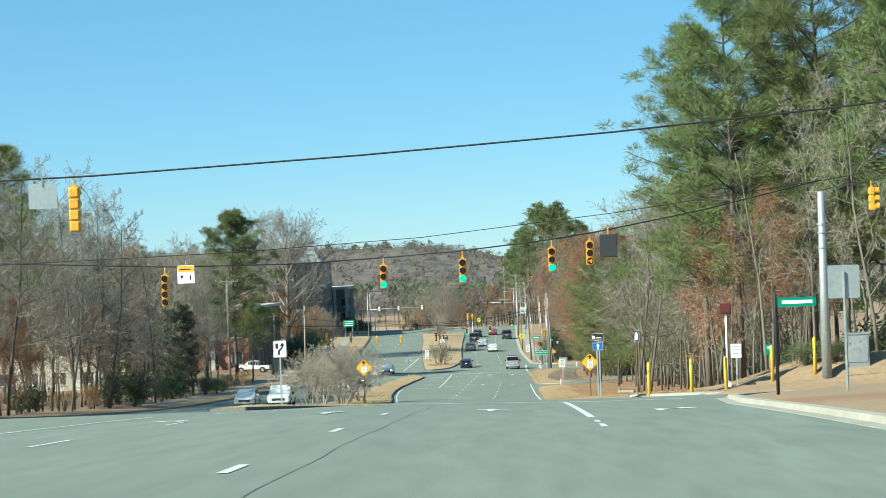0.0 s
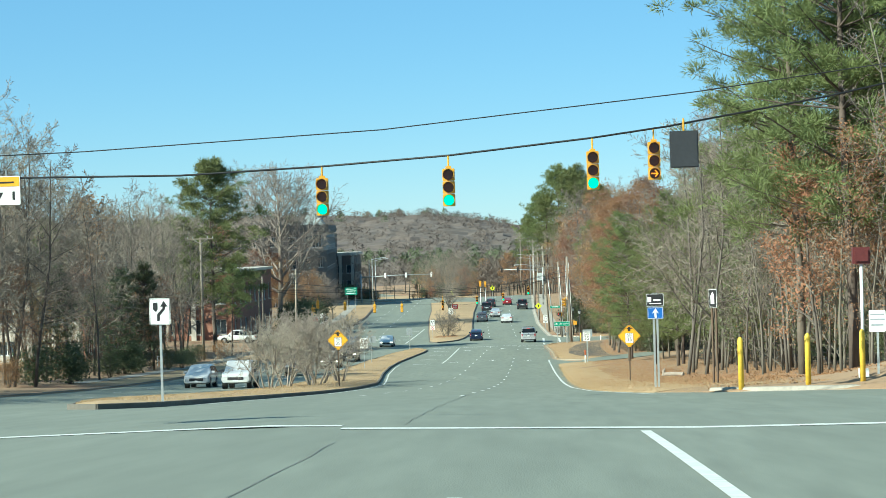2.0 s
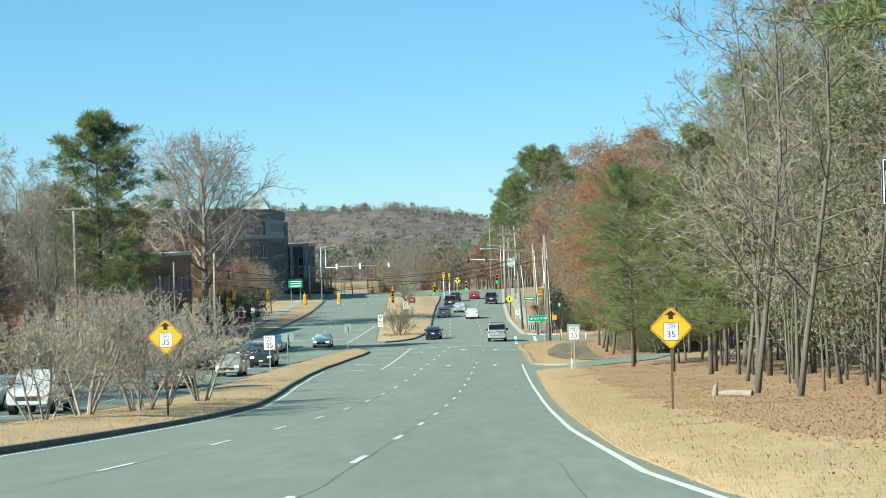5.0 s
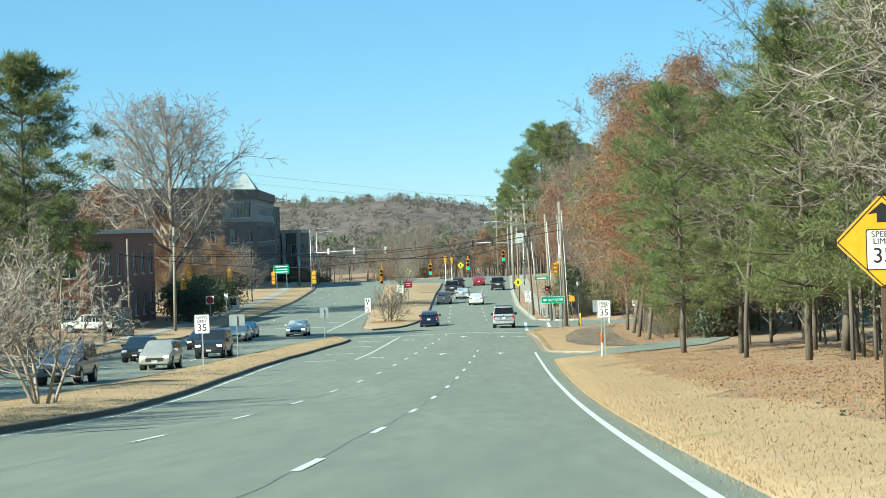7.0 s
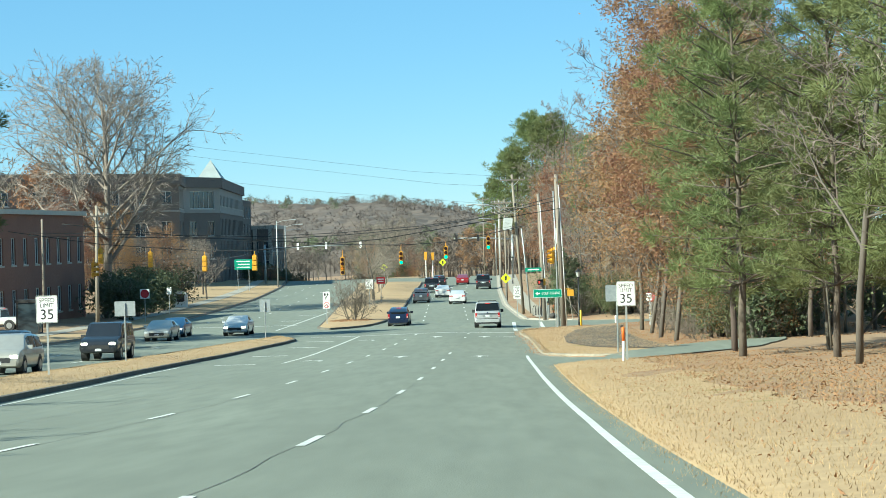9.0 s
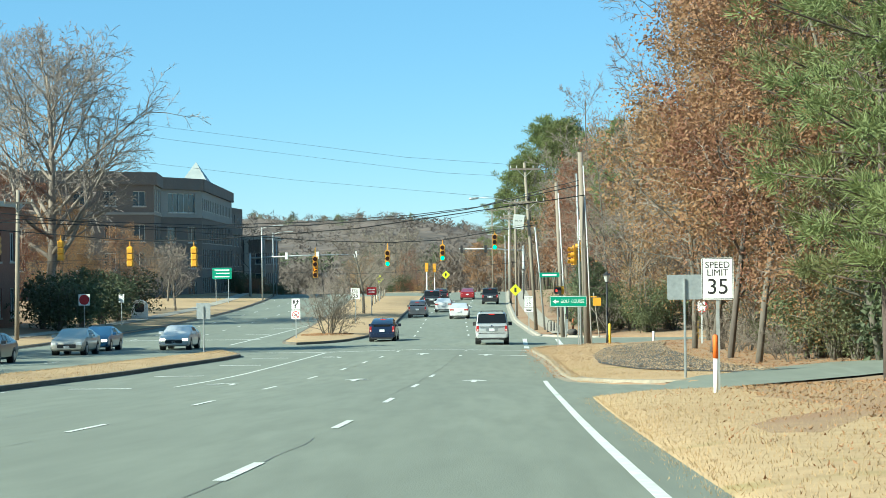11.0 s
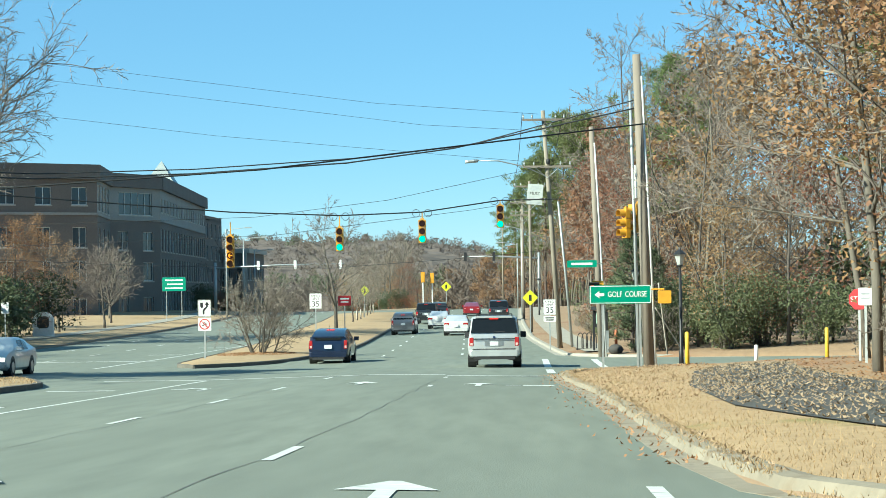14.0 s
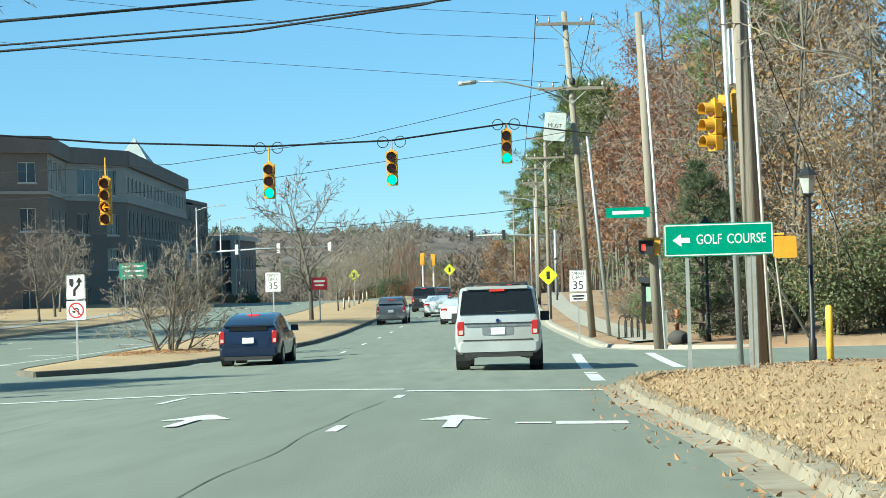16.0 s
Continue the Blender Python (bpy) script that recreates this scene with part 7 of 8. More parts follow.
def vehicle(name, label, form, paint, x, y, turn=0.0, lights="rear", group="", rails=False, z=None):
    """A car from rings along its length: body, panes, wheels, lamps, plate, mirrors, bumpers."""
    length, width, rows, rear_glass, front_glass, wheel = FORMS[form]
    slope = math.degrees(math.atan2(road_z(y + 2) - road_z(y - 2), 4.0))
    m = pose(x, y, (road_z(y) + crown(x)) if z is None else z, slope if abs(turn) < 90 else -slope, 0, turn) if abs(turn) in (0, 180) else pose(x, y, (road_z(y) + crown(x)) if z is None else z, 0, 0, turn)
    if turn == 180:
        m = pose(x, y, road_z(y) + crown(x), slope, 0, 0) @ pose(0, 0, 0, 0, 0, 180)
    t = thing(name, m, label, "car", group)
    w = width / 2
    rings = [car_ring(f * length, w * (0.93 if i in (0, len(rows) - 1) else 0.975 if i in (1, len(rows) - 2) else 1.0), low, belt, top) for i, (f, low, belt, top) in enumerate(rows)]
    body = Shape().ring_solid(rings)
    me = body.mesh("body", paint)
    bm = bmesh.new()
    bm.from_mesh(me)
    bmesh.ops.recalc_face_normals(bm, faces=bm.faces)
    sharp = [e for e in bm.edges if len(e.link_faces) == 2 and e.calc_face_angle() > 0.45 and e.calc_length() > 0.12] if form in ("suv", "crossover") else []
    bmesh.ops.bevel(bm, geom=sharp, offset=0.028, offset_type="OFFSET", segments=2, profile=0.5, affect="EDGES", clamp_overlap=True)
    bm.to_mesh(me)
    bm.free()
    me.shade_smooth()
    me.set_sharp_from_angle(angle=radians(32))
    shell = part("body", me, paint, t)
    n = len(rings[0])

    def pane(pname, corners, lift=0.012, shrink=0.9, mat=CAR_GLASS):
        c = sum((Vector(p) for p in corners), Vector()) / 4
        nrm = (Vector(corners[1]) - Vector(corners[0])).cross(Vector(corners[2]) - Vector(corners[0])).normalized()
        if nrm.dot(c - Vector((0, 0, 0.8))) < 0:
            nrm = -nrm
        inner = [c + (Vector(p) - c) * shrink + nrm * (lift - 0.02) for p in corners]
        outer = [c + (Vector(p) - c) * shrink + nrm * lift for p in corners]
        return part(pname, Shape().ring_solid([inner, outer]), mat, t)

    a, b = rear_glass
    if form == "suv":
        pane("rear_window", [(0.87, -0.4935 * length, 1.30), (-0.87, -0.4935 * length, 1.30), (-0.79, -0.474 * length, 1.84), (0.79, -0.474 * length, 1.84)], shrink=1.0, lift=0.03)
    else:
        pane("rear_window", [rings[a][5], rings[a][n - 6], rings[b][n - 6], rings[b][5]], shrink=0.93 if form == "suv" else 0.88, lift=0.02)
    a, b = front_glass
    pane("windscreen", [rings[a][5], rings[a][n - 6], rings[b][n - 6], rings[b][5]], shrink=0.88, lift=0.02)
    glazed = [i for i, (f, low, belt, top) in enumerate(rows) if top - belt > 0.25]
    for i, j in zip(glazed, glazed[1:]):
        if rows[j][0] - rows[i][0] < 0.045:
            continue
        for side in (0, 1):
            k4, k5 = (4, 5) if side == 0 else (n - 5, n - 6)
            pane("side_window", [rings[i][k4], rings[j][k4], rings[j][k5], rings[i][k5]], shrink=0.86)
    for wx in (-1, 1):
        for wy in (-0.30, 0.315):
            c = (wx * (w - 0.12), wy * length, wheel)
            part("wheel_well", Shape().tube([(wx * (w + 0.004), wy * length, wheel + 0.03), (wx * (w - 0.3), wy * length, wheel + 0.03)], wheel * 1.16, 18), TRIM_BLACK, t)
            tyre = part("tyre", Shape().tube([(wx * (w - 0.23), c[1], wheel), (wx * (w - 0.21), c[1], wheel), (wx * (w - 0.01), c[1], wheel), (wx * (w + 0.01), c[1], wheel)], [wheel * 0.9, wheel, wheel, wheel * 0.9], 20), TYRE, t)
            part("rim", Shape().tube([(wx * (w + 0.0), c[1], wheel), (wx * (w + 0.016), c[1], wheel), (wx * (w + 0.02), c[1], wheel)], [wheel * 0.64, wheel * 0.62, wheel * 0.2], 16), RIM, tyre)
    rear, belt0 = -0.5 * length, rows[1][2]
    front = 0.5 * length
    tall = form in ("suv", "crossover", "pickup", "hatchback")
    for sx in (-1, 1):
        lw, lh = ((0.16, 0.33) if form == "suv" else (0.14, 0.36)) if tall else (0.36, 0.15)
        zc = belt0 - (0.14 if tall else 0.09) - (0.02 if form == "suv" else 0.0)
        xc = sx * (w * 0.93 - lw / 2)
        lamp = Shape().ring_solid([[(xc + p, rear + yy, zc + q) for p, q in rounded(lw * k, lh * k, 0.03)] for yy, k in ((0.18, 1.05), (0.0, 1.0), (-0.012, 0.86))])
        tl = part("tail_lamp", lamp, TAIL, t)
        part("reverse_lamp", Shape().box(xc - lw * 0.3, rear - 0.018, zc - lh * 0.4, xc + lw * 0.3, rear - 0.005, zc - lh * 0.12), TAIL_PALE, tl)
        part("head_lamp", Shape().ring_solid([[(sx * (w * 0.72) + p, front + yy, rows[-2][2] + 0.02 + q) for p, q in rounded(0.34 * k, 0.15 * k, 0.04)] for yy, k in ((-0.32, 1.1), (-0.01, 1.0), (0.02, 0.8))]), HEAD_LIT if lights == "lit" else HEAD, t)
        part("mirror", Shape().ring_solid([[(sx * (w - 0.02 + 0.10 * k), 0.19 * length + yy, rows[5][2] + 0.09 + q * (0.115 if form == "suv" else 0.09)) for yy, q in ((-0.06, -1), (0.07, -0.8), (0.05, 0.8), (-0.06, 1))] for k in (0, 1, 2, 2.2)]), TRIM_BLACK if form == "suv" else paint, t)
    low = rows[1][1]
    part("rear_bumper", Shape().ring_solid([[(p, rear + yy, low + 0.13 + q) for p, q in rounded(width * 0.92 * k, 0.24 * k, 0.06)] for yy, k in ((0.3, 1.0), (-0.03, 1.0), (-0.06, 0.94))]), paint if form != "suv" else paint, t)
    part("bumper_trim", Shape().box(-w * 0.78, rear - 0.045, low - 0.1, w * 0.78, rear + 0.2, low + 0.05), TRIM_BLACK, t)
    if form == "suv":
        part("tailgate_seam", Shape().box(-w * 0.8, rear - 0.012, low + 0.27, w * 0.8, rear + 0.05, low + 0.30), TRIM_BLACK, t)
        part("plate_recess", Shape().ring_solid([[(p, rear + yy, 0.93 + q) for p, q in rounded(0.72, 0.24, 0.05)] for yy in (0.05, -0.008)]), RIM, t)
        part("valance", Shape().ring_solid([[(p, rear + yy, q) for p, q in ((-w * 0.86, low + 0.06), (-w * 0.7, low - 0.16), (-w * 0.4, low - 0.08), (w * 0.4, low - 0.08), (w * 0.7, low - 0.16), (w * 0.86, low + 0.06))] for yy in (-0.03, 0.35)]), TRIM_BLACK, t, "black lower valance")
        part("tow_hitch", Shape().box(-0.16, rear - 0.05, low - 0.02, 0.16, rear + 0.1, low + 0.09), TRIM_BLACK, t)
        part("chrome_strip", Shape().box(-w * 0.72, rear - 0.024, 1.02, w * 0.72, rear + 0.05, 1.05), RIM, t)
        part("wiper", Shape().tube([(-0.05, rear + 0.01, 1.345), (0.42, rear + 0.015, 1.36)], 0.012, 5), TRIM_BLACK, t)
    part("number_plate", Shape().box(-0.16, rear - (0.03 if form == "suv" else 0.075), belt0 - 0.31, 0.16, rear - 0.0, belt0 - 0.15), PLATE, t)
    part("front_grille", Shape().ring_solid([[(p, front + yy, rows[-1][2] + q) for p, q in rounded(width * 0.55, 0.2, 0.04)] for yy in (-0.1, 0.03)]), TRIM_BLACK, t)
    part("front_bumper", Shape().ring_solid([[(p, front + yy, low + 0.14 + q) for p, q in rounded(width * 0.9 * k, 0.24 * k, 0.06)] for yy, k in ((-0.3, 1.0), (-0.02, 1.0), (0.02, 0.92))]), paint, t)
    part("front_plate", Shape().box(-0.16, front + 0.022, low + 0.08, 0.16, front + 0.03, low + 0.22), PLATE, t)
    if tall:
        zt = rows[rear_glass[1]][3] - 0.03 + (0.04 if form == "suv" else 0)
        yb = rows[rear_glass[1]][0] * length
        part("brake_lamp", Shape().box(-0.17, yb - 0.06, zt + 0.01, 0.17, yb + 0.05, zt + 0.05), BRAKE, t)
    if form == "hatchback":
        part("spoiler", Shape().box(-w * 0.78, rear + 0.0, 1.11, w * 0.78, rear + 0.16, 1.16), paint, t)
        part("lower_window", Shape().box(-w * 0.62, rear - 0.002, 0.99, w * 0.62, rear + 0.05, 1.10), CAR_GLASS, t)
        part("aerial", Shape().tube([(0, -1.4, 1.4), (0, -1.55, 1.62)], 0.008, 5), TRIM_BLACK, t)
    if rails:
        top = rows[4][3]
        for sx in (-1, 1):
            part("roof_rail", Shape().tube([(sx * w * 0.66, -0.42 * length, top - 0.03), (sx * w * 0.66, -0.38 * length, top + 0.05), (sx * w * 0.66, 0.05 * length, top + 0.05), (sx * w * 0.66, 0.08 * length, top - 0.03)], 0.022, 6), TRIM_BLACK, t)
        for yy in (-0.33, -0.05):
            part("roof_bar", Shape().box(-w * 0.66, yy * length - 0.03, top + 0.04, w * 0.66, yy * length + 0.03, top + 0.07), TRIM_BLACK, t)
        part("spoiler", Shape().box(-w * 0.7, rear + 0.05, top - 0.09, w * 0.7, rear + 0.4, top - 0.02), paint, t)
        part("badge", Shape().tube([(0, rear + 0.01, 1.15), (0, rear - 0.025, 1.15)], 0.045, 14), NAVY_BADGE, t)
        part("trim_strip", Shape().box(-w * 0.78, rear - 0.02, 1.075, w * 0.78, rear + 0.06, 1.105), TRIM_BLACK, t)
    return t


NAVY_BADGE = material("navy_badge", (0.01, 0.03, 0.10), rough=0.3)
SILVER = car_paint("silver_paint", (0.51, 0.525, 0.53), 0.4)
NAVY = car_paint("navy_paint", (0.008, 0.017, 0.05))
WHITE = car_paint("white_paint", (0.54, 0.545, 0.54), 0.0)
GREY = car_paint("grey_paint", (0.16, 0.165, 0.175))
DARK = car_paint("dark_paint", (0.025, 0.027, 0.032))
RED = car_paint("red_paint", (0.30, 0.015, 0.02))
BLUE = car_paint("blue_paint", (0.02, 0.10, 0.22))
BEIGE = car_paint("champagne_paint", (0.42, 0.40, 0.35))

AHEAD, ONCOMING = "cars heading up the road", "cars on the far carriageway"
vehicle("suv", "silver full-size suv with a dark rear window and roof rails", "suv", SILVER, -0.84, 314.6, rails=True, group=AHEAD)
vehicle("hatchback", "dark blue hatchback with red tail lamps", "hatchback", NAVY, -8.1, 325, group=AHEAD)
vehicle("crossover", "dark grey crossover with red lamps", "crossover", GREY, -8.9, 394, group=AHEAD)
vehicle("sedan", "white sedan with a dark rear window", "sedan", WHITE, -6.9, 411, group=AHEAD)
vehicle("suv", "black suv on the grey road", "suv", DARK, -8.9, 432, group=AHEAD)
vehicle("sedan", "white sedan on the grey road", "sedan", WHITE, -4.6, 386, group=AHEAD)
vehicle("crossover", "dark crossover on the grey road", "crossover", DARK, -8.6, 455, group=AHEAD)
vehicle("sedan", "dark red sedan on the road", "sedan", RED, -5.4, 462, group=AHEAD)
vehicle("suv", "dark suv far ahead in the near lane", "suv", DARK, -2.2, 440, group=AHEAD)
for name, label, form, paint, x, y, lit in (
        ("suv", "white suv facing along the far carriageway", "crossover", WHITE, -24.5, 187, "off"), ("suv", "white suv behind crape myrtles", "suv", WHITE, -20.6, 180, "off"),
        ("suv", "grey suv with dark panes", "suv", GREY, -21.2, 221, "off"), ("crossover", "champagne crossover with lit head lamps", "crossover", BEIGE, -20.3, 242, "lit"),
        ("crossover", "dark blue crossover on asphalt", "crossover", DARK, -24.9, 261, "off"), ("sedan", "black sedan with lit head lamps", "sedan", DARK, -24.2, 284, "lit"),
        ("sedan", "champagne sedan on the far carriageway", "sedan", BEIGE, -23.6, 301, "off"), ("sedan", "dark blue sedan with lit lamps", "sedan", BLUE, -24.2, 311, "lit"), ("suv", "dark suv with lit head lamps", "suv", DARK, -20.4, 264, "lit"),
        ("sedan", "white sedan on the far carriageway", "sedan", WHITE, -19.6, 312, "lit")):
    vehicle(name, label, form, paint, x, y, 180, lit, ONCOMING)
vehicle("pickup", "white pickup parked by a brick building", "pickup", WHITE, -41.5, 326, 80, "off", z=land_z(-41.5, 326))


# ---- buildings ----
def wall_with_windows(parent, start, end, z0, z1, mat, floors, count, win_w, win_h, sill, name="wall", stone=True, mullions=1):
    """A wall of real thickness between two plan points, with windows set into openings: storeys from sill heights."""
    a, b = Vector((*start, 0)), Vector((*end, 0))
    d = (b - a).normalized()
    nrm = Vector((d.y, -d.x, 0))
    length = (b - a).length
    at = Matrix(((d.x, -nrm.x, 0, a.x), (d.y, -nrm.y, 0, a.y), (0, 0, 1, z0), (0, 0, 0, 1)))
    xs = sorted({0.0, length} | {v for k in range(count) for v in ((k + 0.5) * length / count - win_w / 2, (k + 0.5) * length / count + win_w / 2)})
    zs = sorted({0.0, z1 - z0} | {v for s in sill for v in (s, s + win_h)})
    nx, nz = len(xs), len(zs)
    hole = lambda i, j: not (0 <= i < nx - 1 and 0 <= j < nz - 1) or (i % 2 == 1 and j % 2 == 1)
    s = Shape()
    s.v = [(x, y, z) for y in (0.0, 0.35) for z in zs for x in xs]
    at_grid = lambda y, i, j: y * nx * nz + j * nx + i
    for i in range(nx - 1):
        for j in range(nz - 1):
            if hole(i, j):
                continue
            s.f.append((at_grid(0, i, j), at_grid(0, i + 1, j), at_grid(0, i + 1, j + 1), at_grid(0, i, j + 1)))
            s.f.append((at_grid(1, i, j + 1), at_grid(1, i + 1, j + 1), at_grid(1, i + 1, j), at_grid(1, i, j)))
            for di, dj, a0, b0 in ((-1, 0, (i, j + 1), (i, j)), (1, 0, (i + 1, j), (i + 1, j + 1)), (0, -1, (i, j), (i + 1, j)), (0, 1, (i + 1, j + 1), (i, j + 1))):
                if hole(i + di, j + dj):
                    s.f.append((at_grid(1, *a0), at_grid(1, *b0), at_grid(0, *b0), at_grid(0, *a0)))
    w = part(name, s, mat, parent, at=at)
    for k in range(count):
        for q in sill:
            cx = (k + 0.5) * length / count
            win = part("window", Shape().box(cx - win_w / 2, 0.18, q, cx + win_w / 2, 0.22, q + win_h), PANE, w)
            f = Shape().box(cx - win_w / 2, 0.12, q, cx - win_w / 2 + 0.07, 0.17, q + win_h).box(cx + win_w / 2 - 0.07, 0.12, q, cx + win_w / 2, 0.17, q + win_h)
            f.box(cx - win_w / 2 + 0.07, 0.12, q, cx + win_w / 2 - 0.07, 0.17, q + 0.07).box(cx - win_w / 2 + 0.07, 0.12, q + win_h - 0.07, cx + win_w / 2 - 0.07, 0.17, q + win_h)
            for mm in range(mullions):
                mx = cx - win_w / 2 + win_w * (mm + 1) / (mullions + 1)
                f.box(mx - 0.035, 0.12, q + 0.07, mx + 0.035, 0.17, q + win_h - 0.07)
            part("frame", f, FRAME_METAL, w)
            if stone:
                part("sill", Shape().box(cx - win_w / 2 - 0.1, -0.06, q - 0.16, cx + win_w / 2 + 0.1, 0.1, q - 0.003), STONE, w)
    return w


def flat_roof(parent, corners, z, high, mat, name="roof"):
    s = Shape().ring_solid([[(x, y, z - 0.3) for x, y in corners], [(x, y, z + high) for x, y in corners]])
    return part(name, s, mat, parent)


ROOF_GRAVEL = material("roof_gravel", (0.25, 0.24, 0.23), rough=0.95, fine=9.0, coarse=0.4)


def office():
    """The dark office building at the far crossing: four storeys, a stepped corner, a glass pyramid on the roof."""
    o = thing("office_building", pose(0, 0, 0), "dark brown brick office building of four storeys with a roof pyramid", "building")
    g = -16.9
    sill = [1.0, 5.3, 9.1]
    plan = [(-90, 437.3), (-48.0, 468.7), (-49.8, 485.0), (-45.4, 495.0), (-49.8, 561.0), (-90, 561.0)]
    for (p, q), count, wide, tall, bars in zip(zip(plan, plan[1:]), (12, 3, 2, 18, 8), (1.7, 2.0, 2.2, 1.7, 1.3), (2.3, 2.3, 2.3, 2.8, 2.4), (1, 1, 1, 1, 0)):
        wall_with_windows(o, p, q, g, -3.9, BRICK_DARK, 3, count, wide, tall, sill, mullions=bars)
    for (p, q), count, wide, tall, low, mat, bars in zip(zip(plan, plan[1:]), (12, 4, 1, 18, 8), (1.9, 2.8, 7.2, 1.7, 1.3), (2.0, 3.0, 2.8, 1.7, 1.6), (0.9, 0.35, 0.45, 1.0, 1.0), (BRICK_DARK, STONE_GREY, STONE_GREY, STONE_GREY, BRICK_DARK), (1, 2, 4, 0, 0)):
        wall_with_windows(o, p, q, -3.897, -0.1, mat, 1, count, wide, tall, [low], name="upper_wall", mullions=bars)
        d = (Vector(q) - Vector(p)).normalized()
        nn = Vector((d.y, -d.x))
        for name, z0, z1, out, m2 in (("parapet", -0.1, 1.6, 0.4, BRICK_DARK), ("belt_course", -4.15, -3.85, 0.14, STONE_GREY)):
            part(name, Shape().ring_solid([[(*(Vector(e) + nn * k + d * s * out * 0.6), z) for k, z in ((out, z0 + 0.004), (out, z1), (-0.3, z1), (-0.3, z0 + 0.004))] for e, s in ((p, -1), (q, 1))]), m2, o)
    part("roof", Shape().ring_solid([[(x, y, z) for x, y in plan] for z in (0.3, 0.8)]), ROOF_GRAVEL, o, "grey gravel roof")
    part("pyramid", Shape().add([(-56.4, 536, 0.8), (-49.4, 536, 0.8), (-49.4, 543, 0.8), (-56.4, 543, 0.8), (-52.9, 539.5, 6.3)], [(0, 1, 4), (1, 2, 4), (2, 3, 4), (3, 0, 4), (3, 2, 1, 0)]), ROOF_METAL, o, "pale glass roof pyramid")
    h = thing("office_annex", pose(0, 0, 0), "dark brick rear block of an office building", "building")
    wall_with_windows(h, (-52.9, 561.4), (-52.9, 600), g, -0.9, BRICK_DARK, 3, 8, 1.4, 2.4, [1.0, 5.3, 9.1, 12.8], mullions=0)
    wall_with_windows(h, (-52.9, 600), (-84, 600), g, -0.9, BRICK_DARK, 3, 6, 1.4, 2.4, [1.0, 5.3, 9.1, 12.8], mullions=0)
    flat_roof(h, [(-84, 561.4), (-52.9, 561.4), (-52.9, 600), (-84, 600)], -0.9, 0.5, BRICK_DARK)
    part("foundation", Shape().box(-83.6, 562, g - 6, -53.3, 599.6, g + 0.05), BRICK_DARK, h)
    w = thing("office_wing", pose(0, 0, 0), "dark lower office wing with pale columns behind the main block", "building")
    wall_with_windows(w, (-56, 601), (-48.6, 601), g, -6.2, BRICK_DARK, 2, 3, 1.5, 2.2, [1.5, 5.6], mullions=0)
    wall_with_windows(w, (-48.6, 601), (-48.6, 625), g, -6.2, BRICK_DARK, 2, 7, 1.5, 2.2, [1.5, 5.6], mullions=0)
    flat_roof(w, [(-56.2, 600.5), (-48.1, 600.5), (-48.1, 625.5), (-56.2, 625.5)], -6.2, 0.5, STONE)
    part("foundation", Shape().box(-55.8, 600.0, g - 6, -48.7, 624.8, g + 0.05), BRICK_DARK, w)
    for x in (-52.2, -48.9):
        part("column", Shape().box(x - 0.4, 599.9, g, x + 0.4, 600.45, -6.5), STONE, w)


office()


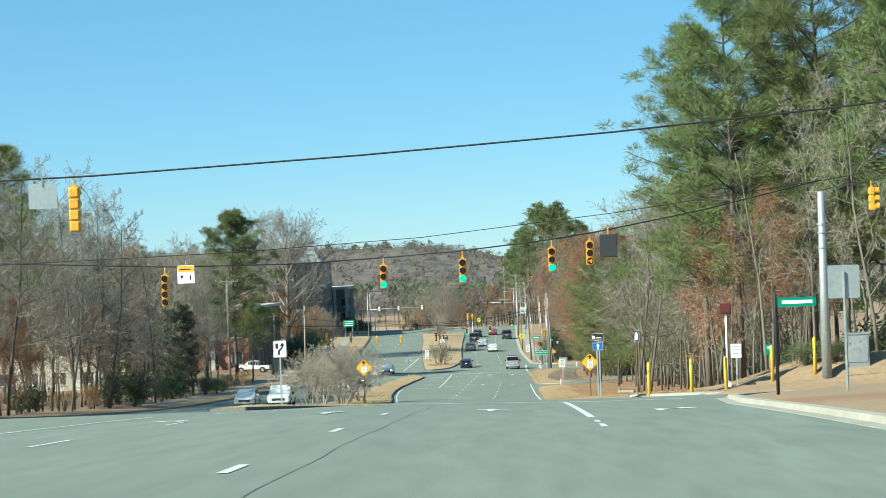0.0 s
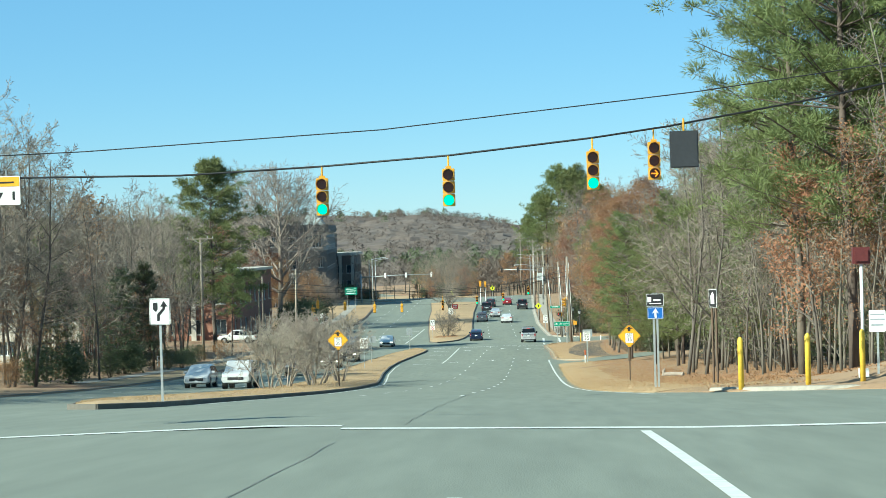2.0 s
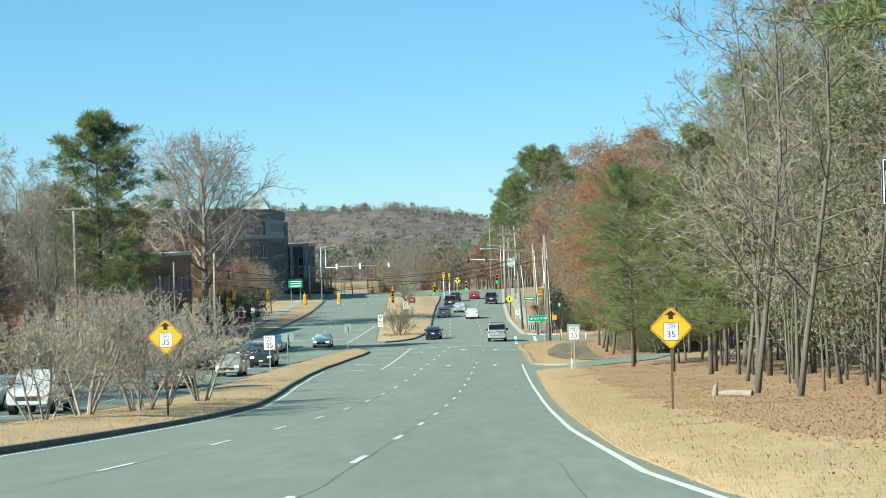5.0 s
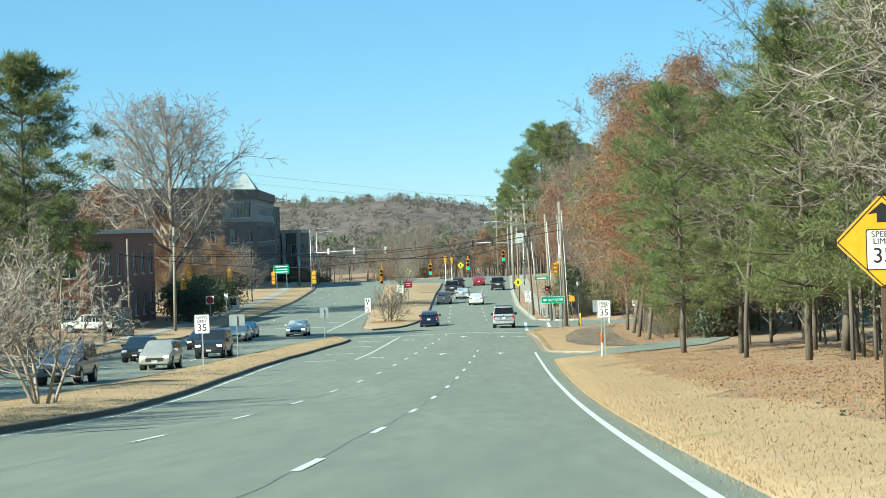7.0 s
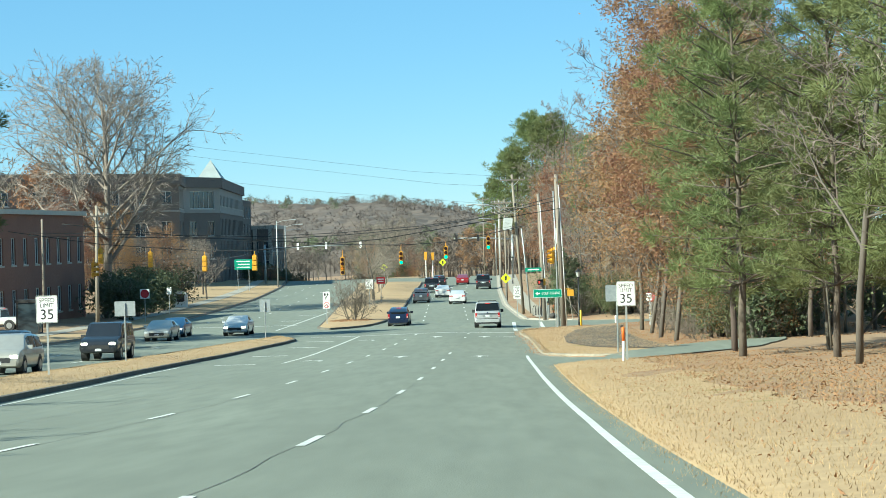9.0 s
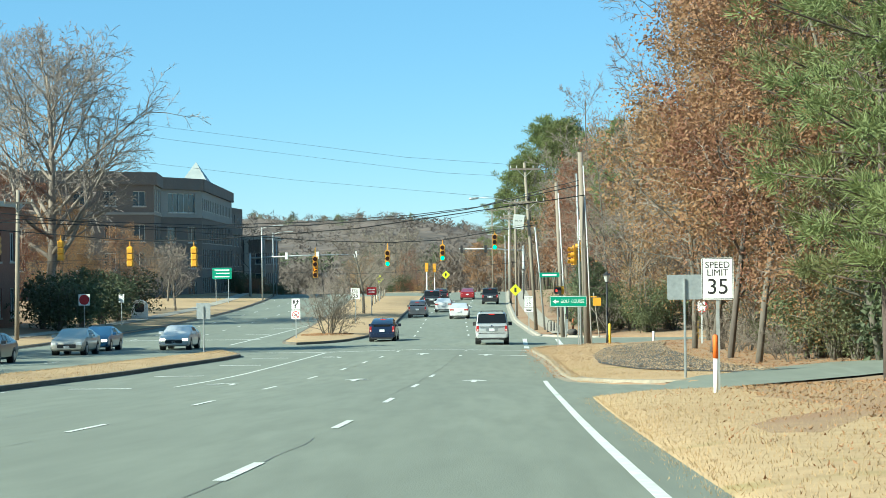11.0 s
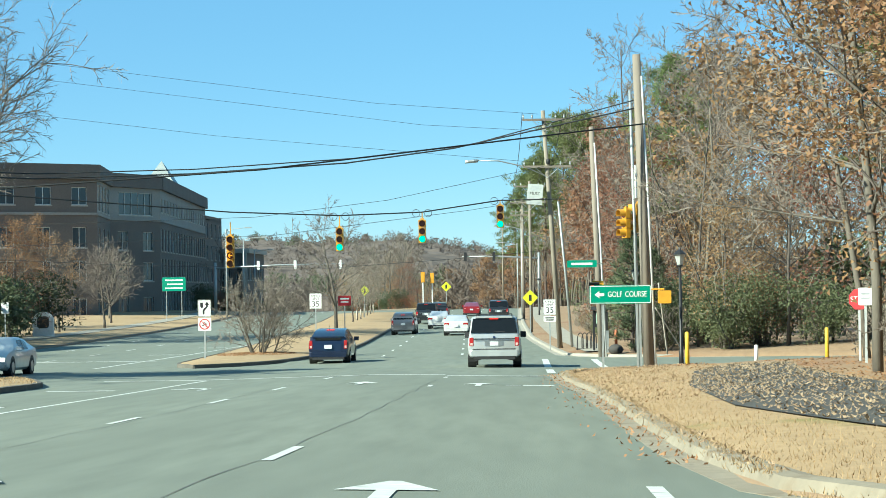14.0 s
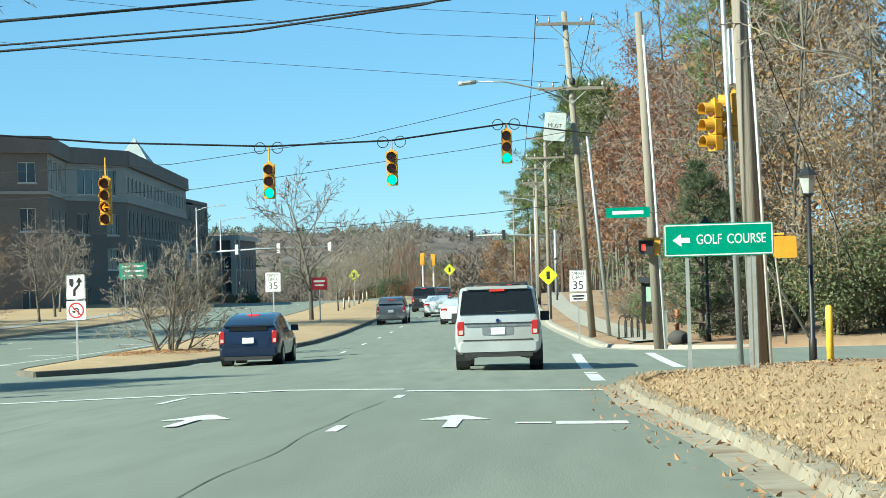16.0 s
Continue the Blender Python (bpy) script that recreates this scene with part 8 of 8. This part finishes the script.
def brick_house():
    b = thing("brick_building", pose(0, 0, 0), "two-storey red brick building with pale stone sills and a flat roof", "building")
    g = land_z(-44, 335) - 0.3
    top = -5.7
    wall_with_windows(b, (-66, 335.5), (-43.2, 333.5), g, top, BRICK_RED, 2, 6, 1.7, 2.1, [1.3, 5.6], mullions=1)
    wall_with_windows(b, (-43.2, 333.5), (-41.2, 362), g, top, BRICK_RED, 2, 8, 1.3, 2.4, [0.9, 5.5], mullions=1)
    wall_with_windows(b, (-41.2, 362), (-66, 364), g, top, BRICK_RED, 2, 5, 1.5, 2.1, [1.3, 5.6])
    flat_roof(b, [(-66.2, 335.2), (-42.9, 333.2), (-40.9, 362.3), (-66.2, 364.3)], top + 0.2, 0.12, STONE)
    part("core", Shape().box(-65, 337, g, -43.8, 361, top - 0.5), BRICK_DARK, b)
    for x in (-43.4, -49.0, -57.0):
        part("pilaster", Shape().box(x - 0.35, 333.1 + (-43.4 - x) * 0.088, g, x + 0.35, 333.8 + (-43.4 - x) * 0.088, top), STONE if x < -44 else BRICK_RED, b)
    k = thing("kiosk", stand(-36.8, 318), "dark glazed shelter kiosk by the pavement", "kiosk")
    part("frame", Shape().box(-0.9, -0.7, 0, 0.9, 0.7, 0.12).box(-0.95, -0.75, 2.5, 0.95, 0.75, 2.72).box(-0.9, -0.7, 0.12, -0.8, -0.6, 2.5).box(0.8, -0.7, 0.12, 0.9, -0.6, 2.5).box(-0.9, 0.6, 0.12, -0.8, 0.7, 2.5).box(0.8, 0.6, 0.12, 0.9, 0.7, 2.5), TRIM_BLACK, k)
    part("glazing", Shape().box(-0.78, -0.66, 0.14, 0.78, -0.63, 2.48).box(-0.86, -0.58, 0.14, -0.83, 0.58, 2.48).box(0.83, -0.58, 0.14, 0.86, 0.58, 2.48), PANE, k)
    a = thing("apartment_building", pose(0, 0, 0), "pale apartment building seen between trees", "building")
    g = land_z(-52, 268) - 0.4
    wall_with_windows(a, (-72, 268), (-50, 266), g, g + 11, STONE, 3, 6, 1.8, 1.6, [1.2, 4.8, 8.3])
    wall_with_windows(a, (-50, 266), (-49, 284), g, g + 11, BRICK_RED, 3, 5, 1.8, 1.6, [1.2, 4.8, 8.3])
    flat_roof(a, [(-72.3, 267.6), (-49.7, 265.6), (-48.7, 284.3), (-72.3, 286)], g + 11, 0.5, STONE)
    part("core", Shape().box(-71, 270, g, -51, 283, g + 10.6), BRICK_DARK, a)


brick_house()
fc = thing("rail_fence", stand(-39.5, 252), "grey pipe rail fence between trees", "fence")
for k in range(6):
    part("post", Shape().tube([(0, 2.2 * k, -0.2), (0, 2.2 * k, 1.05)], 0.045, 6), SIGN_BACK, fc)
for z in (0.55, 1.0):
    part("rail", Shape().tube([(0, 0, z), (0, 11, z)], 0.035, 6), SIGN_BACK, fc)
ar = thing("stone_marker", stand(-36.0, 390), "pale arched monument sign on dry grass", "monument sign")
part("slab", Shape().slab([(-0.8, -0.1), (0.8, -0.1), (0.8, 1.2)] + [(0.8 * math.cos(radians(a)), 1.2 + 0.7 * math.sin(radians(a))) for a in range(20, 180, 20)] + [(-0.8, 1.2)], -0.12, 0.12), SIGN_WHITE, ar)
part("plaque", Shape().slab([(a, b + 1.1) for a, b in rounded(0.9, 0.9, 0.2)], -0.135, -0.121), BLACK, ar)
